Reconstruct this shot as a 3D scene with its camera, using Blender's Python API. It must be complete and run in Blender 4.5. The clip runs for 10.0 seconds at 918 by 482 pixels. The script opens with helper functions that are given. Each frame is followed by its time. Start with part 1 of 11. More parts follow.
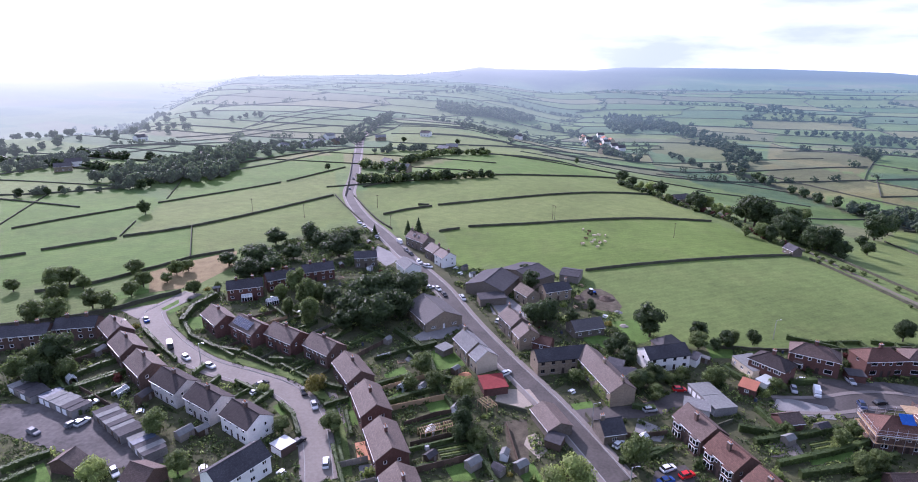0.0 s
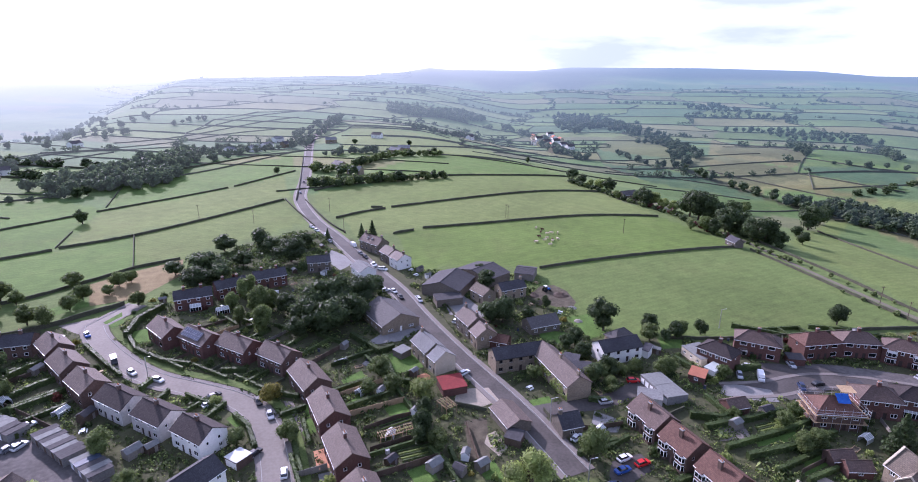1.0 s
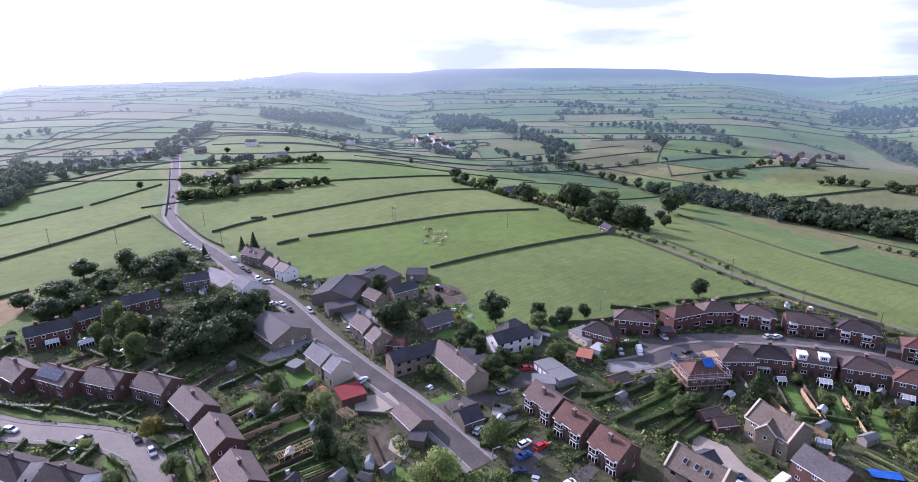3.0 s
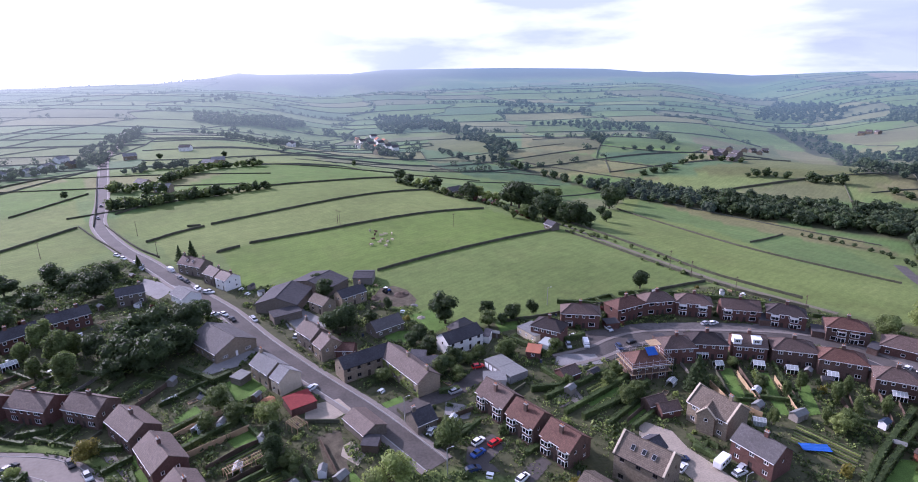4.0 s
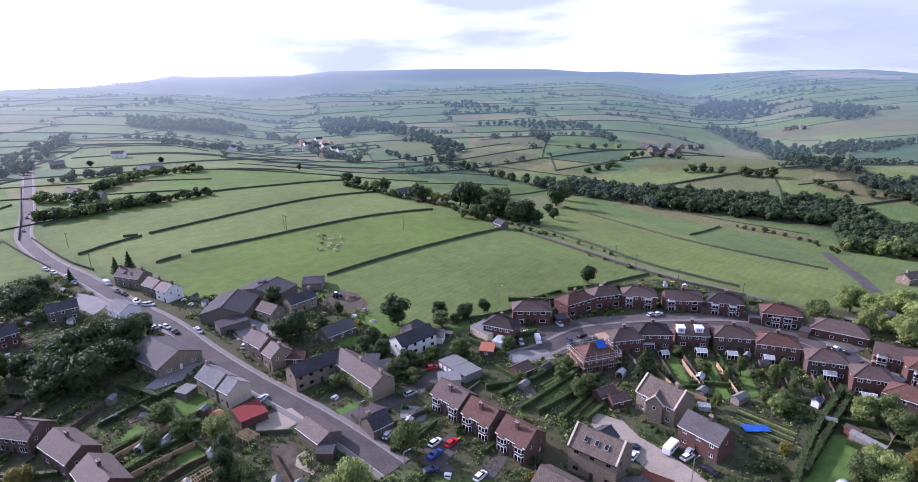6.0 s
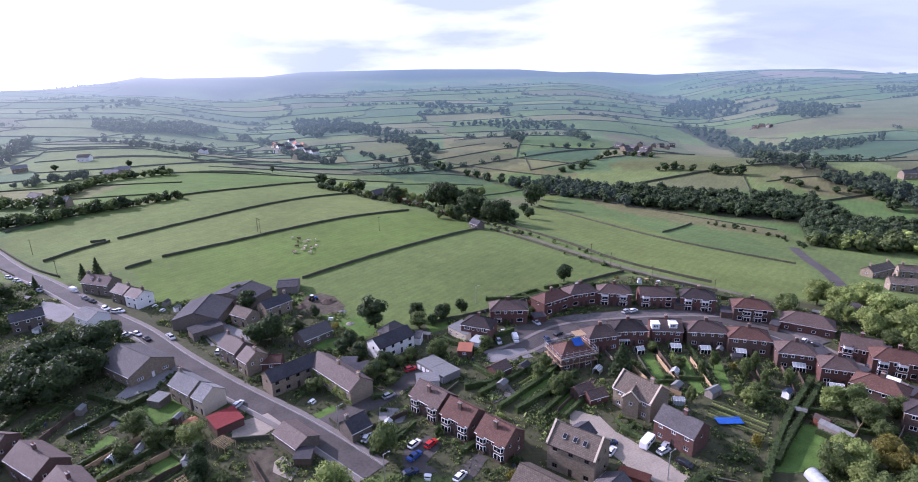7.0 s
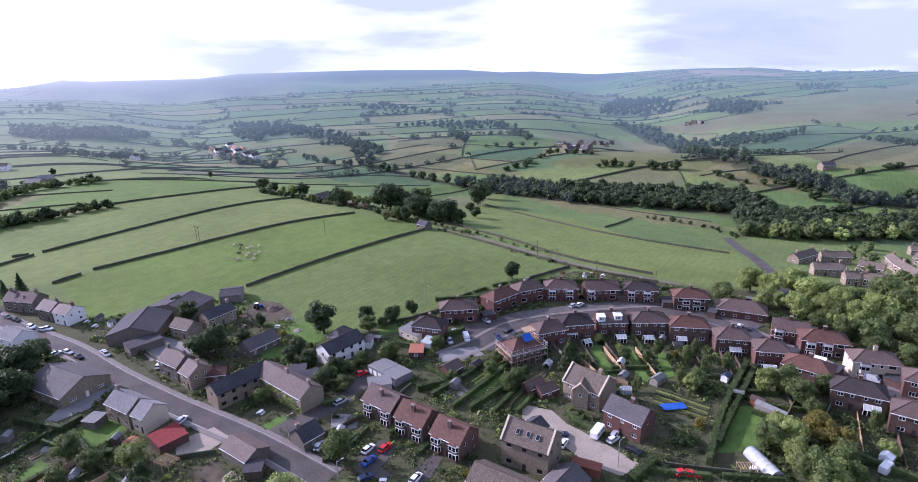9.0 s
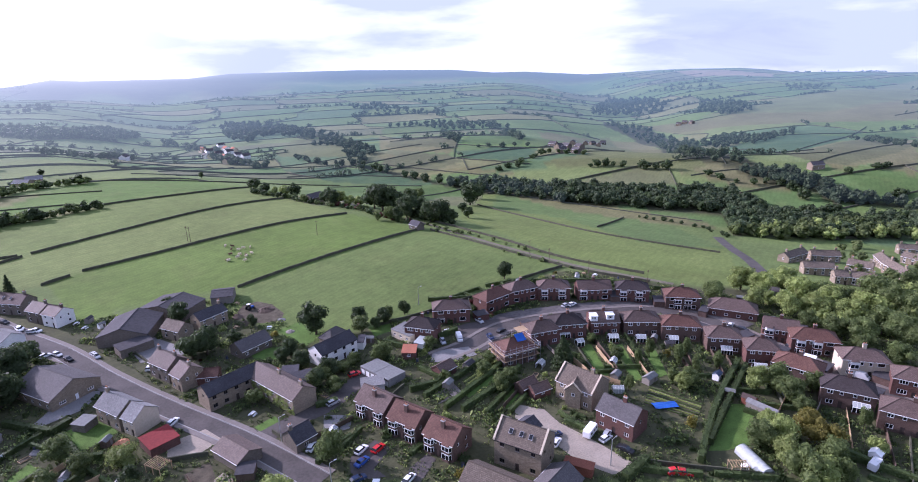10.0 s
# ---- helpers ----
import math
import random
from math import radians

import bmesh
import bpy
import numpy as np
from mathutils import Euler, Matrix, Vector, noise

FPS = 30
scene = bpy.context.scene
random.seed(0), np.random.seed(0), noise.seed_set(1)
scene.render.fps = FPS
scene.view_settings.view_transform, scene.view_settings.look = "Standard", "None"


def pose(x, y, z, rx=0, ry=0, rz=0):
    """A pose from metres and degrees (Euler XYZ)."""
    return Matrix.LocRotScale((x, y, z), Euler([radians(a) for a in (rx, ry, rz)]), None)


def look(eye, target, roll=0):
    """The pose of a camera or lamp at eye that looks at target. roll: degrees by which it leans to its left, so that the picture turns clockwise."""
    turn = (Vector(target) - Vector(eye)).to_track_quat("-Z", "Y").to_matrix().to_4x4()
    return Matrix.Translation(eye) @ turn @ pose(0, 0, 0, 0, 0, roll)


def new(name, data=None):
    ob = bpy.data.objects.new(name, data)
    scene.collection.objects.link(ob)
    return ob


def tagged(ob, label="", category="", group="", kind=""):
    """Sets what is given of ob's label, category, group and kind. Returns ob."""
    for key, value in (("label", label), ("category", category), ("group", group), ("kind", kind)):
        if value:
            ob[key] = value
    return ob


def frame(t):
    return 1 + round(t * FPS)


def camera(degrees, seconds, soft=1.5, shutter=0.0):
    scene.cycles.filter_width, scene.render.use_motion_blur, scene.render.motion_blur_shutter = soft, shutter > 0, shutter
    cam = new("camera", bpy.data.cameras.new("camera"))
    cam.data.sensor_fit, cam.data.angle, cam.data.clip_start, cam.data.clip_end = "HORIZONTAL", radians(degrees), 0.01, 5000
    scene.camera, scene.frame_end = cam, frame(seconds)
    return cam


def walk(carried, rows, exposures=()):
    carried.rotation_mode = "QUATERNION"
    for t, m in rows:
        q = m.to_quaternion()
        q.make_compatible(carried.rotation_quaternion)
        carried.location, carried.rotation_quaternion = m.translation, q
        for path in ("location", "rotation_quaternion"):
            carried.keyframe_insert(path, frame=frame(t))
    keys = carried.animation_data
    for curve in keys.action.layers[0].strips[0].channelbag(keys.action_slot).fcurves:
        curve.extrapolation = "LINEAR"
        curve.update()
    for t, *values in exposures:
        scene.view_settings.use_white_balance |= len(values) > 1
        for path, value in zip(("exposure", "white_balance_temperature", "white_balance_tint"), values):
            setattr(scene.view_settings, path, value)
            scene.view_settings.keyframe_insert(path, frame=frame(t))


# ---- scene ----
# ================= camera =================
cam = camera(77.851, 10.0, soft=0.95)
EYE = (0.0, 0.0, 95.0)
TURNS = (
    (0.0, 72.277, -0.480, 0.000),
    (0.5, 72.327, -0.431, -1.337),
    (1.0, 72.392, -0.243, -4.863),
    (1.5, 72.470, -0.077, -7.866),
    (2.0, 72.510, 0.129, -10.907),
    (2.5, 72.547, 0.260, -13.867),
    (4.0, 72.561, 0.729, -22.477),
    (4.5, 72.555, 0.849, -25.038),
    (5.0, 72.568, 0.939, -26.379),
    (6.5, 72.574, 1.003, -28.803),
    (7.0, 72.572, 1.088, -30.331),
    (7.5, 72.567, 1.148, -32.124),
    (8.0, 72.554, 1.278, -34.301),
    (8.5, 72.529, 1.302, -35.196),
    (9.0, 72.504, 1.336, -35.918),
    (9.5, 72.495, 1.304, -36.392),
    (10.0, 72.498, 1.279, -36.693),
)
walk(cam, [(t, pose(*EYE, a, b, c)) for t, a, b, c in TURNS], [(0.0, 0.66, 5270, 40), (2.5, 0.68, 5270, 40), (4.0, 0.53, 5270, 40), (10.0, 0.53, 5270, 40)])

# ================= light =================
SUN_AZ, SUN_EL = -30.0, 25.0     # degrees right of +y, degrees up


def build_world():
    w = bpy.data.worlds.new("sky")
    scene.world = w
    w.use_nodes = True
    nt = w.node_tree
    nt.nodes.clear()
    N, K = nt.nodes.new, nt.links.new
    sky = N("ShaderNodeTexSky")
    sky.sky_type = "NISHITA"
    sky.sun_disc = False
    sky.sun_elevation, sky.sun_rotation = radians(SUN_EL), radians(SUN_AZ)
    sky.air_density, sky.dust_density, sky.ozone_density = 1.0, 3.0, 1.0
    gain = N("ShaderNodeVectorMath")
    gain.operation = "MULTIPLY"
    gain.inputs[1].default_value = (0.122, 0.155, 0.15)
    K(sky.outputs[0], gain.inputs[0])
    # broken cloud: a high white veil with soft lavender-grey banks
    co = N("ShaderNodeTexCoord")
    sep = N("ShaderNodeSeparateXYZ")
    K(co.outputs["Generated"], sep.inputs[0])
    flat = N("ShaderNodeVectorMath")
    flat.operation = "DIVIDE"
    K(co.outputs["Generated"], flat.inputs[0])
    flat.inputs[1].default_value = (0.5, 0.5, 0.11)
    n1 = N("ShaderNodeTexNoise")
    n1.inputs["Scale"].default_value = 1.6
    n1.inputs["Detail"].default_value = 7.0
    n1.inputs["Roughness"].default_value = 0.55
    n1.inputs["Distortion"].default_value = 0.4
    K(flat.outputs[0], n1.inputs["Vector"])
    cover = N("ShaderNodeMapRange")
    cover.inputs["From Min"].default_value, cover.inputs["From Max"].default_value = 0.24, 0.42
    cover.inputs["To Min"].default_value = 0.7
    K(n1.outputs["Fac"], cover.inputs["Value"])
    # the cloud banks stand low; overhead the sky is open
    low = N("ShaderNodeMapRange")
    low.interpolation_type = "SMOOTHSTEP"
    low.inputs["From Min"].default_value, low.inputs["From Max"].default_value = 0.12, 0.42
    low.inputs["To Min"].default_value, low.inputs["To Max"].default_value = 1.0, 0.42
    K(sep.outputs["Z"], low.inputs["Value"])
    cov = N("ShaderNodeMath")
    cov.operation = "MULTIPLY"
    K(cover.outputs[0], cov.inputs[0])
    K(low.outputs[0], cov.inputs[1])
    n2 = N("ShaderNodeTexNoise")
    n2.inputs["Scale"].default_value = 1.7
    n2.inputs["Detail"].default_value = 7.0
    off = N("ShaderNodeVectorMath")
    off.operation = "ADD"
    off.inputs[1].default_value = (4.3, 1.7, 0.0)
    K(flat.outputs[0], off.inputs[0])
    K(off.outputs[0], n2.inputs["Vector"])
    shade = N("ShaderNodeValToRGB")
    shade.color_ramp.elements[0].position, shade.color_ramp.elements[0].color = 0.42, (0.6, 0.675, 0.7, 1)
    shade.color_ramp.elements[1].position, shade.color_ramp.elements[1].color = 0.54, (0.92, 0.97, 0.98, 1)
    K(n2.outputs["Fac"], shade.inputs[0])
    # brighter veil round the sun
    sd = Vector((math.sin(radians(SUN_AZ)) * math.cos(radians(SUN_EL)), math.cos(radians(SUN_AZ)) * math.cos(radians(SUN_EL)), math.sin(radians(SUN_EL))))
    dot = N("ShaderNodeVectorMath")
    dot.operation = "DOT_PRODUCT"
    dot.inputs[1].default_value = sd
    K(co.outputs["Generated"], dot.inputs[0])
    glare = N("ShaderNodeMapRange")
    glare.interpolation_type = "SMOOTHSTEP"
    glare.inputs["From Min"].default_value, glare.inputs["From Max"].default_value = 0.60, 0.97
    glare.inputs["To Min"].default_value, glare.inputs["To Max"].default_value = 0.0, 1.0
    K(dot.outputs["Value"], glare.inputs["Value"])
    lit = N("ShaderNodeMix")
    lit.data_type = "RGBA"
    K(glare.outputs[0], lit.inputs["Factor"])
    K(shade.outputs[0], lit.inputs["A"])
    lit.inputs["B"].default_value = (1.6, 1.6, 1.6, 1)
    mix = N("ShaderNodeMix")
    mix.data_type = "RGBA"
    cg = N("ShaderNodeMath")
    cg.operation = "MAXIMUM"
    K(cov.outputs[0], cg.inputs[0])
    K(glare.outputs[0], cg.inputs[1])
    K(cg.outputs[0], mix.inputs["Factor"])
    K(gain.outputs[0], mix.inputs["A"])
    K(lit.outputs["Result"], mix.inputs["B"])
    bg = N("ShaderNodeBackground")
    bg.inputs["Strength"].default_value = SKY_GAIN
    K(mix.outputs["Result"], bg.inputs["Color"])
    out = N("ShaderNodeOutputWorld")
    K(bg.outputs[0], out.inputs[0])


SKY_GAIN = 0.84
build_world()
sun = new("sun", bpy.data.lights.new("sun", "SUN"))
sun.data.energy, sun.data.angle, sun.data.color = 5.0, radians(0.6), (1.0, 0.9, 0.77)
sun.matrix_basis = look((0, 0, 0), (-math.sin(radians(SUN_AZ)), -math.cos(radians(SUN_AZ)), -math.tan(radians(SUN_EL))))


# ================= terrain =================
def ss(a, b, v):
    t = np.clip((np.asarray(v, float) - a) / (b - a), 0, 1)
    return t * t * (3 - 2 * t)


def height(x, y):
    """Height of the land: a village ridge, a wooded stream valley to the east, a deep valley to the west, moors beyond."""
    x, y = np.asarray(x, float), np.asarray(y, float)
    r = np.hypot(x, y)
    z = 34.0 * ss(700, 3800, r)
    # stream valley, running down from north-west to south-east
    d = (x - 360) * 0.93 + (y - 330) * 0.37
    along = (y - 330) * 0.93 - (x - 360) * 0.37
    z = z - 24.0 * np.exp(-(d / 130) ** 2) * ss(900, 300, np.abs(along))
    az = np.degrees(np.arctan2(x, y))
    # western valley beyond the edge of the ridge, with its far side
    edge = x + 386 + np.where(y > 757, 0.277 * (y - 757), 1.1 * (757 - y))
    z = z - 75.0 * ss(0, -260, edge) * ss(420, 900, y) * ss(3900, 2400, r)
    z = z - 24.0 * ss(-330, -900, x) * ss(900, 300, y)
    # hill beyond the end of the ridge road
    z = z + 22.0 * np.exp(-(((x + 250) / 330) ** 2 + ((y - 1550) / 420) ** 2))
    # low land to the north-east, a domed hill of fields in it, a dark moor behind
    z = z - 34.0 * ss(620, 1150, r) * ss(3300, 2300, r) * ss(0, 12, az)
    ridge = np.hypot((az - np.clip(az, 17, 40)) / 6.0, (r - 1950 - 6 * (az - 25)) / 420)
    z = z + 30.0 * np.exp(-ridge ** 2)
    moor = np.hypot((az - np.clip(az, 1, 9)) / 8.0, (r - 2900) / 430)
    z = z + 12.0 * np.exp(-moor ** 2) - 20.0 * np.exp(-((r - 2350) / 260) ** 2) * ss(24, 14, az) * ss(-8, 2, az)
    # long east hill of pasture, and the wooded valley winding down before it
    z = z + 20.0 * ss(850, 2300, r) * ss(48, 59, az)
    bed = 50.5 + 3.0 * np.sin((r - 900) / 420) + 17.0 * np.exp(-(r - 560) / 230)
    z = z - 26.0 * np.exp(-((az - bed) * r / 57.3 / 150) ** 2) * ss(620, 900, r) * ss(3900, 2900, r)
    z = z + ss(350, 900, r) * (3.5 * np.sin(x * 0.011 + 1.0) * np.cos(y * 0.009) + 2.5 * np.sin(y * 0.017 + x * 0.006))
    z = z + ss(900, 1500, r) * 6.0 * np.sin(x * 0.0052 + 0.6) * np.sin(y * 0.0043)
    # the skyline: a level moor in the north, a gap where the valley leaves, a broad-topped hill in the east
    rim = np.interp(az, (-62, -38, -12, -5, -1.3, 2, 4, 12, 15.5, 27, 36, 40, 43, 48.7, 54, 58, 62, 64, 66, 75, 98),
                    (-1.7, -1.7, -1.85, -1.75, -1.2, -0.66, -0.84, -0.9, -0.58, -0.55, -0.72, -1.05, -1.04, -1.4, -1.28, -1.14, -1.08, -1.3, -1.62, -1.9, -2.0))
    far = ss(2300, 3500, r)
    return z * (1 - far) + (95.0 + r * np.tan(np.radians(rim))) * far


def hz(x, y):
    return float(height(x, y))


# ================= materials =================
def material(name, base, rough=0.8, var=0.25, scale=1.0, bump=0.0, bscale=None, spec=0.16, metal=0.0, tint=None, island=0.0, thing=0.0, trans=0.0):
    """Principled surface: base colour broken by two scales of noise, with fine relief. island / thing: spread between pieces / objects."""
    m = bpy.data.materials.new(name)
    m.use_nodes = True
    nt = m.node_tree
    b = nt.nodes["Principled BSDF"]
    N, K = nt.nodes.new, nt.links.new
    co = N("ShaderNodeTexCoord")
    n1, n2 = N("ShaderNodeTexNoise"), N("ShaderNodeTexNoise")
    n1.inputs["Scale"].default_value, n1.inputs["Detail"].default_value = scale * 0.22, 4
    n2.inputs["Scale"].default_value, n2.inputs["Detail"].default_value = scale * 2.3, 5
    for n in (n1, n2):
        K(co.outputs["Object"], n.inputs["Vector"])
    add = N("ShaderNodeMath")
    add.operation = "ADD"
    K(n1.outputs["Fac"], add.inputs[0])
    K(n2.outputs["Fac"], add.inputs[1])
    mr = N("ShaderNodeMapRange")
    mr.inputs["From Min"].default_value, mr.inputs["From Max"].default_value = 0.7, 1.3
    mr.inputs["To Min"].default_value, mr.inputs["To Max"].default_value = 1 - var, 1 + var
    K(add.outputs[0], mr.inputs["Value"])
    val = mr.outputs[0]
    for amount, node, out in ((island, "ShaderNodeNewGeometry", "Random Per Island"), (thing, "ShaderNodeObjectInfo", "Random")):
        if amount:
            g = N(node)
            r = N("ShaderNodeMapRange")
            r.inputs["To Min"].default_value, r.inputs["To Max"].default_value = 1 - amount, 1 + amount
            K(g.outputs[out], r.inputs["Value"])
            mu = N("ShaderNodeMath")
            mu.operation = "MULTIPLY"
            K(val, mu.inputs[0])
            K(r.outputs[0], mu.inputs[1])
            val = mu.outputs[0]
    mx = N("ShaderNodeMix")
    mx.data_type = "RGBA"
    mx.inputs["A"].default_value = (*base, 1)
    mx.inputs["B"].default_value = (*(tint or base), 1)
    K(n1.outputs["Fac"], mx.inputs["Factor"])
    sc = N("ShaderNodeVectorMath")
    sc.operation = "SCALE"
    K(mx.outputs["Result"], sc.inputs[0])
    K(val, sc.inputs[3])
    K(sc.outputs[0], b.inputs["Base Color"])
    b.inputs["Roughness"].default_value = rough
    b.inputs["Specular IOR Level"].default_value = spec
    b.inputs["Metallic"].default_value = metal
    if trans:
        b.inputs["Transmission Weight"].default_value = trans
    if bump:
        n3 = N("ShaderNodeTexNoise")
        n3.inputs["Scale"].default_value, n3.inputs["Detail"].default_value = bscale or scale * 6, 4
        K(co.outputs["Object"], n3.inputs["Vector"])
        bp = N("ShaderNodeBump")
        bp.inputs["Strength"].default_value, bp.inputs["Distance"].default_value = bump, 0.05
        K(n3.outputs["Fac"], bp.inputs["Height"])
        K(bp.outputs[0], b.inputs["Normal"])
    return m


def coursed(name, base, tint, w, h, mortar=0.6, rough=0.85, var=0.2, swap=False, thing=0.12):
    """Courses of slates, tiles, bricks or stones too fine to pick apart, with staggered joints and relief."""
    m = material(name, base, rough, var, 0.8, thing=thing, tint=tint)
    nt = m.node_tree
    N, K = nt.nodes.new, nt.links.new
    b = nt.nodes["Principled BSDF"]
    uv = N("ShaderNodeUVMap")
    br = N("ShaderNodeTexBrick")
    br.inputs["Color1"].default_value = (1, 1, 1, 1)
    br.inputs["Color2"].default_value = (0.72, 0.72, 0.72, 1)
    br.inputs["Mortar"].default_value = (mortar, mortar, mortar, 1)
    br.inputs["Scale"].default_value = 1.0
    br.inputs["Brick Width"].default_value, br.inputs["Row Height"].default_value = w, h
    br.inputs["Mortar Size"].default_value = h * 0.09
    K(uv.outputs[0], br.inputs["Vector"])
    old = b.inputs["Base Color"].links[0].from_socket
    mu = N("ShaderNodeMix")
    mu.data_type, mu.blend_type = "RGBA", "MULTIPLY"
    mu.inputs["Factor"].default_value = 1.0
    K(old, mu.inputs["A"])
    K(br.outputs["Color"], mu.inputs["B"])
    K(mu.outputs["Result"], b.inputs["Base Color"])
    bp = N("ShaderNodeBump")
    bp.inputs["Strength"].default_value, bp.inputs["Distance"].default_value = 0.6, 0.03
    K(br.outputs["Fac"], bp.inputs["Height"])
    bp.invert = True
    K(bp.outputs[0], b.inputs["Normal"])
    return m


def leaf(name, base, tint, island=0.32, thing=0.18):
    """Leaves: every clump of its own shade, a little light passing through."""
    m = material(name, base, 0.6, 0.35, 0.5, spec=0.25, tint=tint, island=island, thing=thing)
    nt = m.node_tree
    N, K = nt.nodes.new, nt.links.new
    b = nt.nodes["Principled BSDF"]
    tr = N("ShaderNodeBsdfTranslucent")
    K(b.inputs["Base Color"].links[0].from_socket, tr.inputs["Color"])
    mx = N("ShaderNodeMixShader")
    mx.inputs[0].default_value = 0.45
    K(b.outputs[0], mx.inputs[1])
    K(tr.outputs[0], mx.inputs[2])
    K(mx.outputs[0], nt.nodes["Material Output"].inputs[0])
    return m


def ground_material(name, glow=0.0):
    """Land: the colour of each field from its attribute, broken by grass tussocks, mowing streaks and worn patches."""
    m = bpy.data.materials.new(name)
    m.use_nodes = True
    nt = m.node_tree
    b = nt.nodes["Principled BSDF"]
    N, K = nt.nodes.new, nt.links.new
    at = N("ShaderNodeAttribute")
    at.attribute_name = "field"
    co = N("ShaderNodeTexCoord")
    outs = []
    for sc, det, lo, hi in ((0.018, 5, 0.86, 1.14), (0.16, 5, 0.88, 1.12), (1.1, 4, 0.85, 1.15)):
        n = N("ShaderNodeTexNoise")
        n.inputs["Scale"].default_value, n.inputs["Detail"].default_value = sc, det
        K(co.outputs["Object"], n.inputs["Vector"])
        r = N("ShaderNodeMapRange")
        r.inputs["From Min"].default_value, r.inputs["From Max"].default_value = 0.3, 0.7
        r.inputs["To Min"].default_value, r.inputs["To Max"].default_value = lo, hi
        K(n.outputs["Fac"], r.inputs["Value"])
        outs.append(r.outputs[0])
    wv = N("ShaderNodeTexWave")
    wv.inputs["Scale"].default_value, wv.inputs["Distortion"].default_value, wv.inputs["Detail"].default_value = 0.09, 6.0, 3.0
    mp = N("ShaderNodeMapping")
    mp.inputs["Rotation"].default_value = (0, 0, radians(68))
    K(co.outputs["Object"], mp.inputs["Vector"])
    K(mp.outputs[0], wv.inputs["Vector"])
    r = N("ShaderNodeMapRange")
    r.inputs["To Min"].default_value, r.inputs["To Max"].default_value = 0.95, 1.05
    K(wv.outputs["Fac"], r.inputs["Value"])
    outs.append(r.outputs[0])
    val = outs[0]
    for o in outs[1:]:
        mu = N("ShaderNodeMath")
        mu.operation = "MULTIPLY"
        K(val, mu.inputs[0])
        K(o, mu.inputs[1])
        val = mu.outputs[0]
    # dry straw shows through in patches
    nd = N("ShaderNodeTexNoise")
    nd.inputs["Scale"].default_value, nd.inputs["Detail"].default_value = 0.05, 8
    K(co.outputs["Object"], nd.inputs["Vector"])
    rd = N("ShaderNodeMapRange")
    rd.inputs["From Min"].default_value, rd.inputs["From Max"].default_value = 0.5, 0.75
    rd.inputs["To Max"].default_value = 0.25
    K(nd.outputs["Fac"], rd.inputs["Value"])
    dry = N("ShaderNodeMix")
    dry.data_type = "RGBA"
    K(rd.outputs[0], dry.inputs["Factor"])
    K(at.outputs["Color"], dry.inputs["A"])
    dry.inputs["B"].default_value = (0.16, 0.17, 0.06, 1)
    s = N("ShaderNodeVectorMath")
    s.operation = "SCALE"
    K(dry.outputs["Result"], s.inputs[0])
    K(val, s.inputs[3])
    K(s.outputs[0], b.inputs["Base Color"])
    b.inputs["Roughness"].default_value = 0.95
    b.inputs["Specular IOR Level"].default_value = 0.12
    nb = N("ShaderNodeTexNoise")
    nb.inputs["Scale"].default_value, nb.inputs["Detail"].default_value = 0.8, 6
    K(co.outputs["Object"], nb.inputs["Vector"])
    bp = N("ShaderNodeBump")
    bp.inputs["Strength"].default_value, bp.inputs["Distance"].default_value = 0.5, 0.35
    K(nb.outputs["Fac"], bp.inputs["Height"])
    K(bp.outputs[0], b.inputs["Normal"])
    return m


GROUND = ground_material("grassland")
# tarmac toned for the garage court, the shade there put into its colour
ASPHALT_DARK = material("old_tarmac", (0.085, 0.077, 0.075), 0.9, 0.35, 0.35, 0.3, 9, tint=(0.125, 0.113, 0.105))
ASPHALT = material("asphalt", (0.068, 0.06, 0.055), 0.78, 0.24, 0.6, 0.3, 9, spec=0.15, tint=(0.088, 0.078, 0.071))
ASPHALT_PALE = material("sun_bleached_tarmac", (0.2, 0.175, 0.15), 0.8, 0.16, 0.5, 0.3, 9, tint=(0.17, 0.15, 0.13))
PAVING = material("paving", (0.2, 0.175, 0.155), 0.85, 0.2, 1.2, 0.2, tint=(0.155, 0.138, 0.125))
CONCRETE = material("concrete", (0.24, 0.23, 0.22), 0.85, 0.25, 1.0, 0.2, tint=(0.17, 0.165, 0.16))
GRAVEL = material("gravel", (0.31, 0.265, 0.21), 0.9, 0.22, 1.0, 0.6, 14, tint=(0.28, 0.24, 0.19))
TRACK = material("trodden_track", (0.17, 0.145, 0.115), 0.95, 0.3, 0.8, 0.5, 8, tint=(0.12, 0.115, 0.075))
KERB = material("kerbstone", (0.28, 0.27, 0.255), 0.85, 0.2, 1.5)
LAWN = material("lawn", (0.1, 0.165, 0.036), 0.95, 0.4, 1.5, 0.6, 6, spec=0.1, tint=(0.075, 0.13, 0.03))
VERGE = material("verge_grass", (0.075, 0.12, 0.03), 0.95, 0.35, 1.5, 0.6, 6, spec=0.1, tint=(0.11, 0.13, 0.045))
SOIL = material("soil", (0.075, 0.06, 0.045), 0.95, 0.35, 2.0, 0.8, 5, spec=0.1, tint=(0.1, 0.09, 0.06))
STRAW = material("dry_grass", (0.27, 0.2, 0.1), 0.95, 0.35, 1.2, 0.8, 4, spec=0.1, tint=(0.17, 0.14, 0.07))
WHITE_LINE = material("road_paint", (0.25, 0.25, 0.24), 0.8, 0.3, 3.0)
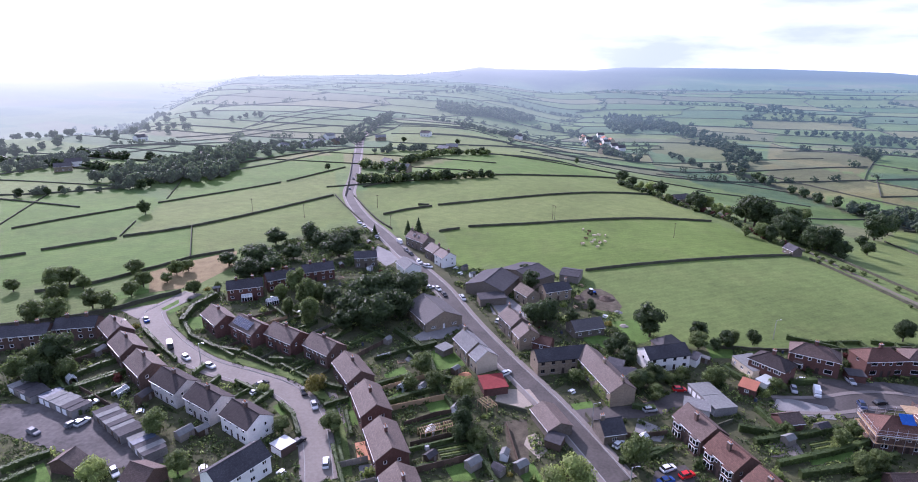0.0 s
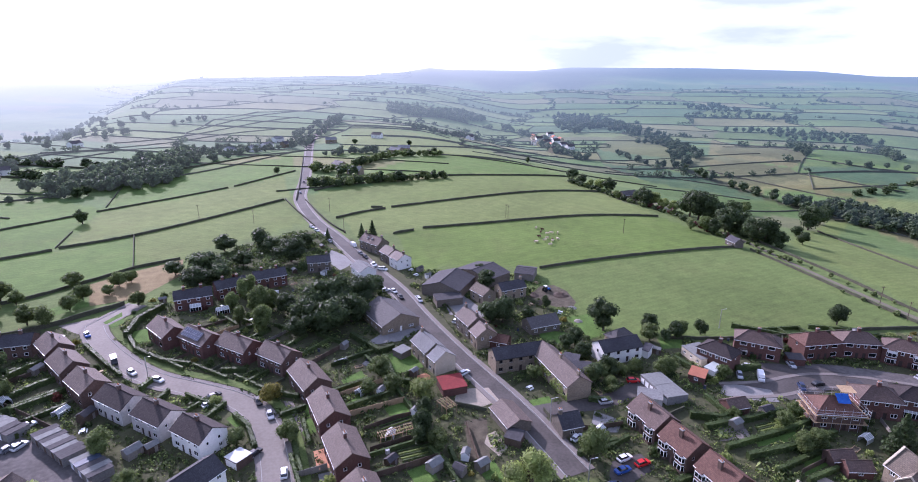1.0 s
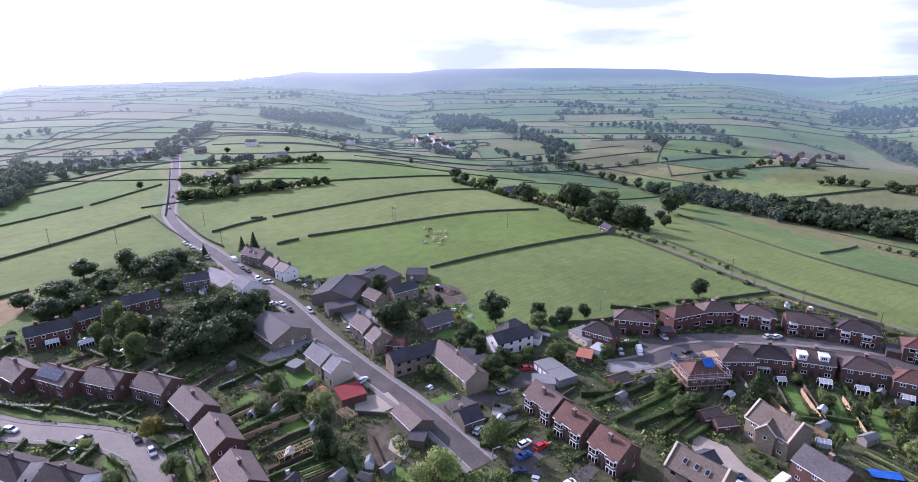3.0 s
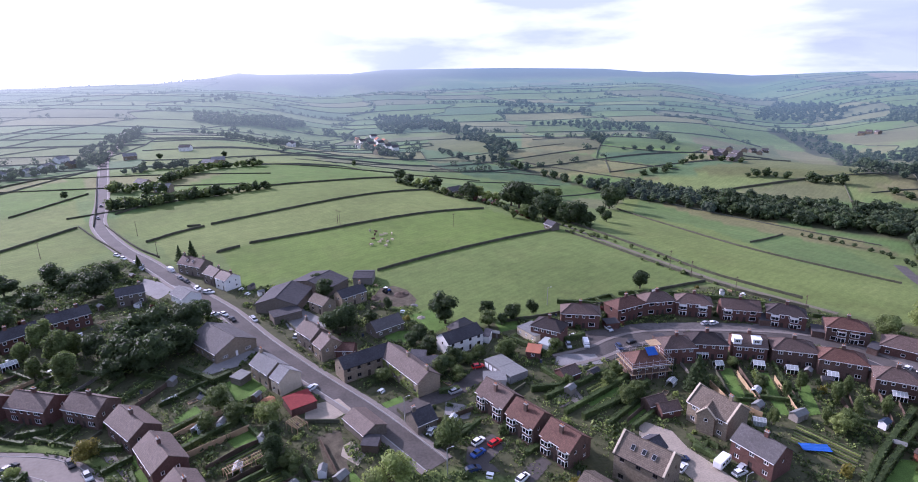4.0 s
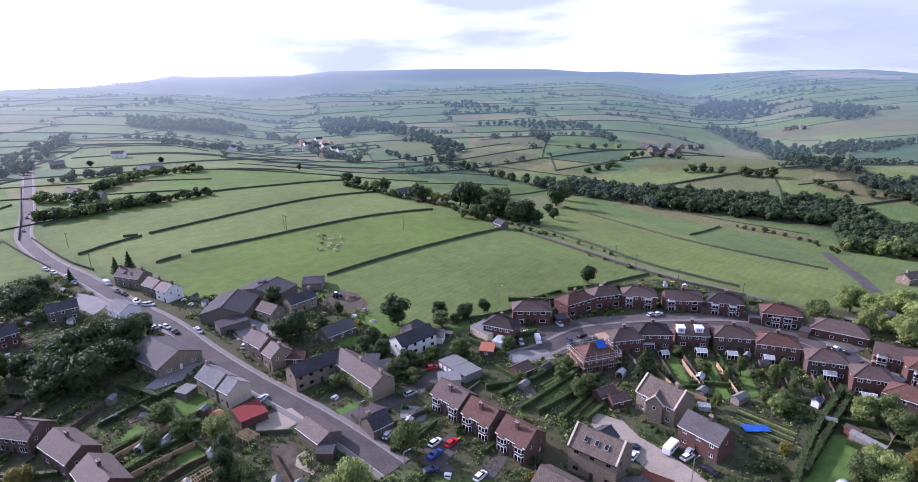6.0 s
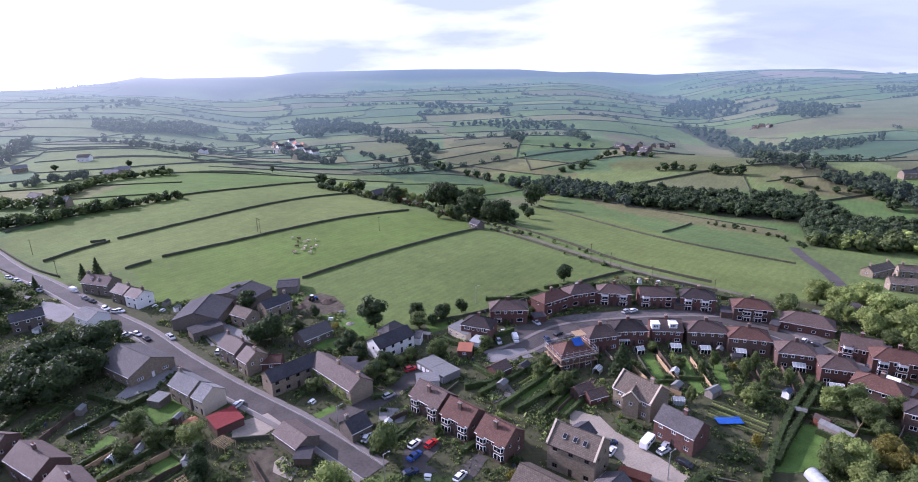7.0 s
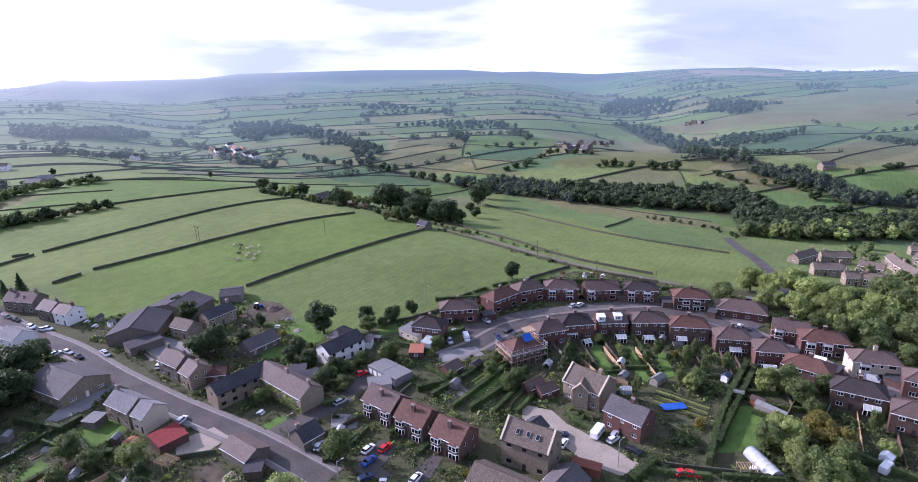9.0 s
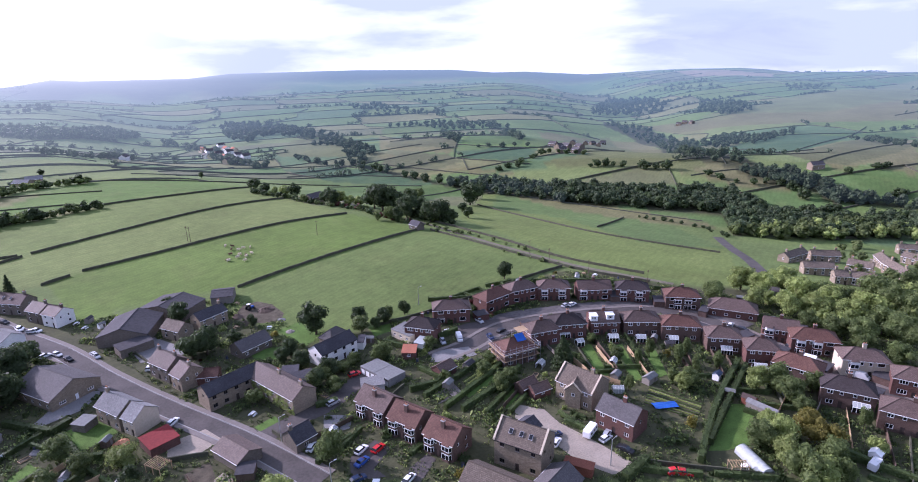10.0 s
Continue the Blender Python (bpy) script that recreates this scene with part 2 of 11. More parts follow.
BRICK_RED = coursed("red_brick", (0.165, 0.085, 0.066), (0.125, 0.07, 0.06), 0.225, 0.075, 0.9)
BRICK_BROWN = coursed("brown_brick", (0.155, 0.1, 0.078), (0.115, 0.08, 0.066), 0.225, 0.075, 0.9)
STONE = coursed("gritstone", (0.36, 0.29, 0.2), (0.24, 0.2, 0.15), 0.5, 0.22, 0.75)
STONE_DARK = coursed("sooty_gritstone", (0.22, 0.19, 0.15), (0.14, 0.12, 0.1), 0.5, 0.22, 0.75)
RENDER_WHITE = material("white_render", (0.78, 0.77, 0.74), 0.85, 0.1, 0.8, 0.15, tint=(0.68, 0.67, 0.63))
RENDER_GREY = material("grey_pebbledash", (0.5, 0.48, 0.45), 0.9, 0.15, 0.8, 0.4, 20, tint=(0.42, 0.4, 0.38))
RENDER_CREAM = material("cream_render", (0.55, 0.47, 0.35), 0.85, 0.14, 0.8, 0.15, tint=(0.45, 0.39, 0.3))
TILE_BROWN = coursed("brown_concrete_tiles", (0.155, 0.108, 0.09), (0.12, 0.088, 0.075), 0.38, 0.34, 0.6, 0.7)
TILE_RED = coursed("red_clay_tiles", (0.16, 0.082, 0.06), (0.125, 0.07, 0.053), 0.38, 0.34, 0.6, 0.7)
TILE_PINK = coursed("weathered_pink_tiles", (0.172, 0.13, 0.107), (0.135, 0.104, 0.09), 0.38, 0.34, 0.65, 0.65)
SLATE = coursed("dark_slate", (0.062, 0.06, 0.068), (0.085, 0.082, 0.088), 0.35, 0.28, 0.65, 0.75)
TILE_DARK = coursed("dark_brown_tiles", (0.07, 0.056, 0.053), (0.055, 0.046, 0.045), 0.38, 0.34, 0.65, 0.85)
SLATE_STONE = coursed("stone_slates", (0.21, 0.165, 0.125), (0.15, 0.125, 0.1), 0.55, 0.4, 0.55, 0.8)
SLATE_GREY = coursed("grey_slate", (0.125, 0.115, 0.112), (0.1, 0.093, 0.092), 0.35, 0.28, 0.7, 0.75)
SLATE_PALE = coursed("pale_slate", (0.26, 0.258, 0.25), (0.22, 0.218, 0.212), 0.4, 0.32, 0.75, 0.85)
SHEET_GREY = material("fibre_cement_sheet", (0.07, 0.066, 0.07), 0.85, 0.3, 0.5, 0.2, tint=(0.05, 0.048, 0.05))
SHEET_PALE = material("weathered_felt", (0.2, 0.205, 0.195), 0.85, 0.25, 0.6, 0.2, tint=(0.15, 0.15, 0.145))
SHEET_BLUE = material("blue_sheet", (0.06, 0.08, 0.12), 0.6, 0.2, 0.6, tint=(0.045, 0.06, 0.09))
FELT_DARK = material("black_felt", (0.05, 0.048, 0.052), 0.85, 0.3, 0.7, 0.2, tint=(0.075, 0.07, 0.07))
SHEET_WHITE = material("white_sheet", (0.6, 0.6, 0.6), 0.6, 0.2, 0.7, 0.1, tint=(0.5, 0.5, 0.49))
SHEET_RED = material("red_sheet", (0.22, 0.028, 0.025), 0.7, 0.25, 0.7, tint=(0.15, 0.022, 0.022))
ORANGE_TILE = material("orange_tiles", (0.36, 0.14, 0.085), 0.75, 0.2, 2.0, 0.4, tint=(0.3, 0.12, 0.07))
RUST = material("rusty_steel", (0.22, 0.085, 0.05), 0.8, 0.3, 1.5, 0.3, tint=(0.16, 0.06, 0.04))
UPVC = material("white_upvc", (0.8, 0.8, 0.8), 0.35, 0.05, 1.0)
WOOD_DARK = material("dark_timber", (0.12, 0.085, 0.06), 0.8, 0.3, 2.0, 0.3, tint=(0.08, 0.06, 0.045), thing=0.2)
WOOD_PALE = material("pale_timber", (0.42, 0.3, 0.17), 0.75, 0.2, 2.0, 0.3, tint=(0.34, 0.24, 0.14), thing=0.1)
WOOD_GREY = material("grey_timber", (0.26, 0.235, 0.2), 0.8, 0.25, 2.0, 0.3, tint=(0.18, 0.16, 0.14), thing=0.2)
DOOR_DARK = material("door_paint_dark", (0.06, 0.045, 0.04), 0.5, 0.15, 1.0)
POT = material("terracotta_pot", (0.42, 0.2, 0.11), 0.8, 0.2, 3.0)
LEAD = material("lead_flashing", (0.3, 0.3, 0.32), 0.6, 0.15, 2.0)
GUTTER = material("black_gutter", (0.03, 0.03, 0.032), 0.4, 0.1, 1.0)
GLASS = material("window_glass", (0.012, 0.014, 0.018), 0.12, 0.1, 1.0, spec=0.4)
CAR_GLASS = material("car_glass", (0.015, 0.017, 0.02), 0.05, 0.0, 1.0, spec=0.9)
RUBBER = material("tyre_rubber", (0.02, 0.02, 0.02), 0.8, 0.1, 3.0)
ALLOY = material("wheel_alloy", (0.5, 0.5, 0.52), 0.35, 0.05, 3.0, metal=0.8)
SOLAR = material("solar_cells", (0.012, 0.022, 0.06), 0.12, 0.1, 1.0, spec=0.8)
WALL_STONE = material("drystone", (0.1, 0.098, 0.068), 0.95, 0.4, 1.6, 0.9, 4, spec=0.1, tint=(0.062, 0.066, 0.042))
POLY = material("polythene", (0.42, 0.44, 0.43), 0.45, 0.15, 1.0, tint=(0.3, 0.33, 0.32))
TARP = material("blue_tarpaulin", (0.02, 0.09, 0.32), 0.45, 0.15, 1.5, 0.4, tint=(0.03, 0.1, 0.4))
SCAFFOLD = material("galvanised_tube", (0.45, 0.45, 0.46), 0.4, 0.1, 2.0, metal=0.6)
COW_BROWN = material("cow_hide_brown", (0.12, 0.07, 0.045), 0.9, 0.15, 2.0)
COW_PALE = material("cow_hide_cream", (0.6, 0.5, 0.36), 0.9, 0.15, 2.0)
LEAF_OAK = leaf("oak_leaves", (0.122, 0.166, 0.0517), (0.144, 0.179, 0.0575))
LEAF_DARK = leaf("dark_leaves", (0.06, 0.09, 0.034), (0.072, 0.102, 0.037))
LEAF_PALE = leaf("pale_leaves", (0.281, 0.329, 0.0938), (0.219, 0.281, 0.086))
LEAF_GOLD = leaf("golden_leaves", (0.25, 0.213, 0.0438), (0.163, 0.163, 0.0375))
LEAF_HEDGE = leaf("hedge_leaves", (0.075, 0.112, 0.0375), (0.0938, 0.125, 0.0425))
LEAF_RED = leaf("copper_leaves", (0.15, 0.0438, 0.0375), (0.1, 0.05, 0.0375))
BARK = material("bark", (0.09, 0.07, 0.055), 0.95, 0.3, 2.0, 0.6)


def glow_hazed(src, name, near, far):
    """A copy of a land material for the backdrop of distance, with haze painted on as emission that grows with distance
    and towards the sun.
    """
    m = src.copy()
    m.name = name
    nt = m.node_tree
    N, K = nt.nodes.new, nt.links.new
    out = nt.nodes["Material Output"]
    old = out.inputs[0].links[0].from_socket
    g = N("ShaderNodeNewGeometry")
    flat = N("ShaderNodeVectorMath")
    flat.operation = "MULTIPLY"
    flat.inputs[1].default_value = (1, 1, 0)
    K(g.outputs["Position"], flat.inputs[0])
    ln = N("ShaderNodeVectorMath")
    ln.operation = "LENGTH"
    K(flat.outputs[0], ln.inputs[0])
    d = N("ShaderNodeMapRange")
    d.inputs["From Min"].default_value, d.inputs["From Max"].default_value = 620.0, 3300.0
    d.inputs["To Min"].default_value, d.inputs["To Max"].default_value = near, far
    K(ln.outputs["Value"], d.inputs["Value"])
    nz = N("ShaderNodeVectorMath")
    nz.operation = "NORMALIZE"
    K(flat.outputs[0], nz.inputs[0])
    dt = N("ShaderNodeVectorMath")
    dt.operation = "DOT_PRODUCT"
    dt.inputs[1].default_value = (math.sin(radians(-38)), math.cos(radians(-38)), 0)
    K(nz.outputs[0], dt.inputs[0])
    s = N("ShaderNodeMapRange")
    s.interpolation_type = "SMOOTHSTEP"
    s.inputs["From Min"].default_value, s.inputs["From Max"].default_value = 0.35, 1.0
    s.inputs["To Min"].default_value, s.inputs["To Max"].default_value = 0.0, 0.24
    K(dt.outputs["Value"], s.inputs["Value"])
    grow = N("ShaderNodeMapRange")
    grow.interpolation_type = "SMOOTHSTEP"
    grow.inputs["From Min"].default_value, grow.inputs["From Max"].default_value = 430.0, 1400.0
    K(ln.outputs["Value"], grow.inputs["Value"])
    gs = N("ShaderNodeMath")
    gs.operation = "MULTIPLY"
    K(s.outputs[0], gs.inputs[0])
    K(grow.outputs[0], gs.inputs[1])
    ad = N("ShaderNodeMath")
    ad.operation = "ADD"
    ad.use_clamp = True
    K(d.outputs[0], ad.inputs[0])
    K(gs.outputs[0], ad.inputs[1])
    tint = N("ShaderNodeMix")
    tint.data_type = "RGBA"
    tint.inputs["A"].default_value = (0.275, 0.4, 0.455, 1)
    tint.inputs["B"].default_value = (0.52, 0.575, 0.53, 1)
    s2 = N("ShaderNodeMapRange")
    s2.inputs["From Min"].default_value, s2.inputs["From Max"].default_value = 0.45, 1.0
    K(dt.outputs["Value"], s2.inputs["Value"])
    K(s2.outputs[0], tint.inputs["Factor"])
    # the painted haze of the farthest land turns to the bright sky's colour on the sun's side
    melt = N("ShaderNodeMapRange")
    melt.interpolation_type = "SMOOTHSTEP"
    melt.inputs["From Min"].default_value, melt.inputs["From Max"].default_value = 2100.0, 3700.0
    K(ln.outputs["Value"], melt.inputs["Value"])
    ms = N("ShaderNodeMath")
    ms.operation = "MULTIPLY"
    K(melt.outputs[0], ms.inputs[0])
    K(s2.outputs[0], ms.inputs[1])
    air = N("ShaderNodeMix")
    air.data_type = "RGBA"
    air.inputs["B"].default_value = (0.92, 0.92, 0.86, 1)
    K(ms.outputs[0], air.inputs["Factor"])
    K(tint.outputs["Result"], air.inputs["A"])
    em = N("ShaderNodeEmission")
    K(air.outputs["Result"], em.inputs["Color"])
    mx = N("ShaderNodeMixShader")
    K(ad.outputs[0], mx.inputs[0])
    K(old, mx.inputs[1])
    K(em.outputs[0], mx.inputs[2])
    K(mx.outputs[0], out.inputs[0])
    return m


# land, walls and leaves with the haze glowing in the surface itself
DISTANCE = glow_hazed(GROUND, "hazy_distance", 0.02, 0.62)
DISTANCE_WALL = glow_hazed(WALL_STONE, "hazy_walls", 0.02, 0.62)
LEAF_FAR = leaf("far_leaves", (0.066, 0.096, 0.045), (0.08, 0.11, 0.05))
DISTANCE_LEAF = glow_hazed(LEAF_FAR, "hazy_trees", 0.02, 0.62)


# ================= mesh helpers =================
def mesh_of(name, v, f, mats, idx=None, smooth=False, uv=False, weld=False):
    me = bpy.data.meshes.new(name)
    me.from_pydata([tuple(p) for p in v], [], f)
    if weld:
        bm = bmesh.new()
        bm.from_mesh(me)
        bmesh.ops.remove_doubles(bm, verts=bm.verts, dist=0.0005)
        bm.to_mesh(me)
        bm.free()
    for m in mats:
        me.materials.append(m)
    if idx is not None:
        me.polygons.foreach_set("material_index", idx)
    if smooth:
        me.polygons.foreach_set("use_smooth", [True] * len(f))
    if uv:
        lay = me.uv_layers.new(name="UVMap")
        for p in me.polygons:
            n = p.normal
            e = Vector((0, 0, 1)).cross(n)
            e = e.normalized() if e.length > 1e-4 else Vector((1, 0, 0))
            q = n.cross(e)
            for li in p.loop_indices:
                c = me.vertices[me.loops[li].vertex_index].co
                lay.data[li].uv = (c.dot(e), c.dot(q))
    me.update()
    return me


def part(name, me, parent, label="", at=None):
    """A mesh as ONE object under a thing or a part."""
    ob = new(name, me)
    ob.parent = parent
    if at is not None:
        ob.matrix_basis = at
    if label:
        ob["label"] = label
    return ob


def thing(name, m, label, category, group="", kind=""):
    ob = new(name)
    ob.empty_display_size = 0.5
    ob.matrix_basis = m
    return tagged(ob, label, category, group, kind)


def block(v, f, x0, x1, y0, y1, z0, z1, taper=0.0):
    n = len(v)
    t = taper
    v += [(x0, y0, z0), (x1, y0, z0), (x1, y1, z0), (x0, y1, z0), (x0 + t, y0 + t, z1), (x1 - t, y0 + t, z1), (x1 - t, y1 - t, z1), (x0 + t, y1 - t, z1)]
    f += [(n, n + 3, n + 2, n + 1), (n + 4, n + 5, n + 6, n + 7), (n, n + 1, n + 5, n + 4), (n + 1, n + 2, n + 6, n + 5), (n + 2, n + 3, n + 7, n + 6), (n + 3, n, n + 4, n + 7)]


CACHE = {}


def box_mesh(name, x, y, z, mat, taper=0.0, uv=False):
    """A block centred on x, y, standing on z = 0, shared by all of its size."""
    key = (name, round(x, 3), round(y, 3), round(z, 3), mat.name, taper)
    if key not in CACHE:
        v, f = [], []
        block(v, f, -x / 2, x / 2, -y / 2, y / 2, 0, z, taper)
        CACHE[key] = mesh_of(name, v, f, [mat], uv=uv)
    return CACHE[key]


def tube(v, f, a, b, r0, r1, n=6):
    a, b = Vector(a), Vector(b)
    d = (b - a).normalized()
    u = d.orthogonal().normalized()
    w = d.cross(u)
    k = len(v)
    for p, r in ((a, r0), (b, r1)):
        for i in range(n):
            t = 2 * math.pi * i / n
            v.append(tuple(p + u * (math.cos(t) * r) + w * (math.sin(t) * r)))
    for i in range(n):
        j = (i + 1) % n
        f.append((k + i, k + j, k + n + j, k + n + i))
    f.append(tuple(k + n + i for i in range(n)))
    f.append(tuple(k + i for i in reversed(range(n))))


# ================= what ground is taken =================
TAKEN = np.zeros((700, 700), bool)      # one cell a metre, from (-300, -100)


def take(pts, grow=0.0):
    """Mark a polygon of ground as built on."""
    xs, ys = [p[0] for p in pts], [p[1] for p in pts]
    x0, x1, y0, y1 = int(min(xs) + 300 - grow), int(max(xs) + 301 + grow), int(min(ys) + 100 - grow), int(max(ys) + 101 + grow)
    if x1 < 0 or y1 < 0 or x0 > 699 or y0 > 699:
        return
    x0, y0, x1, y1 = max(x0, 0), max(y0, 0), min(x1, 700), min(y1, 700)
    X, Y = np.meshgrid(np.arange(x0, x1) - 299.5, np.arange(y0, y1) - 99.5, indexing="ij")
    TAKEN[x0:x1, y0:y1] |= inside(X, Y, pts)


def take_box(x, y, yaw, L, D, grow=0.9):
    c, s = math.cos(radians(yaw)), math.sin(radians(yaw))
    X, Y = L / 2 + grow, D / 2 + grow
    take([(x + a * c - b * s, y + a * s + b * c) for a, b in ((-X, -Y), (X, -Y), (X, Y), (-X, Y))])


def free(x, y):
    i, j = int(x + 300), int(y + 100)
    return not (0 <= i < 700 and 0 <= j < 700 and TAKEN[i, j])


# ================= openings =================
def window_meshes(w, h, cols, mat=None):
    mat = mat or UPVC
    key = ("win", round(w, 2), round(h, 2), cols, mat.name)
    if key not in CACHE:
        v, f = [], []
        block(v, f, -w / 2, w / 2, 0.02, 0.08, 0, h)
        fr = mesh_of("window", v, f, [mat])
        v, f = [], []
        pw = (w - 0.18) / cols - 0.16
        block(v, f, -pw / 2, pw / 2, 0.008, 0.03, 0.17, h - 0.17)
        gl = mesh_of("pane", v, f, [GLASS])
        v, f = [], []
        block(v, f, -w / 2 - 0.08, w / 2 + 0.08, -0.16, 0.04, -0.09, -0.004)
        CACHE[key] = (fr, gl, mesh_of("window_sill", v, f, [KERB]))
    return CACHE[key]


def add_window(parent, at, w, h, cols=2, mat=None, sill=True):
    fr, gl, si = window_meshes(w, h, cols, mat)
    o = part("window", fr, parent, at=at)
    for i in range(cols):
        part("pane", gl, o, at=pose(-w / 2 + 0.09 + (w - 0.18) * (i + 0.5) / cols, 0, 0))
    if sill:
        part("window_sill", si, o)


def add_door(parent, at, mat, w=0.95, h=2.05):
    key = ("door", mat.name, w)
    if key not in CACHE:
        v, f = [], []
        block(v, f, -w / 2, w / 2, 0.02, 0.07, 0, h)
        block(v, f, -w / 2 + 0.15, w / 2 - 0.15, 0.0, 0.02, 0.2, 0.9)
        block(v, f, -w / 2 + 0.15, w / 2 - 0.15, 0.0, 0.02, 1.1, h - 0.2)
        CACHE[key] = mesh_of("door", v, f, [mat])
    part("door", CACHE[key], parent, at=at)


def panel(v, f, o, u, n, w, h, openings, reveal=0.14):
    """A wall face from o along u (unit), z up, outward n, with openings (x, z, w, h) that go in by the reveal."""
    xs = sorted({0.0, w, *[a[0] for a in openings], *[a[0] + a[2] for a in openings]})
    zs = sorted({0.0, h, *[a[1] for a in openings], *[a[1] + a[3] for a in openings]})

    def P(x, z, d=0.0):
        return (o[0] + u[0] * x - n[0] * d, o[1] + u[1] * x - n[1] * d, o[2] + z)
    for i in range(len(xs) - 1):
        for j in range(len(zs) - 1):
            cx, cz = (xs[i] + xs[i + 1]) / 2, (zs[j] + zs[j + 1]) / 2
            if any(a[0] < cx < a[0] + a[2] and a[1] < cz < a[1] + a[3] for a in openings):
                continue
            k = len(v)
            v += [P(xs[i], zs[j]), P(xs[i + 1], zs[j]), P(xs[i + 1], zs[j + 1]), P(xs[i], zs[j + 1])]
            f.append((k, k + 1, k + 2, k + 3))
    for x, z, a, b in openings:
        c = [(x, z), (x + a, z), (x + a, z + b), (x, z + b)]
        for i in range(4):
            p, q = c[i], c[(i + 1) % 4]
            k = len(v)
            v += [P(*p), P(*p, reveal), P(*q, reveal), P(*q)]
            f.append((k, k + 1, k + 2, k + 3))


# ================= houses =================
def roof_mesh(L, D, eave, ridge, kind, mat, over=0.35, thick=0.16):
    """Gable ('g'), hipped ('h') or flat ('f') roof, ridge along x."""
    hx, hy = L / 2 + (0.22 if kind == "g" else over), D / 2 + over
    slope = (ridge - eave) / (D / 2)
    ze = eave - over * slope
    rx = hx if kind == "g" else max(L / 2 - D / 2, 0.25)
    if kind == "p":
        rx = 0.15
    top = [(-hx, -hy, ze), (hx, -hy, ze), (hx, hy, ze), (-hx, hy, ze), (-rx, 0, ridge), (rx, 0, ridge)]
    v = [(x, y, z + thick) for x, y, z in top] + list(top)
    f = [(0, 1, 5, 4), (2, 3, 4, 5)]
    if kind != "g":
        f += [(1, 2, 5), (3, 0, 4)]
    f += [(6, 10, 11, 7), (8, 11, 10, 9)]
    if kind != "g":
        f += [(7, 11, 8), (9, 10, 6)]
    f += [(0, 6, 7, 1), (2, 8, 9, 3)]
    if kind == "g":
        f += [(1, 7, 11, 5), (5, 11, 8, 2), (3, 9, 10, 4), (4, 10, 6, 0)]
    else:
        f += [(1, 7, 8, 2), (3, 9, 6, 0)]
    # ridge and hip tiles, a little proud
    lines = [(4, 5)] if kind == "g" else [(4, 5), (0, 4), (3, 4), (1, 5), (2, 5)]
    return v, f, lines


def layout(style, L, eave):
    """Openings of a facade: windows (x, z, w, h, columns) and doors (x, kind)."""
    up = eave - 1.75
    W, Dn = [], []
    if style == "semi":
        for s in (-1, 1):
            W += [(s * L * 0.30, up, 2.2, 1.4, 3), (s * L * 0.30, 0.75, 2.4, 1.6, 3), (s * L * 0.09, up, 1.0, 1.25, 1)]
            Dn.append(s * L * 0.09)
    elif style == "rear":
        for s in (-1, 1):
            W += [(s * L * 0.33, up, 1.5, 1.2, 2), (s * L * 0.12, up + 0.15, 1.0, 1.05, 1), (s * L * 0.32, 0.8, 1.8, 1.35, 2)]
            Dn.append(s * L * 0.12)
    elif style == "row":
        n = max(2, int(L / 3.0))
        for i in range(n):
            x = L * ((i + 0.5) / n - 0.5)
            W.append((x, up, 1.25, 1.15, 2))
            if i % 3 == 1:
                Dn.append(x)
            else:
                W.append((x, 0.85, 1.35, 1.25, 2))
    elif style == "stone":
        n = max(2, int(L / 3.4))
        for i in range(n):
            x = L * ((i + 0.5) / n - 0.5)
            W.append((x, up + 0.1, 1.2, 1.15, 2))
            if i == n // 2:
                Dn.append(x)
            else:
                W.append((x, 0.85, 1.4, 1.25, 2))
    elif style == "gable":
        W += [(0.0, up, 1.0, 1.1, 1)]
    elif style == "gable2":
        W += [(-L * 0.22, up, 0.9, 1.1, 1), (L * 0.22, 0.9, 1.1, 1.2, 2), (L * 0.2, up, 0.9, 1.1, 1)]
    elif style == "hall":
        W += [(-L * 0.28, 1.2, 2.0, 1.0, 3), (L * 0.28, 1.2, 2.0, 1.0, 3)]
        Dn.append(0.0)
    elif style == "low":
        n = max(1, int(L / 3.6))
        for i in range(n):
            W.append((L * ((i + 0.5) / n - 0.5), 0.9, 1.3, 1.1, 2))
    return W, Dn


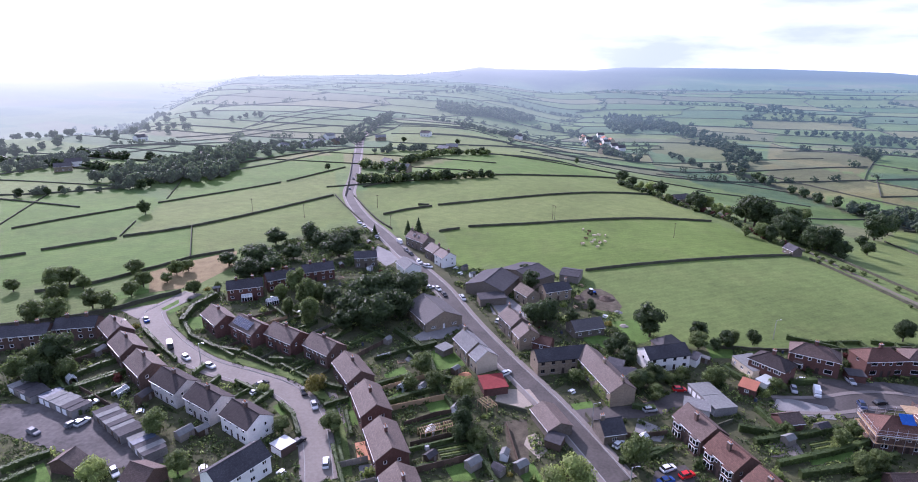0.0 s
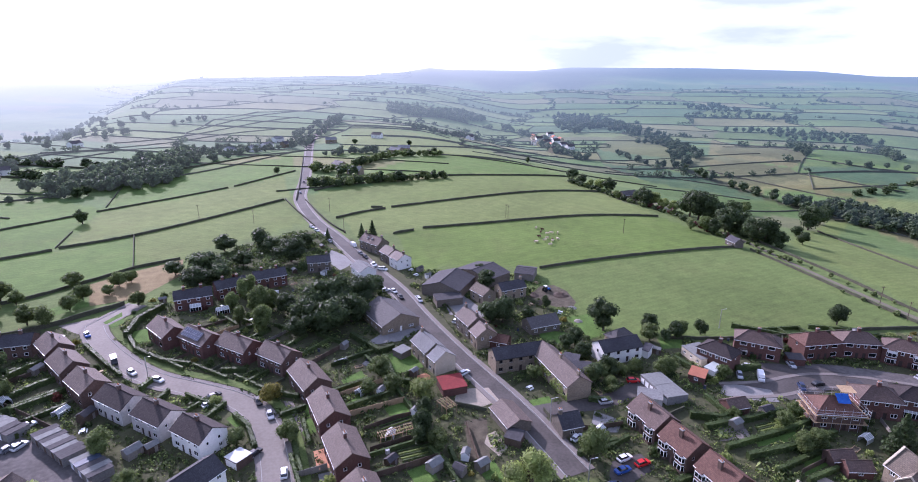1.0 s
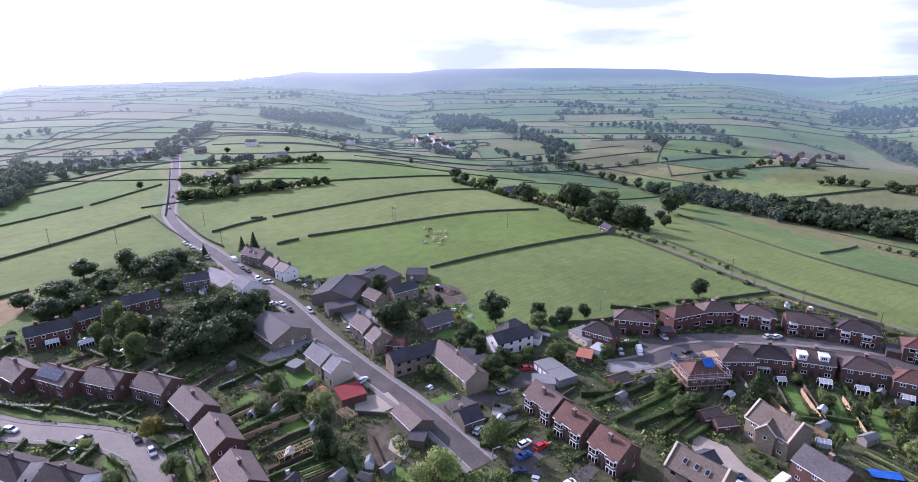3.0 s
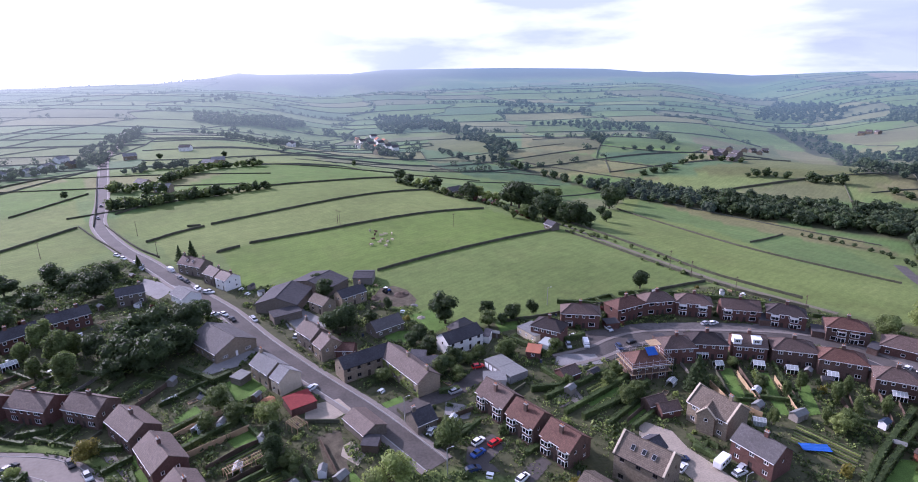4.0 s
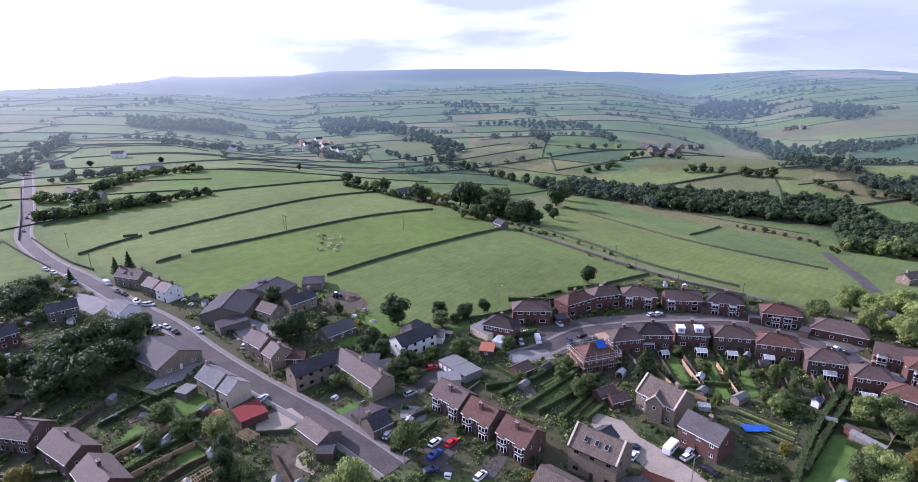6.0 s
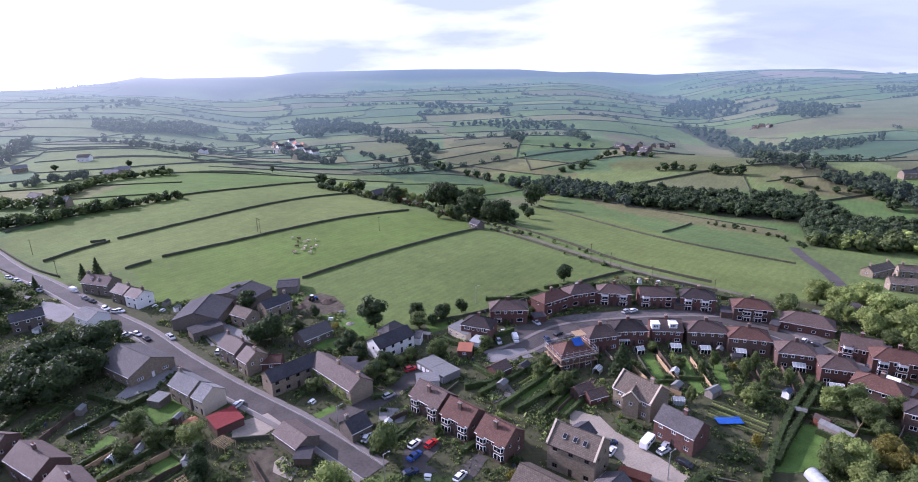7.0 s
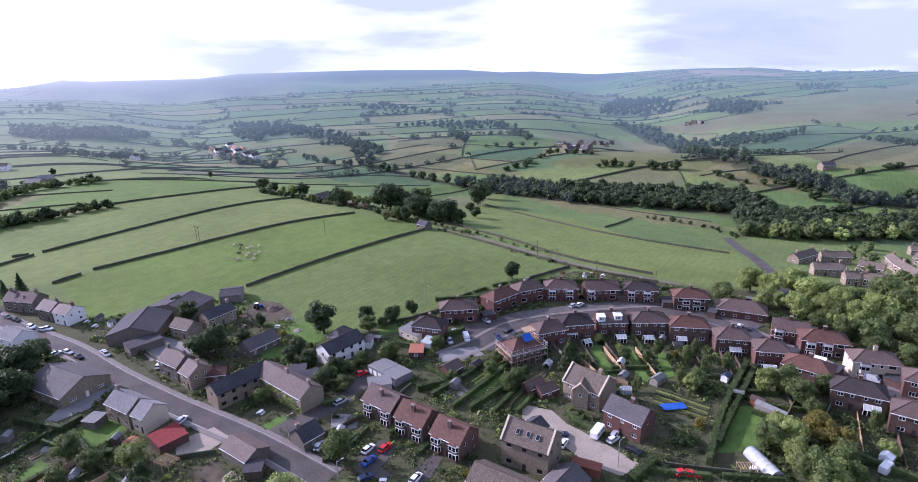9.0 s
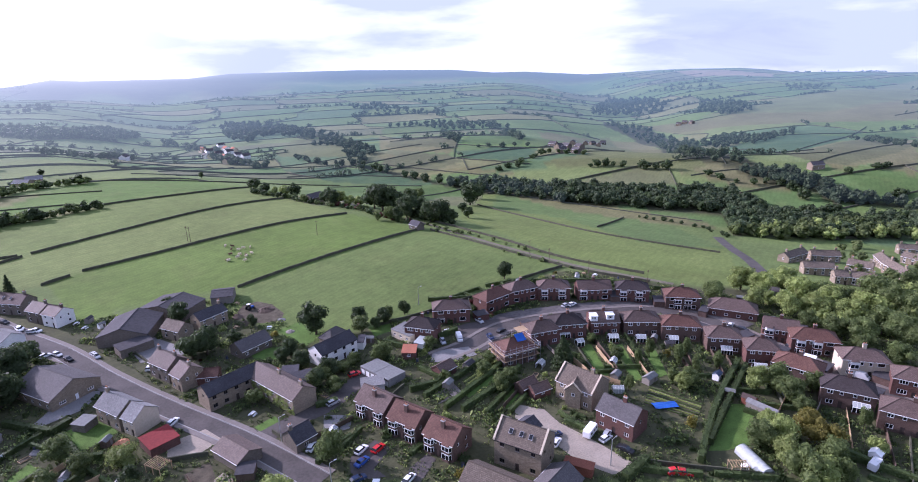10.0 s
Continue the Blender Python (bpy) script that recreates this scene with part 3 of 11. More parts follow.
def house(x, y, yaw, L, D, eave, ridge, kind, wall, roof, front="semi", back="rear", ends="gable", chim=(0.0,), label="", name="house",
          door=None, bays=(), group="", frame_mat=None, quoin=None, category="house", dz=0.0, ridge_mat=None, coping=False, stack_y=0.0):
    """A house: its long side along local x, the front towards local -y. chim: places of the stacks along the ridge, -1 to 1."""
    z0 = hz(x, y) + dz
    take_box(x, y, yaw, L, D)
    h = thing(name, pose(x, y, z0, 0, 0, yaw), label, category, group)
    v, f = [], []
    base = -1.2
    sides = (((-L / 2, -D / 2), (1, 0), (0, -1), L, front, 0), ((L / 2, D / 2), (-1, 0), (0, 1), L, back, 180),
             ((L / 2, -D / 2), (0, 1), (1, 0), D, ends, 90), ((-L / 2, D / 2), (0, -1), (-1, 0), D, ends, -90))
    todo = []
    for o, u, n, w, style, ang in sides:
        W, Dn = layout(style, w, eave) if style else ([], [])
        if eave < 3.9:
            W = [a for a in W if a[1] < 1.3 or style == "gable"]
            W = [(a[0], 0.9, a[2], min(a[3], eave - 1.2), a[4]) for a in W]
        ops = [(w / 2 + a[0] - a[2] / 2, a[1] - base, a[2], a[3]) for a in W if a[1] + a[3] < eave - 0.1]
        ops += [(w / 2 + d - 0.5, -base, 1.0, 2.1) for d in Dn]
        panel(v, f, (o[0], o[1], base), u, n, w, eave - base, ops)
        c, s = math.cos(radians(yaw)), math.sin(radians(yaw))
        if math.hypot(x, y) > 200 or (n[0] * c - n[1] * s) * x + (n[0] * s + n[1] * c) * y > 30:
            W = [(*a[:4], 1) for a in W]
        todo.append((o, u, n, w, [a for a in W if a[1] + a[3] < eave - 0.1], Dn, ang))
    if kind == "g":
        for s in (-1, 1):
            k = len(v)
            v += [(s * L / 2, -D / 2, eave), (s * L / 2, D / 2, eave), (s * L / 2, 0, ridge)]
            f.append((k, k + 1, k + 2) if s > 0 else (k + 1, k, k + 2))
    part("wall", mesh_of("wall", v, f, [wall], uv=True, weld=True), h)
    for o, u, n, w, W, Dn, ang in todo:
        for a in W:
            c = w / 2 + a[0]
            add_window(h, pose(o[0] + u[0] * c - n[0] * 0.11, o[1] + u[1] * c - n[1] * 0.11, a[1], 0, 0, ang), a[2], a[3], a[4], frame_mat, wall in (STONE, STONE_DARK) and a[4] > 1)
        for d in Dn:
            c = w / 2 + d
            add_door(h, pose(o[0] + u[0] * c - n[0] * 0.12, o[1] + u[1] * c - n[1] * 0.12, 0, 0, 0, ang), door or DOOR_DARK)
    if kind == "f":
        v, f = [], []
        block(v, f, -L / 2 - 0.15, L / 2 + 0.15, -D / 2 - 0.15, D / 2 + 0.15, eave, eave + 0.22)
        part("roof", mesh_of("roof", v, f, [roof], uv=True), h)
        return h
    v, f, lines = roof_mesh(L, D, eave, ridge, kind, roof)
    ro = part("roof", mesh_of("roof", v, f, [roof], uv=True), h)
    rv, rf = [], []
    for a, b in lines:
        tube(rv, rf, v[a], v[b], 0.13, 0.13, 6)
    part("ridge_tiles", mesh_of("ridge_tiles", rv, rf, [ridge_mat or roof]), ro)
    # fascia and gutter along the eaves
    ze = v[6][2]
    for s in (-1,):
        gv, gf = [], []
        yy = s * (D / 2 + 0.35)
        block(gv, gf, v[0][0] + 0.02, v[1][0] - 0.02, min(yy, yy + s * 0.1), max(yy, yy + s * 0.1), ze - 0.06, ze + 0.08)
        part("gutter", mesh_of("gutter", gv, gf, [UPVC if frame_mat is None and s < 0 else GUTTER]), h)
    if coping:
        for s in (-1, 1):
            cv, cf = [], []
            for t in (-1, 1):
                k = len(cv)
                x0, x1 = s * L / 2 - 0.22, s * L / 2 + 0.26
                ya, za, yb, zb = t * (D / 2 + 0.42), eave - 0.1, 0.0, ridge + 0.32
                cv += [(x0, ya, za), (x1, ya, za), (x1, yb, zb), (x0, yb, zb), (x0, ya, za + 0.34), (x1, ya, za + 0.34), (x1, yb, zb + 0.34), (x0, yb, zb + 0.34)]
                cf += [(k, k + 3, k + 2, k + 1), (k + 4, k + 5, k + 6, k + 7), (k, k + 1, k + 5, k + 4), (k + 1, k + 2, k + 6, k + 5), (k + 2, k + 3, k + 7, k + 6), (k + 3, k, k + 4, k + 7)]
            part("coping", mesh_of("coping", cv, cf, [RENDER_CREAM]), h)
    for c in chim:
        cx = c * (L / 2 - 0.5)
        st = part("chimney", box_mesh("chimney", 1.0, 0.72, 2.1, wall if wall not in (RENDER_WHITE, RENDER_GREY) else BRICK_BROWN, 0.0, True), h,
                  at=pose(cx, stack_y * D, ridge - 0.75 - abs(stack_y) * 2 * (ridge - eave) * 0.45))
        part("chimney_cap", box_mesh("chimney_cap", 1.16, 0.88, 0.14, KERB), st, at=pose(0, 0, 2.1))
        for k in (-0.27, 0.27):
            part("chimney_pot", box_mesh("chimney_pot", 0.24, 0.24, 0.5, POT, 0.03), st, at=pose(k, 0, 2.24))
    for bx, two in bays:
        bay(h, bx * L, -D / 2, two, eave, roof, wall)
    return h


def bay(h, bx, by, two, eave, roof, wall):
    """A canted white bay window on the front, one or two storeys."""
    w, d = 2.9, 0.7
    key = ("bay", two, roof.name, wall.name)
    if key not in CACHE:
        zt = eave - 0.35 if two else 2.6
        pts = [(-w / 2, 0), (-w / 2 + 0.35, -d), (w / 2 - 0.35, -d), (w / 2, 0)]
        rv, rf, bits = [], [], []
        for a, b, masonry in [(-0.8, 0.75, 1), (2.15, 2.4, 0)] + ([(2.4, 3.0, 1), (3.0, 3.15, 0), (4.3, zt, 0)] if two else []):
            vv = [(*p, a) for p in pts] + [(*p, b) for p in pts]
            ff = [(i, i + 1, i + 5, i + 4) for i in range(3)] + [(4, 5, 6, 7)]
            bits.append(mesh_of("bay_wall", vv, ff, [wall], uv=True) if masonry else mesh_of("bay_band", vv, ff, [UPVC]))
        for p in pts + [((pts[1][0] + pts[2][0]) / 2, -d)]:
            for a, b in ((0.75, 2.15), (3.15, 4.3)) if two else ((0.75, 2.15),):
                vv, ff = [], []
                block(vv, ff, p[0] - 0.05, p[0] + 0.05, p[1] - 0.03, p[1] + 0.06, a, b)
                bits.append(mesh_of("mullion", vv, ff, [UPVC]))
        glass = []
        for a, b in ((0.75, 2.15), (3.15, 4.3)) if two else ((0.75, 2.15),):
            gv, gf, k = [], [], 0
            q = [(p[0] * 0.97, p[1] * 0.94) for p in pts]
            gv += [(*p, a) for p in q] + [(*p, b) for p in q]
            gf += [(k + i, k + i + 1, k + i + 5, k + i + 4) for i in range(3)]
            glass.append(mesh_of("pane", gv, gf, [GLASS]))
        e = [(-w / 2 - 0.2, 0.0, zt), (-w / 2 + 0.45, -d - 0.25, zt), (w / 2 - 0.45, -d - 0.25, zt), (w / 2 + 0.2, 0.0, zt)]
        rv += e + [(a, b, c + 0.15) for a, b, c in e[:1]] + [(-w / 2 + 0.55, 0, zt + 0.55), (w / 2 - 0.55, 0, zt + 0.55)]
        rf += [(0, 1, 5), (1, 2, 6, 5), (2, 3, 6), (3, 2, 1, 0)]
        CACHE[key] = (bits, glass, mesh_of("bay_roof", rv, rf, [roof], uv=True))
    bits, glass, top = CACHE[key]
    o = part("bay_roof", top, h, at=pose(bx, by, 0))
    for q in bits + glass:
        part(q.name.split(".")[0], q, o)


def annex(x, y, yaw, L, D, hi, lo, wall, roof, label, name="lean_to", category="outbuilding", win=True, group="", skylight=0, dz=0.0):
    """A lean-to or flat-roofed block: the roof falls from hi (local +y) to lo (local -y)."""
    take_box(x, y, yaw, L, D, 0.3)
    h = thing(name, pose(x, y, hz(x, y) + dz, 0, 0, yaw), label, category, group)
    v, f = [], []
    X, Y = L / 2, D / 2
    ops = []
    if win and L > 2.4 and lo > 2.2:
        n = max(1, int(L / 3))
        ops = [(L * (i + 0.5) / n - 0.6, 1.0 + 0.6, 1.2, 1.0) for i in range(n)]
    panel(v, f, (-X, -Y, -0.6), (1, 0), (0, -1), L, lo + 0.6, ops)
    k = len(v)
    v += [(-X, -Y, -0.6), (X, -Y, -0.6), (X, Y, -0.6), (-X, Y, -0.6), (-X, -Y, lo), (X, -Y, lo), (X, Y, hi), (-X, Y, hi)]
    f += [(k + 1, k + 2, k + 6, k + 5), (k + 2, k + 3, k + 7, k + 6), (k + 3, k, k + 4, k + 7)]
    part("wall", mesh_of("wall", v, f, [wall], uv=True, weld=True), h)
    o = 0.18
    v = [(-X - o, -Y - o, lo), (X + o, -Y - o, lo), (X + o, Y + o, hi), (-X - o, Y + o, hi)]
    v += [(a, b, c + 0.12) for a, b, c in v]
    part("roof", mesh_of("roof", v, [(0, 3, 2, 1), (4, 5, 6, 7), (0, 1, 5, 4), (1, 2, 6, 5), (2, 3, 7, 6), (3, 0, 4, 7)], [roof], uv=True), h)
    for a in ops:
        add_window(h, pose(-X + a[0] + 0.6, -Y + 0.1, 1.0), 1.2, 1.0, 2)
    return h


def garage_row(x, y, yaw, n, w, D, hgt, roof, door_mat, label, group="garages", wall=None):
    """n lock-up garages side by side, each a thing of its own."""
    a = radians(yaw)
    take_box(x, y, yaw, n * w, D, 0.3)
    for i in range(n):
        u = (i - (n - 1) / 2) * w
        px, py = x + u * math.cos(a), y + u * math.sin(a)
        g = thing("garage", pose(px, py, hz(px, py) - 0.05, 0, 0, yaw), label, "garage", group)
        v, f = [], []
        panel(v, f, (-w / 2 + 0.02, -D / 2, -0.3), (1, 0), (0, -1), w - 0.04, hgt + 0.3, [(0.25, 0.3, w - 0.54, 2.0)])
        X = w / 2 - 0.02
        k = len(v)
        v += [(-X, -D / 2, -0.3), (X, -D / 2, -0.3), (X, D / 2, -0.3), (-X, D / 2, -0.3), (-X, -D / 2, hgt), (X, -D / 2, hgt), (X, D / 2, hgt - 0.25), (-X, D / 2, hgt - 0.25)]
        f += [(k + 1, k + 2, k + 6, k + 5), (k + 2, k + 3, k + 7, k + 6), (k + 3, k, k + 4, k + 7)]
        part("wall", mesh_of("wall", v, f, [wall or CONCRETE], uv=True), g)
        v = [(-X, -D / 2 - 0.12, hgt + 0.02), (X, -D / 2 - 0.12, hgt + 0.02), (X, D / 2 + 0.1, hgt - 0.22), (-X, D / 2 + 0.1, hgt - 0.22)]
        v += [(p, q, r + 0.12 + 0.03 * ((i * 7) % 3)) for p, q, r in v]
        part("roof", mesh_of("roof", v, [(0, 3, 2, 1), (4, 5, 6, 7), (0, 1, 5, 4), (1, 2, 6, 5), (2, 3, 7, 6), (3, 0, 4, 7)], [roof]), g)
        part("garage_door", box_mesh("garage_door", w - 0.5, 0.06, 2.0, door_mat), g, at=pose(0, -D / 2 + 0.1, 0))


def conservatory(x, y, yaw, w, d, label="white framed glass conservatory against the house"):
    c = thing("conservatory", pose(x, y, hz(x, y), 0, 0, yaw), label, "conservatory")
    v, f = [], []
    block(v, f, -w / 2, w / 2, -d / 2, d / 2, -0.4, 0.6)
    part("dwarf_wall", mesh_of("dwarf_wall", v, f, [BRICK_RED], uv=True), c)
    v, f = [], []
    n = max(2, int(w / 0.9))
    for i in range(n + 1):
        px = -w / 2 + w * i / n
        for py in (-d / 2, d / 2):
            block(v, f, px - 0.06, px + 0.06, py - 0.06, py + 0.06, 0.6, 2.2)
        tube(v, f, (px, -d / 2, 2.2), (px, 0, 3.1), 0.06, 0.06, 4)
        tube(v, f, (px, d / 2, 2.2), (px, 0, 3.1), 0.06, 0.06, 4)
    for py in (-d / 2, d / 2):
        block(v, f, -w / 2, w / 2, py - 0.08, py + 0.08, 2.12, 2.26)
    tube(v, f, (-w / 2, 0, 3.1), (w / 2, 0, 3.1), 0.09, 0.09, 5)
    part("frame", mesh_of("frame", v, f, [UPVC]), c)
    v = [(-w / 2, -d / 2, 2.24), (w / 2, -d / 2, 2.24), (w / 2, 0, 3.13), (-w / 2, 0, 3.13), (w / 2, d / 2, 2.24), (-w / 2, d / 2, 2.24)]
    part("roof", mesh_of("roof", v, [(0, 1, 2, 3), (3, 2, 4, 5)], [POLY]), c)
    v, f = [], []
    block(v, f, -w / 2 + 0.03, w / 2 - 0.03, -d / 2 + 0.03, d / 2 - 0.03, 0.6, 2.15)
    part("pane", mesh_of("pane", v, f, [GLASS]), c)


def dormer(x, y, z, yaw, w, d, hgt, label="white box dormer set in a tiled roof"):
    c = thing("dormer", pose(x, y, z, 0, 0, yaw), label, "dormer")
    v, f = [], []
    panel(v, f, (-w / 2, 0, 0), (1, 0), (0, -1), w, hgt, [(w * 0.18, 0.5, w * 0.64, hgt - 0.8)])
    k = len(v)
    v += [(-w / 2, 0, 0), (w / 2, 0, 0), (w / 2, d, 0), (-w / 2, d, 0), (-w / 2, 0, hgt), (w / 2, 0, hgt), (w / 2, d, hgt), (-w / 2, d, hgt)]
    f += [(k + 1, k + 2, k + 6, k + 5), (k + 3, k, k + 4, k + 7), (k + 2, k + 3, k + 7, k + 6)]
    part("cheek", mesh_of("cheek", v, f, [UPVC]), c)
    v, f = [], []
    block(v, f, -w / 2 - 0.15, w / 2 + 0.15, -0.2, d, hgt + 0.003, hgt + 0.15)
    part("roof", mesh_of("roof", v, f, [UPVC]), c)
    add_window(c, pose(0, 0.1, 0.5), w * 0.64, hgt - 0.8, 3)


def shed(x, y, yaw, L, D, hgt, wall, roof, label, name="shed"):
    s = thing(name, pose(x, y, hz(x, y), 0, 0, yaw), label, "shed")
    v, f = [], []
    block(v, f, -L / 2, L / 2, -D / 2, D / 2, -0.3, hgt)
    k = len(v)
    v += [(-L / 2, -D / 2, hgt), (-L / 2, D / 2, hgt), (-L / 2, 0, hgt + D * 0.3), (L / 2, -D / 2, hgt), (L / 2, D / 2, hgt), (L / 2, 0, hgt + D * 0.3)]
    f += [(k + 1, k, k + 2), (k + 3, k + 4, k + 5)]
    part("wall", mesh_of("wall", v, f, [wall]), s)
    v, f, _ = roof_mesh(L, D, hgt, hgt + D * 0.3, "g", roof, 0.12, 0.06)
    part("roof", mesh_of("roof", v, f, [roof]), s)
    part("door", box_mesh("door", 0.8, 0.05, 1.7, WOOD_GREY), s, at=pose(L * 0.2, -D / 2 - 0.03, 0))


def greenhouse(x, y, yaw, L, D):
    s = thing("greenhouse", pose(x, y, hz(x, y), 0, 0, yaw), "small glass greenhouse with pale frame in a garden", "greenhouse")
    v, f = [], []
    n = max(3, int(L / 0.7))
    for i in range(n + 1):
        px = -L / 2 + L * i / n
        for t in (-1, 1):
            tube(v, f, (px, t * D / 2, 0), (px, t * D / 2, 1.5), 0.045, 0.045, 4)
            tube(v, f, (px, t * D / 2, 1.5), (px, 0, 2.2), 0.045, 0.045, 4)
    for a, b in (((0, 0), 2.2), ((-D / 2, 0), 1.5), ((D / 2, 0), 1.5)):
        tube(v, f, (-L / 2, a[0], b), (L / 2, a[0], b), 0.05, 0.05, 4)
    part("frame", mesh_of("frame", v, f, [UPVC]), s)
    v = [(-L / 2, -D / 2, 0), (L / 2, -D / 2, 0), (L / 2, -D / 2, 1.48), (-L / 2, -D / 2, 1.48), (L / 2, 0, 2.18), (-L / 2, 0, 2.18), (L / 2, D / 2, 1.48), (-L / 2, D / 2, 1.48), (L / 2, D / 2, 0), (-L / 2, D / 2, 0)]
    part("pane", mesh_of("pane", v, [(0, 1, 2, 3), (3, 2, 4, 5), (5, 4, 6, 7), (7, 6, 8, 9)], [POLY]), s)


# ================= land =================
def inside(px, py, poly):
    c = np.zeros(px.shape, bool)
    n = len(poly)
    for i in range(n):
        x0, y0 = poly[i]
        x1, y1 = poly[(i + 1) % n]
        if y0 == y1:
            continue
        c ^= ((y0 > py) != (y1 > py)) & (px < (x1 - x0) * (py - y0) / (y1 - y0) + x0)
    return c


def lattice(i, j):
    """Corner (i, j) of the far field pattern: strips along the slopes, bent and uneven."""
    a = math.sin(i * 12.9898 + j * 78.233) * 43758.5453
    b = math.sin(i * 39.346 + j * 11.135) * 24634.6345
    u = i * 185.0 + (a - math.floor(a) - 0.5) * 60 + 30 * math.sin(j * 0.7)
    w = j * 52.0 + (b - math.floor(b) - 0.5) * 18 + 24 * math.sin(i * 0.55 + 1.0)
    return (u * 0.94 + w * 0.34, w * 0.94 - u * 0.34)


# far grass tones, dimmed to hold the cloud shade over the valley
FIELD_TONES = ((0.101, 0.151, 0.046), (0.084, 0.139, 0.046), (0.126, 0.164, 0.059), (0.143, 0.151, 0.067), (0.071, 0.126, 0.042), (0.097, 0.147, 0.050), (0.080, 0.130, 0.059), (0.113, 0.160, 0.055), (0.113, 0.126, 0.063))
NEAR_FIELDS = []      # (colour, polygon)


def field(col, *pts):
    NEAR_FIELDS.append((col, pts))


def polar(r0, r1, grow, a0, a1, da):
    rs = [r0]
    while rs[-1] < r1:
        rs.append(min(rs[-1] * grow, r1))
    n = int(round((a1 - a0) / da))
    an = np.radians(a0 + (a1 - a0) * np.arange(n + 1) / n)
    R, A = np.meshgrid(rs, an, indexing="ij")
    X, Y = R * np.sin(A), R * np.cos(A)
    k = np.arange(len(rs) * (n + 1)).reshape(len(rs), n + 1)
    F = np.stack([k[:-1, :-1], k[:-1, 1:], k[1:, 1:], k[1:, :-1]], -1).reshape(-1, 4)[:, ::-1]
    return X.ravel(), Y.ravel(), F


def far_cells():
    """The far field pattern: quads of the lattice with a tone each."""
    out = []
    rnd = random.Random(5)
    tones = {}
    for i in range(-18, 24):
        for j in range(2, 88):
            q = [lattice(i, j), lattice(i + 1, j), lattice(i + 1, j + 1), lattice(i, j + 1)]
            k = (i, j // 2 if q[0][1] ** 2 + q[0][0] ** 2 > 1e6 else -j)
            if k not in tones:
                tones[k] = FIELD_TONES[rnd.randrange(len(FIELD_TONES))]
            out.append(((i, j), q, tones[k]))
    return out


def tone(X, Y):
    """Colour of the land: far pattern first, then the near fields."""
    C = np.tile(np.array((0.1, 0.14, 0.045)), (len(X), 1))
    r = np.hypot(X, Y)
    for _, q, col in far_cells():
        qx, qy = [p[0] for p in q], [p[1] for p in q]
        m = np.nonzero((X > min(qx)) & (X < max(qx)) & (Y > min(qy)) & (Y < max(qy)) & (r > 430))[0]
        if len(m):
            k = inside(X[m], Y[m], q)
            C[m[k]] = col
    for col, pts in NEAR_FIELDS:
        qx, qy = [p[0] for p in pts], [p[1] for p in pts]
        m = np.nonzero((X > min(qx)) & (X < max(qx)) & (Y > min(qy)) & (Y < max(qy)))[0]
        if len(m):
            k = inside(X[m], Y[m], pts)
            C[m[k]] = col
    az = np.degrees(np.arctan2(X, Y))
    moor = (ss(2350, 2600, r + 90 * np.sin(az * 0.9)) * ss(-7, 0, az) * ss(53, 50, az) * np.maximum(ss(24, 15, az), ss(2650, 2850, r)))[:, None]
    C = C * (1 - moor) + np.array((0.055, 0.06, 0.042)) * moor
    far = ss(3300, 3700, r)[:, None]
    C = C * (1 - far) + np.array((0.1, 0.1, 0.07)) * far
    return C * np.array((1.09, 1.06, 1.0))


def land(name, X, Y, F, mat, label, lift=0.0):
    V = np.stack([X, Y, height(X, Y) + lift], 1)
    me = bpy.data.meshes.new(name)
    me.vertices.add(len(V))
    me.vertices.foreach_set("co", V.ravel())
    me.loops.add(F.size)
    me.loops.foreach_set("vertex_index", F.ravel().astype(np.int32))
    me.polygons.add(len(F))
    me.polygons.foreach_set("loop_start", np.arange(len(F), dtype=np.int32) * 4)
    me.update()
    me.validate()
    at = me.attributes.new("field", "FLOAT_COLOR", "POINT")
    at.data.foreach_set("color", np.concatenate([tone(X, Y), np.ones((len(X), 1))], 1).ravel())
    me.materials.append(mat)
    me.polygons.foreach_set("use_smooth", [True] * len(F))
    return tagged(new(name, me), label, "ground", kind="structure")


def resample(pts, step):
    out = [Vector(pts[0])]
    for a, b in zip(pts[:-1], pts[1:]):
        a, b = Vector(a), Vector(b)
        n = max(1, int((b - a).length / step + 0.5))
        out += [a.lerp(b, (i + 1) / n) for i in range(n)]
    return out


def smooth_line(pts, step=5.0):
    """A smooth curve through the points."""
    p = [Vector(q) for q in pts]
    if len(p) < 3:
        return resample(pts, step)
    out = []
    for i in range(len(p) - 1):
        a, b, c, d = p[max(i - 1, 0)], p[i], p[i + 1], p[min(i + 2, len(p) - 1)]
        n = max(1, int((c - b).length / step + 0.5))
        for k in range(n):
            t = k / n
            out.append(0.5 * (2 * b + (c - a) * t + (2 * a - 5 * b + 4 * c - d) * t * t + (3 * b - a - 3 * c + d) * t ** 3))
    return out + [p[-1]]


def normals2(line):
    out = []
    for i in range(len(line)):
        d = line[min(i + 1, len(line) - 1)] - line[max(i - 1, 0)]
        d = d.normalized() if d.length > 1e-6 else Vector((1, 0))
        out.append(Vector((-d.y, d.x)))
    return out


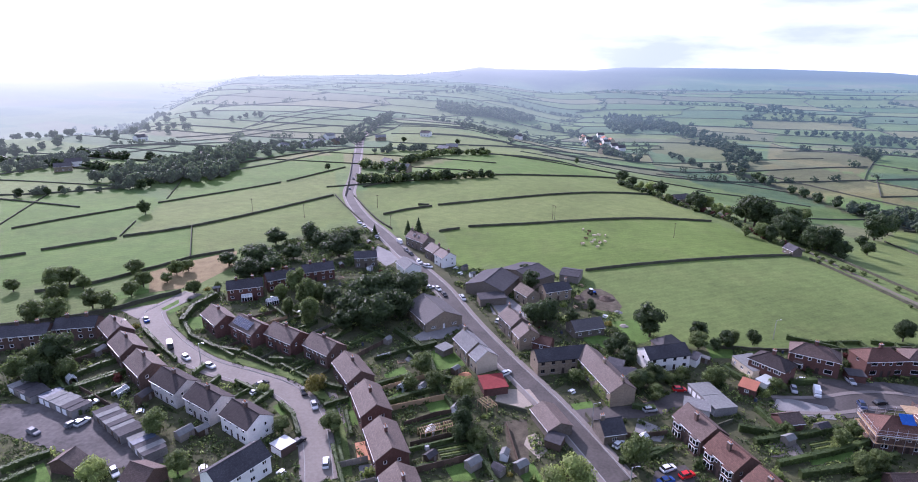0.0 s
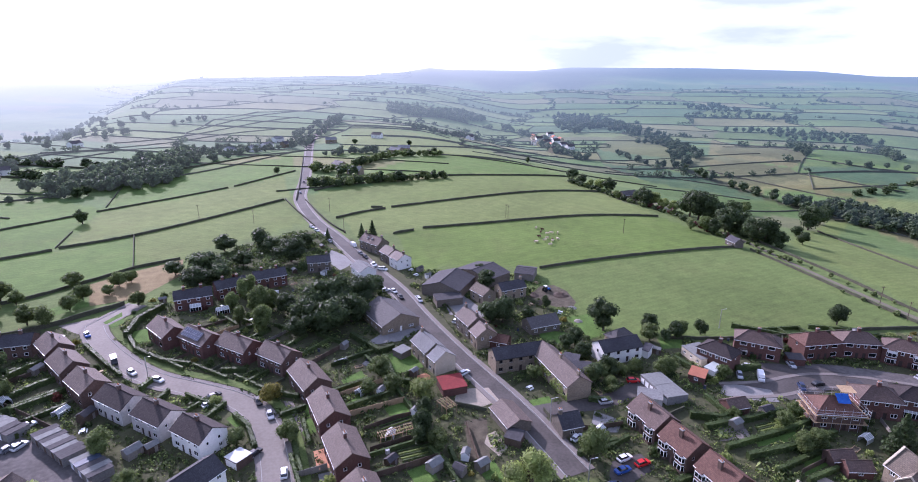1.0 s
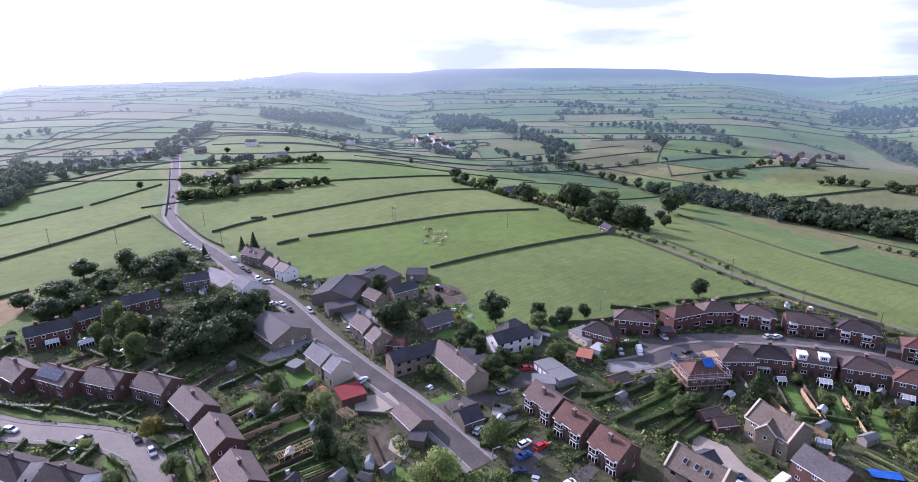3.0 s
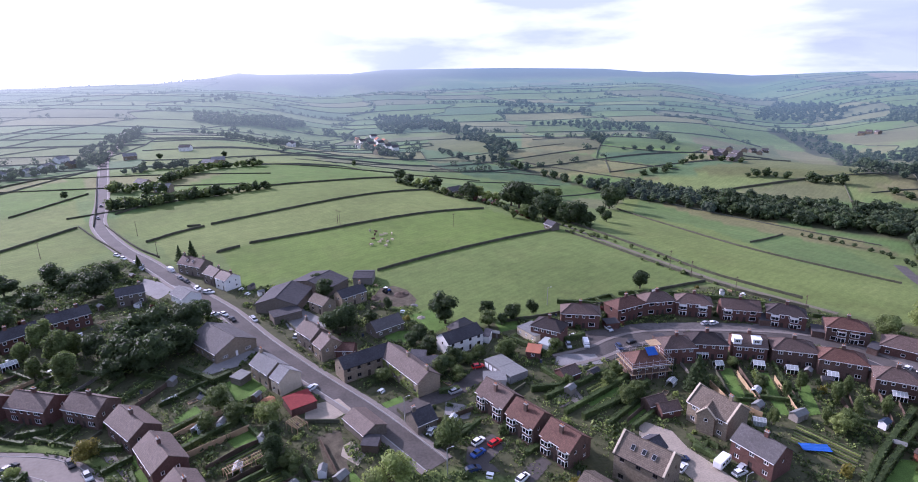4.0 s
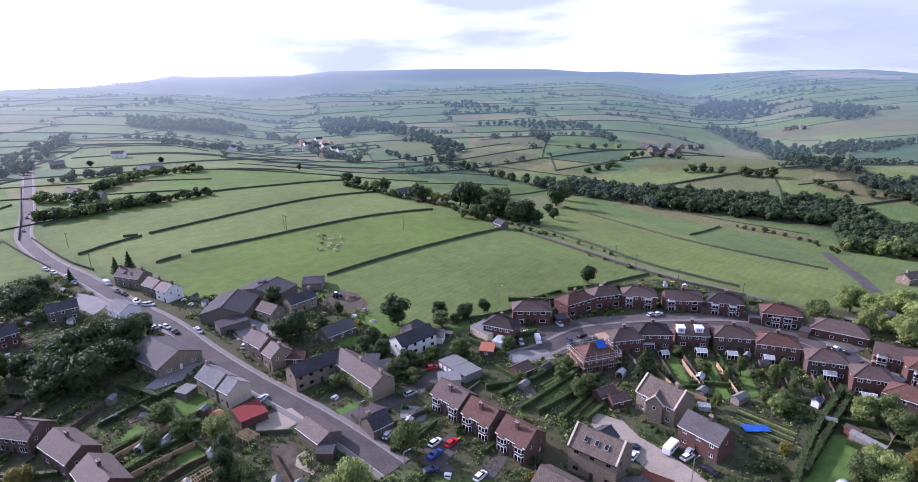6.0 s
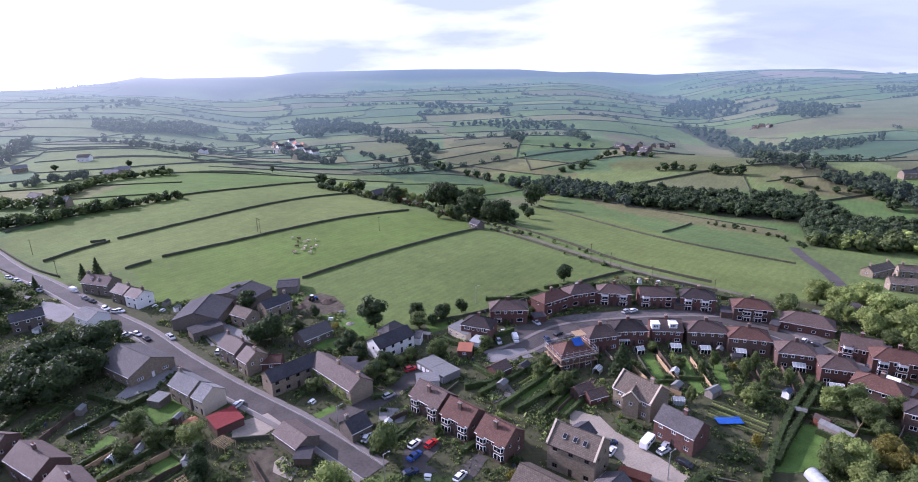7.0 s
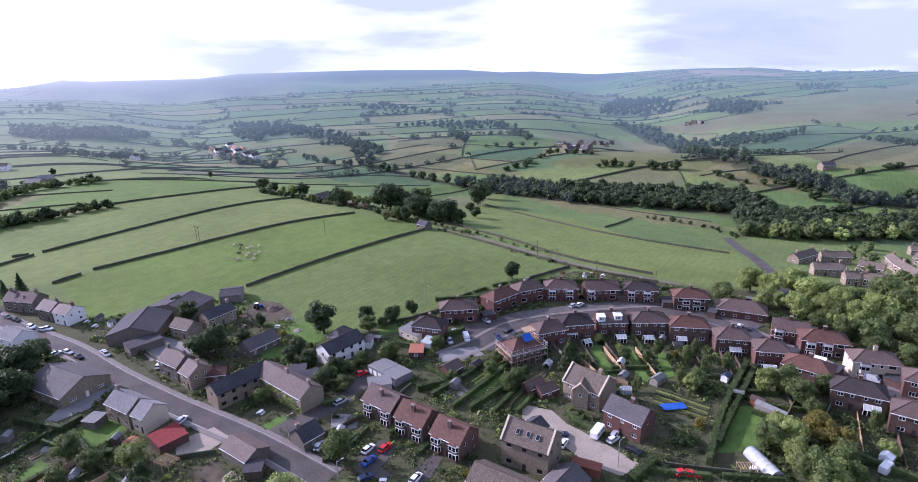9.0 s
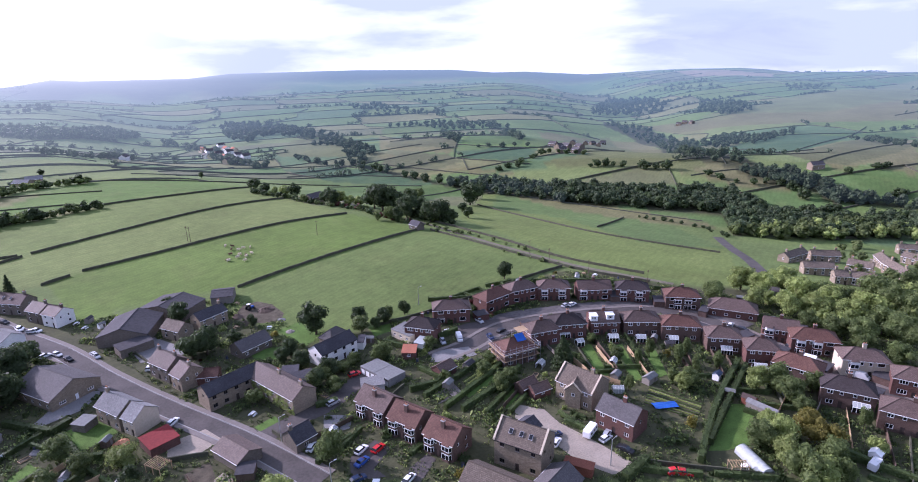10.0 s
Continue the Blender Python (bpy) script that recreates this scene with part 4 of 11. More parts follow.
def strip(name, pts, off, width, lift, mat, label="", category="road", kind="structure", thick=0.0, step=5.0, parent=None):
    """A ribbon along a smooth line, shifted sideways by off; thick > 0 gives it sides."""
    line = smooth_line(pts, step)
    nn = normals2(line)
    v, f = [], []
    for p, n in zip(line, nn):
        a, b = p + n * (off + width / 2), p + n * (off - width / 2)
        z = hz(p.x, p.y)
        for q in (a, b):
            v.append((q.x, q.y, max(z, hz(q.x, q.y)) + lift))
    if parent is None:
        for i in range(len(line) - 1):
            take([v[2 * i][:2], v[2 * i + 1][:2], v[2 * i + 3][:2], v[2 * i + 2][:2]])
    n = len(line)
    f = [(2 * i, 2 * i + 1, 2 * i + 3, 2 * i + 2) for i in range(n - 1)]
    if thick:
        k = len(v)
        v += [(x, y, z - thick) for x, y, z in v]
        for i in range(n - 1):
            f += [(2 * i, 2 * i + 2, k + 2 * i + 2, k + 2 * i), (2 * i + 3, 2 * i + 1, k + 2 * i + 1, k + 2 * i + 3)]
    ob = new(name, mesh_of(name, v, f, [mat]))
    if parent is not None:
        ob.parent = parent
        return ob
    return tagged(ob, label, category, kind=kind)


def patch(name, pts, lift, mat, label, category="ground", kind="structure"):
    """A flat area of ground of its own surface, laid on the land."""
    take(pts)
    bm = bmesh.new()
    face = bm.faces.new([bm.verts.new((x, y, 0)) for x, y in pts])
    bmesh.ops.triangulate(bm, faces=[face])
    xs, ys = [p[0] for p in pts], [p[1] for p in pts]
    st = 9.0
    for ax, lo, hi in ((0, min(xs), max(xs)), (1, min(ys), max(ys))):
        c = math.ceil(lo / st) * st
        while c < hi:
            co = (c, 0, 0) if ax == 0 else (0, c, 0)
            no = (1, 0, 0) if ax == 0 else (0, 1, 0)
            bmesh.ops.bisect_plane(bm, geom=bm.verts[:] + bm.edges[:] + bm.faces[:], plane_co=co, plane_no=no)
            c += st
    for q in bm.verts:
        q.co.z = hz(q.co.x, q.co.y) + lift
    bm.normal_update()
    for q in bm.faces:
        if q.normal.z < 0:
            q.normal_flip()
    me = bpy.data.meshes.new(name)
    bm.to_mesh(me)
    bm.free()
    me.materials.append(mat)
    return tagged(new(name, me), label, category, kind=kind)


def stone_wall(pts, hgt=1.35, wid=0.55, label="dark weathered dry-stone wall between pastures", name="field_wall", mat=None, step=2.5, group="field walls", curve=True, jag=0.13):
    """A dry-stone wall following the land, its top uneven."""
    rnd = random.Random(int(pts[0][0] * 7 + pts[0][1] * 13))
    # far walls take the stone with haze painted as glow
    if math.hypot(*pts[0]) > 480:
        mat, hgt, step = mat or DISTANCE_WALL, hgt * 0.8, 6.0
    line = smooth_line(pts, step) if curve else resample(pts, step)
    nn = normals2(line)
    v, f = [], []
    for p, n in zip(line, nn):
        s = rnd.uniform(-jag, jag)
        hh = hgt + rnd.uniform(-jag, jag)
        z = hz(p.x, p.y)
        for o, t in ((wid / 2, -0.4), (wid * 0.36 + s * 0.2, hh), (-wid * 0.36 + s * 0.2, hh + rnd.uniform(-jag, jag) * 0.4), (-wid / 2, -0.4)):
            q = p + n * o
            v.append((q.x, q.y, z + t))
    k = len(line)
    for i in range(k - 1):
        a, b = 4 * i, 4 * i + 4
        f += [(a, b, b + 1, a + 1), (a + 1, b + 1, b + 2, a + 2), (a + 2, b + 2, b + 3, a + 3)]
    f += [(0, 1, 2, 3), (4 * k - 1, 4 * k - 2, 4 * k - 3, 4 * k - 4)]
    return tagged(new(name, mesh_of(name, v, f, [mat or WALL_STONE])), label, "wall", group)


# ================= foliage =================
def leaf_cloud(P, Nrm, size, rnd):
    """Leaf clumps as small folded quads at the points P that face along Nrm."""
    n = len(P)
    Nn = Nrm + rnd.normal(0, 0.6, (n, 3))
    Nn /= np.linalg.norm(Nn, axis=1)[:, None]
    T = np.cross(Nn, rnd.normal(0, 1, (n, 3)))
    T /= np.linalg.norm(T, axis=1)[:, None] + 1e-9
    B = np.cross(Nn, T)
    s = (size * rnd.uniform(0.6, 1.35, n))[:, None]
    V = np.stack([P - T * s, P - B * s * 0.8 + Nn * s * 0.15, P + T * s, P + B * s * 0.8 + Nn * s * 0.1], 1).reshape(-1, 3)
    return V


def sphere_points(n, rnd):
    d = rnd.normal(0, 1, (n, 3))
    return d / np.linalg.norm(d, axis=1)[:, None]


def crown_points(kind, n, rnd):
    """Points and outward directions on an uneven crown of height 1, base at 0."""
    if kind == "cone":
        t = rnd.uniform(0, 1, n) ** 0.75
        a = rnd.uniform(0, 2 * math.pi, n)
        z = 0.06 + 0.94 * (1 - t)
        layer = 0.75 + 0.25 * np.cos(z * 40)
        r = (0.30 * t + 0.012) * layer * rnd.uniform(0.75, 1.1, n)
        P = np.stack([r * np.cos(a), r * np.sin(a), z], 1)
        D = np.stack([np.cos(a), np.sin(a), np.full(n, 0.35)], 1)
        return P, D
    c, rr, shape = crown_lobes(kind, rnd)
    w = rr ** 2
    k = rnd.choice(len(rr), n, p=w / w.sum())
    D = sphere_points(n, rnd)
    flip = (D[:, 2] < -0.3) & (rnd.uniform(0, 1, n) < 0.6)
    D[flip, 2] *= -1
    P = c[k] + D * (rr[k] * rnd.uniform(0.82, 1.06, n))[:, None]
    return P * (shape[0], shape[0], shape[1]) + (0, 0, shape[2]), D


def crown_lobes(kind, rnd):
    """Centres and radii of the boughs of a crown, and how it is stretched."""
    m = {"round": 16, "tall": 14, "low": 12}[kind]
    c = sphere_points(m, rnd) * (rnd.uniform(0.35, 0.75, m)[:, None])
    rr = rnd.uniform(0.34, 0.56, m)
    return c, rr, {"round": (0.47, 0.45, 0.53), "tall": (0.33, 0.47, 0.50), "low": (0.60, 0.46, 0.42)}[kind]


def icosphere():
    bm = bmesh.new()
    bmesh.ops.create_icosphere(bm, subdivisions=1, radius=1.0)
    bm.verts.index_update()
    v = np.array([q.co[:] for q in bm.verts])
    f = np.array([[q.index for q in p.verts] for p in bm.faces])
    bm.free()
    return v, f


BALL_V, BALL_F = icosphere()


def bough_bodies(kind, seed, fill=0.78):
    """The dense inside of a crown: one uneven body for each bough."""
    rnd = np.random.RandomState(seed)
    c, rr, shape = crown_lobes(kind, rnd)
    V, F = [], []
    for i in range(len(rr)):
        F.append(BALL_F + len(BALL_V) * i)
        V.append((c[i] + BALL_V * (rr[i] * fill * rnd.uniform(0.82, 1.12, (len(BALL_V), 1)))) * (shape[0], shape[0], shape[1]) + (0, 0, shape[2]))
    return np.concatenate(V), np.concatenate(F)


def crown_mesh(kind, leafmat, seed, n, size):
    key = ("crown", kind, leafmat.name, seed)
    if key not in CACHE:
        rnd = np.random.RandomState(seed * 31 + 7)
        P, D = crown_points(kind, n, rnd)
        V = leaf_cloud(P, D, size, rnd)
        F = np.arange(len(V)).reshape(-1, 4).tolist()
        if kind != "cone":
            BV, BF = bough_bodies(kind, seed * 31 + 7)
            F += (BF + len(V)).tolist()
            V = np.concatenate([V, BV])
        CACHE[key] = mesh_of("crown", V.tolist(), F, [leafmat])
    return CACHE[key]


def trunk_mesh(kind, seed):
    key = ("trunk", kind, seed)
    if key not in CACHE:
        rnd = random.Random(seed)
        v, f = [], []
        top = {"round": 0.5, "tall": 0.6, "low": 0.35, "cone": 0.9}[kind]
        tube(v, f, (0, 0, -0.06), (0, 0, top * 0.5), 0.035, 0.024, 7)
        tube(v, f, (0, 0, top * 0.5), (0.01, 0.0, top), 0.024, 0.010, 6)
        if kind != "cone":
            for i in range(5):
                a = i * 1.3 + rnd.random()
                b = (0.2 * math.cos(a), 0.2 * math.sin(a), top * 0.5 + rnd.uniform(0.12, 0.3))
                tube(v, f, (0, 0, top * rnd.uniform(0.35, 0.6)), b, 0.014, 0.004, 5)
        CACHE[key] = mesh_of("trunk", v, f, [BARK])
    return CACHE[key]


TREE_NO = [0]


def tree(x, y, h, leafmat=None, kind="round", wide=1.0, label="", n=1500, name="tree", dz=0.0):
    TREE_NO[0] += 1
    s = TREE_NO[0] % 3
    leafmat = leafmat or LEAF_OAK
    yaw = (TREE_NO[0] * 77) % 360
    label = label or "full-leaved green broadleaf tree standing in grass"
    t = thing(name, pose(x, y, hz(x, y) + dz, 0, 0, yaw) @ Matrix.Diagonal((h * wide, h * wide, h, 1)), label, name)
    part("trunk", trunk_mesh(kind, s), t)
    part("crown", crown_mesh(kind, leafmat, s, int(n * 1.4), 0.029 if kind != "cone" else 0.027), t)
    return t


def shrub(x, y, r, h, leafmat=None, label="rounded green garden shrub", group="garden shrubs"):
    TREE_NO[0] += 1
    s = TREE_NO[0] % 4
    leafmat = leafmat or LEAF_HEDGE
    key = ("shrub", leafmat.name, s)
    if key not in CACHE:
        rnd = np.random.RandomState(s + 91)
        P, D = crown_points("low", 230, rnd)
        P = (P - (0, 0, 0.46)) * (1.0 / 0.55, 1.0 / 0.55, 1.0 / 0.42) * 0.8
        P[:, 2] = np.abs(P[:, 2])
        V = leaf_cloud(P, D, 0.15, rnd)
        CACHE[key] = mesh_of("shrub", V.tolist(), np.arange(len(V)).reshape(-1, 4).tolist(), [leafmat])
    ob = new("shrub", CACHE[key])
    ob.matrix_basis = pose(x, y, hz(x, y) - 0.05, 0, 0, s * 83 + x * 11) @ Matrix.Diagonal((r, r, h, 1))
    return tagged(ob, label, "shrub", group)


def hedge(pts, w=1.1, h=1.6, leafmat=None, label="clipped green garden hedge", name="hedge", dens=9.0, size=0.22, rough=0.12, group="hedges", curve=False):
    """A hedge along a line: leaf clumps over a dark inner body."""
    rnd = np.random.RandomState(int(abs(pts[0][0] * 7 + pts[0][1] * 3)) % 9999)
    line = smooth_line(pts, 2.0) if curve else resample(pts, 2.0)
    nn = normals2(line)
    v, f = [], []
    for p, n in zip(line, nn):
        z = hz(p.x, p.y)
        for o, t in ((w * 0.42, -0.2), (w * 0.36, h * 0.9), (-w * 0.36, h * 0.9), (-w * 0.42, -0.2)):
            q = p + n * o
            v.append((q.x, q.y, z + t))
    k = len(line)
    for i in range(k - 1):
        a, b = 4 * i, 4 * i + 4
        f += [(a, b, b + 1, a + 1), (a + 1, b + 1, b + 2, a + 2), (a + 2, b + 2, b + 3, a + 3)]
    f += [(0, 1, 2, 3), (4 * k - 1, 4 * k - 2, 4 * k - 3, 4 * k - 4)]
    L = sum((b - a).length for a, b in zip(line[:-1], line[1:]))
    cnt = int(min(L * (w + 2 * h) * dens * 0.5, 6000))
    seg = rnd.randint(0, k - 1, cnt) if k > 1 else np.zeros(cnt, int)
    tt = rnd.uniform(0, 1, cnt)
    A = np.array([(p.x, p.y) for p in line])
    NN = np.array([(n.x, n.y) for n in nn])
    base = A[seg] * (1 - tt)[:, None] + A[np.minimum(seg + 1, k - 1)] * tt[:, None]
    side = rnd.uniform(-(h + w / 2), h + w / 2, cnt)
    up = np.abs(side) < w / 2
    off = np.where(up, side, np.sign(side) * w / 2)
    zz = np.where(up, h, np.abs(side) - w / 2)
    off = off * rnd.uniform(1 - rough, 1 + rough, cnt)
    zz = zz + rnd.uniform(-rough, rough, cnt) * h
    P = np.column_stack([base + NN[seg] * off[:, None], height(base[:, 0], base[:, 1]) + np.maximum(zz, 0.05)])
    D = np.column_stack([NN[seg] * np.where(up, 0, np.sign(side))[:, None], np.where(up, 1.0, 0.35)])
    V = leaf_cloud(P, D, size, rnd)
    b = len(v)
    v = v + V.tolist()
    f = f + (np.arange(len(V)).reshape(-1, 4) + b).tolist()
    return tagged(new(name, mesh_of(name, v, f, [leafmat or LEAF_HEDGE])), label, "hedge", group)


def wood(name, spots, leafmat, label, quads=230, size=0.078, kind="stuff"):
    """Many trees that nobody could count, as one stretch of woodland: (x, y, height, spread) each. With several leaves, the trees are shared out among them."""
    if isinstance(leafmat, tuple):
        for k, m in enumerate(leafmat):
            lot = [s for s in spots if int(s[0] * 7 + s[1] * 13) % len(leafmat) == k]
            if lot:
                wood(name, lot, m, label, quads, size, kind)
        return None
    rnd = np.random.RandomState(len(spots))
    VV, BB, BF, count = [], [], [], 0
    for x, y, h, w in spots:
        seed = rnd.randint(0, 6)
        P, D = crown_points("round", quads, np.random.RandomState(seed))
        turn = rnd.uniform(0, 2 * math.pi)
        M = np.array(((math.cos(turn), -math.sin(turn), 0), (math.sin(turn), math.cos(turn), 0), (0, 0, 1)))
        grow = np.array((w / 0.8, w / 0.8, h))
        P = P @ M.T * grow - (0, 0, 0.10 * h)
        P[:, 2] = np.abs(P[:, 2])
        V = leaf_cloud(P, D @ M.T, size * (w + h) * 0.5, rnd)
        VV.append(V + (x, y, hz(x, y)))
        if quads >= 50:
            bv, bf = bough_bodies("round", seed)
            BB.append(np.maximum(bv @ M.T * grow - (0, 0, 0.10 * h), (-1e9, -1e9, 0)) + (x, y, hz(x, y)))
            BF.append(bf + count)
            count += len(bv)
    V = np.concatenate(VV)
    F = np.arange(len(V)).reshape(-1, 4).tolist()
    if BB:
        F += (np.concatenate(BF) + len(V)).tolist()
        V = np.concatenate([V] + BB)
    me = mesh_of(name, V.tolist(), F, [leafmat])
    return tagged(new(name, me), label, "woodland", kind=kind)


def scatter(poly, n, seed, h0, h1, gap):
    """Random tree places in a polygon: (x, y, height, spread), not closer than gap."""
    rnd = random.Random(seed)
    xs, ys = [p[0] for p in poly], [p[1] for p in poly]
    out = []
    for _ in range(n * 12):
        x, y = rnd.uniform(min(xs), max(xs)), rnd.uniform(min(ys), max(ys))
        if not inside(np.array([x]), np.array([y]), poly)[0]:
            continue
        if any((x - a) ** 2 + (y - b) ** 2 < gap * gap for a, b, _, _ in out):
            continue
        h = rnd.uniform(h0, h1)
        out.append((x, y, h, h * rnd.uniform(0.7, 0.95)))
        if len(out) >= n:
            break
    return out


def along_line(pts, step, seed, h0, h1, jit):
    rnd = random.Random(seed)
    out = []
    for p in resample(pts, step):
        h = rnd.uniform(h0, h1)
        out.append((p.x + rnd.uniform(-jit, jit), p.y + rnd.uniform(-jit, jit), h, h * rnd.uniform(0.75, 1.1)))
    return out


# ================= vehicles and small things =================
PAINT = {}


def paint(col):
    if col not in PAINT:
        PAINT[col] = material("car_paint", col, 0.3, 0.04, 1.0, spec=0.35)
    return PAINT[col]


def loft(stations):
    """Closed body from stations (x, half width, z low, z top, half width at top)."""
    v, f = [], []
    for x, w, z0, z1, wt in stations:
        zm = z0 + (z1 - z0) * 0.55
        v += [(x, -w * 0.94, z0), (x, -w, zm), (x, -wt, z1), (x, wt, z1), (x, w, zm), (x, w * 0.94, z0)]
    n = len(stations)
    for i in range(n - 1):
        a, b = 6 * i, 6 * i + 6
        for k in range(6):
            j = (k + 1) % 6
            f.append((a + k, b + k, b + j, a + j))
    f.append(tuple(range(5, -1, -1)))
    f.append(tuple(range(6 * n - 6, 6 * n)))
    return v, [tuple(reversed(q)) for q in f]


def car(x, y, yaw, col, shape="hatch", label="", group="parked cars", dz=0.1):
    label = label or "parked car standing on the tarmac"
    c = thing("car", pose(x, y, hz(x, y) + dz, 0, 0, yaw), label, "car", group)
    key = ("car", col, shape)
    if key not in CACHE:
        if shape == "van":
            body = [(-2.5, 0.9, 0.35, 1.9, 0.82), (-2.45, 0.95, 0.3, 2.1, 0.85), (1.2, 0.95, 0.3, 2.15, 0.85), (1.9, 0.94, 0.3, 1.3, 0.85), (2.45, 0.9, 0.3, 1.0, 0.8), (2.55, 0.8, 0.4, 0.8, 0.7)]
            top = [(1.15, 0.9, 1.2, 2.0, 0.8), (1.95, 0.88, 1.15, 1.28, 0.82)]
            cap = None
        else:
            tail = -1.95 if shape == "hatch" else -2.25
            body = [(tail - 0.08, 0.78, 0.4, 0.8, 0.7), (tail, 0.85, 0.28, 0.92, 0.78), (-1.4, 0.88, 0.24, 0.98, 0.8), (0.9, 0.88, 0.24, 0.96, 0.8), (1.7, 0.86, 0.26, 0.84, 0.76), (2.05, 0.8, 0.3, 0.72, 0.66), (2.12, 0.7, 0.4, 0.62, 0.6)]
            back = -1.75 if shape == "hatch" else -1.35
            top = [(back - 0.15, 0.74, 0.9, 0.98, 0.72), (back + 0.3, 0.77, 0.92, 1.42, 0.62), (0.25, 0.77, 0.92, 1.44, 0.62), (1.05, 0.75, 0.9, 0.97, 0.72)]
            cap = (back + 0.28, 0.27)
        v, f = loft(body)
        bm = mesh_of("body", v, f, [paint(col)])
        v, f = loft(top)
        gm = mesh_of("glasshouse", v, f, [CAR_GLASS])
        rm = None
        if cap:
            v, f = [], []
            block(v, f, cap[0], cap[1], -0.63, 0.63, 1.40, 1.47, 0.05)
            rm = mesh_of("roof_panel", v, f, [paint(col)])
        CACHE[key] = (bm, gm, rm)
    if ("wheel",) not in CACHE:
        v, f = [], []
        tube(v, f, (0, -0.11, 0), (0, 0.11, 0), 0.31, 0.31, 12)
        tm = mesh_of("tyre", v, f, [RUBBER])
        tube(v, f, (0, -0.118, 0), (0, 0.118, 0), 0.2, 0.2, 10)
        CACHE[("wheel",)] = (mesh_of("wheel", v, f, [RUBBER, ALLOY], [0] * 14 + [1] * 12), tm)
    bm, gm, rm = CACHE[key]
    part("body", bm, c)
    part("glasshouse", gm, c)
    if rm:
        part("roof_panel", rm, c)
    tm = CACHE[("wheel",)][0]
    for a in (-1.3, 1.32):
        for b in (-0.78, 0.78):
            part("wheel", tm, c, at=pose(a, b, 0.31))
    return c


def caravan(x, y, yaw):
    c = thing("caravan", pose(x, y, hz(x, y) + 0.1, 0, 0, yaw), "white touring caravan parked on a gravel yard", "caravan")
    v, f = loft([(-2.7, 0.95, 0.7, 2.2, 0.9), (-2.5, 1.08, 0.45, 2.55, 1.0), (2.2, 1.08, 0.45, 2.6, 1.0), (2.7, 1.05, 0.6, 2.1, 0.95), (2.85, 0.95, 0.8, 1.5, 0.85)])
    part("body", mesh_of("body", v, f, [UPVC]), c)
    for s in (-1, 1):
        for px in (-1.5, 0.2, 1.5):
            part("window", box_mesh("window", 1.0, 0.04, 0.6, GLASS), c, at=pose(px, s * 1.07, 1.4))
        part("wheel", CACHE[("wheel",)][0], c, at=pose(-0.2, s * 0.95, 0.31))


def pole(x, y, h, label="tall dark wooden telegraph pole", name="telegraph_pole", mat=None, arm=True):
    p = thing(name, pose(x, y, hz(x, y)), label, "pole", "poles")
    v, f = [], []
    tube(v, f, (0, 0, -0.5), (0, 0, h), 0.15, 0.1, 8)
    part("shaft", mesh_of("shaft", v, f, [mat or WOOD_DARK]), p)
    v, f = [], []
    if arm:
        block(v, f, -0.9, 0.9, -0.06, 0.06, h - 0.6, h - 0.48)
        for k in (-0.8, -0.3, 0.3, 0.8):
            tube(v, f, (k, 0, h - 0.48), (k, 0, h - 0.3), 0.05, 0.04, 5)
        part("crossarm", mesh_of("crossarm", v, f, [WOOD_DARK]), p)
    else:
        tube(v, f, (0, 0, h), (1.3, 0, h + 0.25), 0.05, 0.04, 5)
        block(v, f, 1.2, 1.8, -0.12, 0.12, h + 0.18, h + 0.32)
        part("lantern_arm", mesh_of("lantern_arm", v, f, [SCAFFOLD]), p)


def cow(x, y, yaw, mat):
    v, f = loft([(-0.95, 0.2, 0.85, 1.25, 0.14), (-0.8, 0.34, 0.6, 1.38, 0.2), (0.0, 0.38, 0.55, 1.36, 0.2), (0.7, 0.32, 0.6, 1.4, 0.18), (1.0, 0.16, 0.85, 1.45, 0.1), (1.5, 0.12, 0.7, 1.2, 0.09)])
    for a in (-0.7, 0.6):
        for b in (-0.2, 0.2):
            tube(v, f, (a, b, 0), (a, b, 0.75), 0.07, 0.1, 5)
    ob = new("cow", mesh_of("cow", v, f, [mat]))
    ob.matrix_basis = pose(x, y, hz(x, y), 0, 0, yaw)
    return ob


def fence_mesh(L, h, m):
    """A boarded panel with its post."""
    key = ("fence", L, h, m.name)
    if key not in CACHE:
        v, f = [], []
        block(v, f, -L / 2 + 0.11, L / 2, -0.03, 0.03, 0, h + 0.15)
        block(v, f, -L / 2 - 0.01, L / 2 + 0.02, -0.05, 0.05, h + 0.153, h + 0.2)
        block(v, f, -L / 2 - 0.01, -L / 2 + 0.108, -0.06, 0.06, 0, h + 0.15)
        CACHE[key] = mesh_of("fence_panel", v, f, [m])
    return CACHE[key]


def fence(pts, h=1.7, mat=None, label="close-boarded timber garden fence", group="garden fences"):
    """Fence panels between posts along a line."""
    line = resample(pts, 1.85)
    a = line[0]
    F = thing("fence", pose(a.x, a.y, hz(a.x, a.y)), label, "fence", group)
    m = mat or WOOD_DARK
    for p, q in zip(line[:-1], line[1:]):
        c, d = (p + q) / 2 - a, q - p
        z = hz(a.x + c.x, a.y + c.y) - hz(a.x, a.y)
        part("fence_panel", fence_mesh(round(d.length, 1), h, m), F, at=pose(c.x, c.y, z - 0.15, 0, 0, math.degrees(math.atan2(d.y, d.x))))
    return F


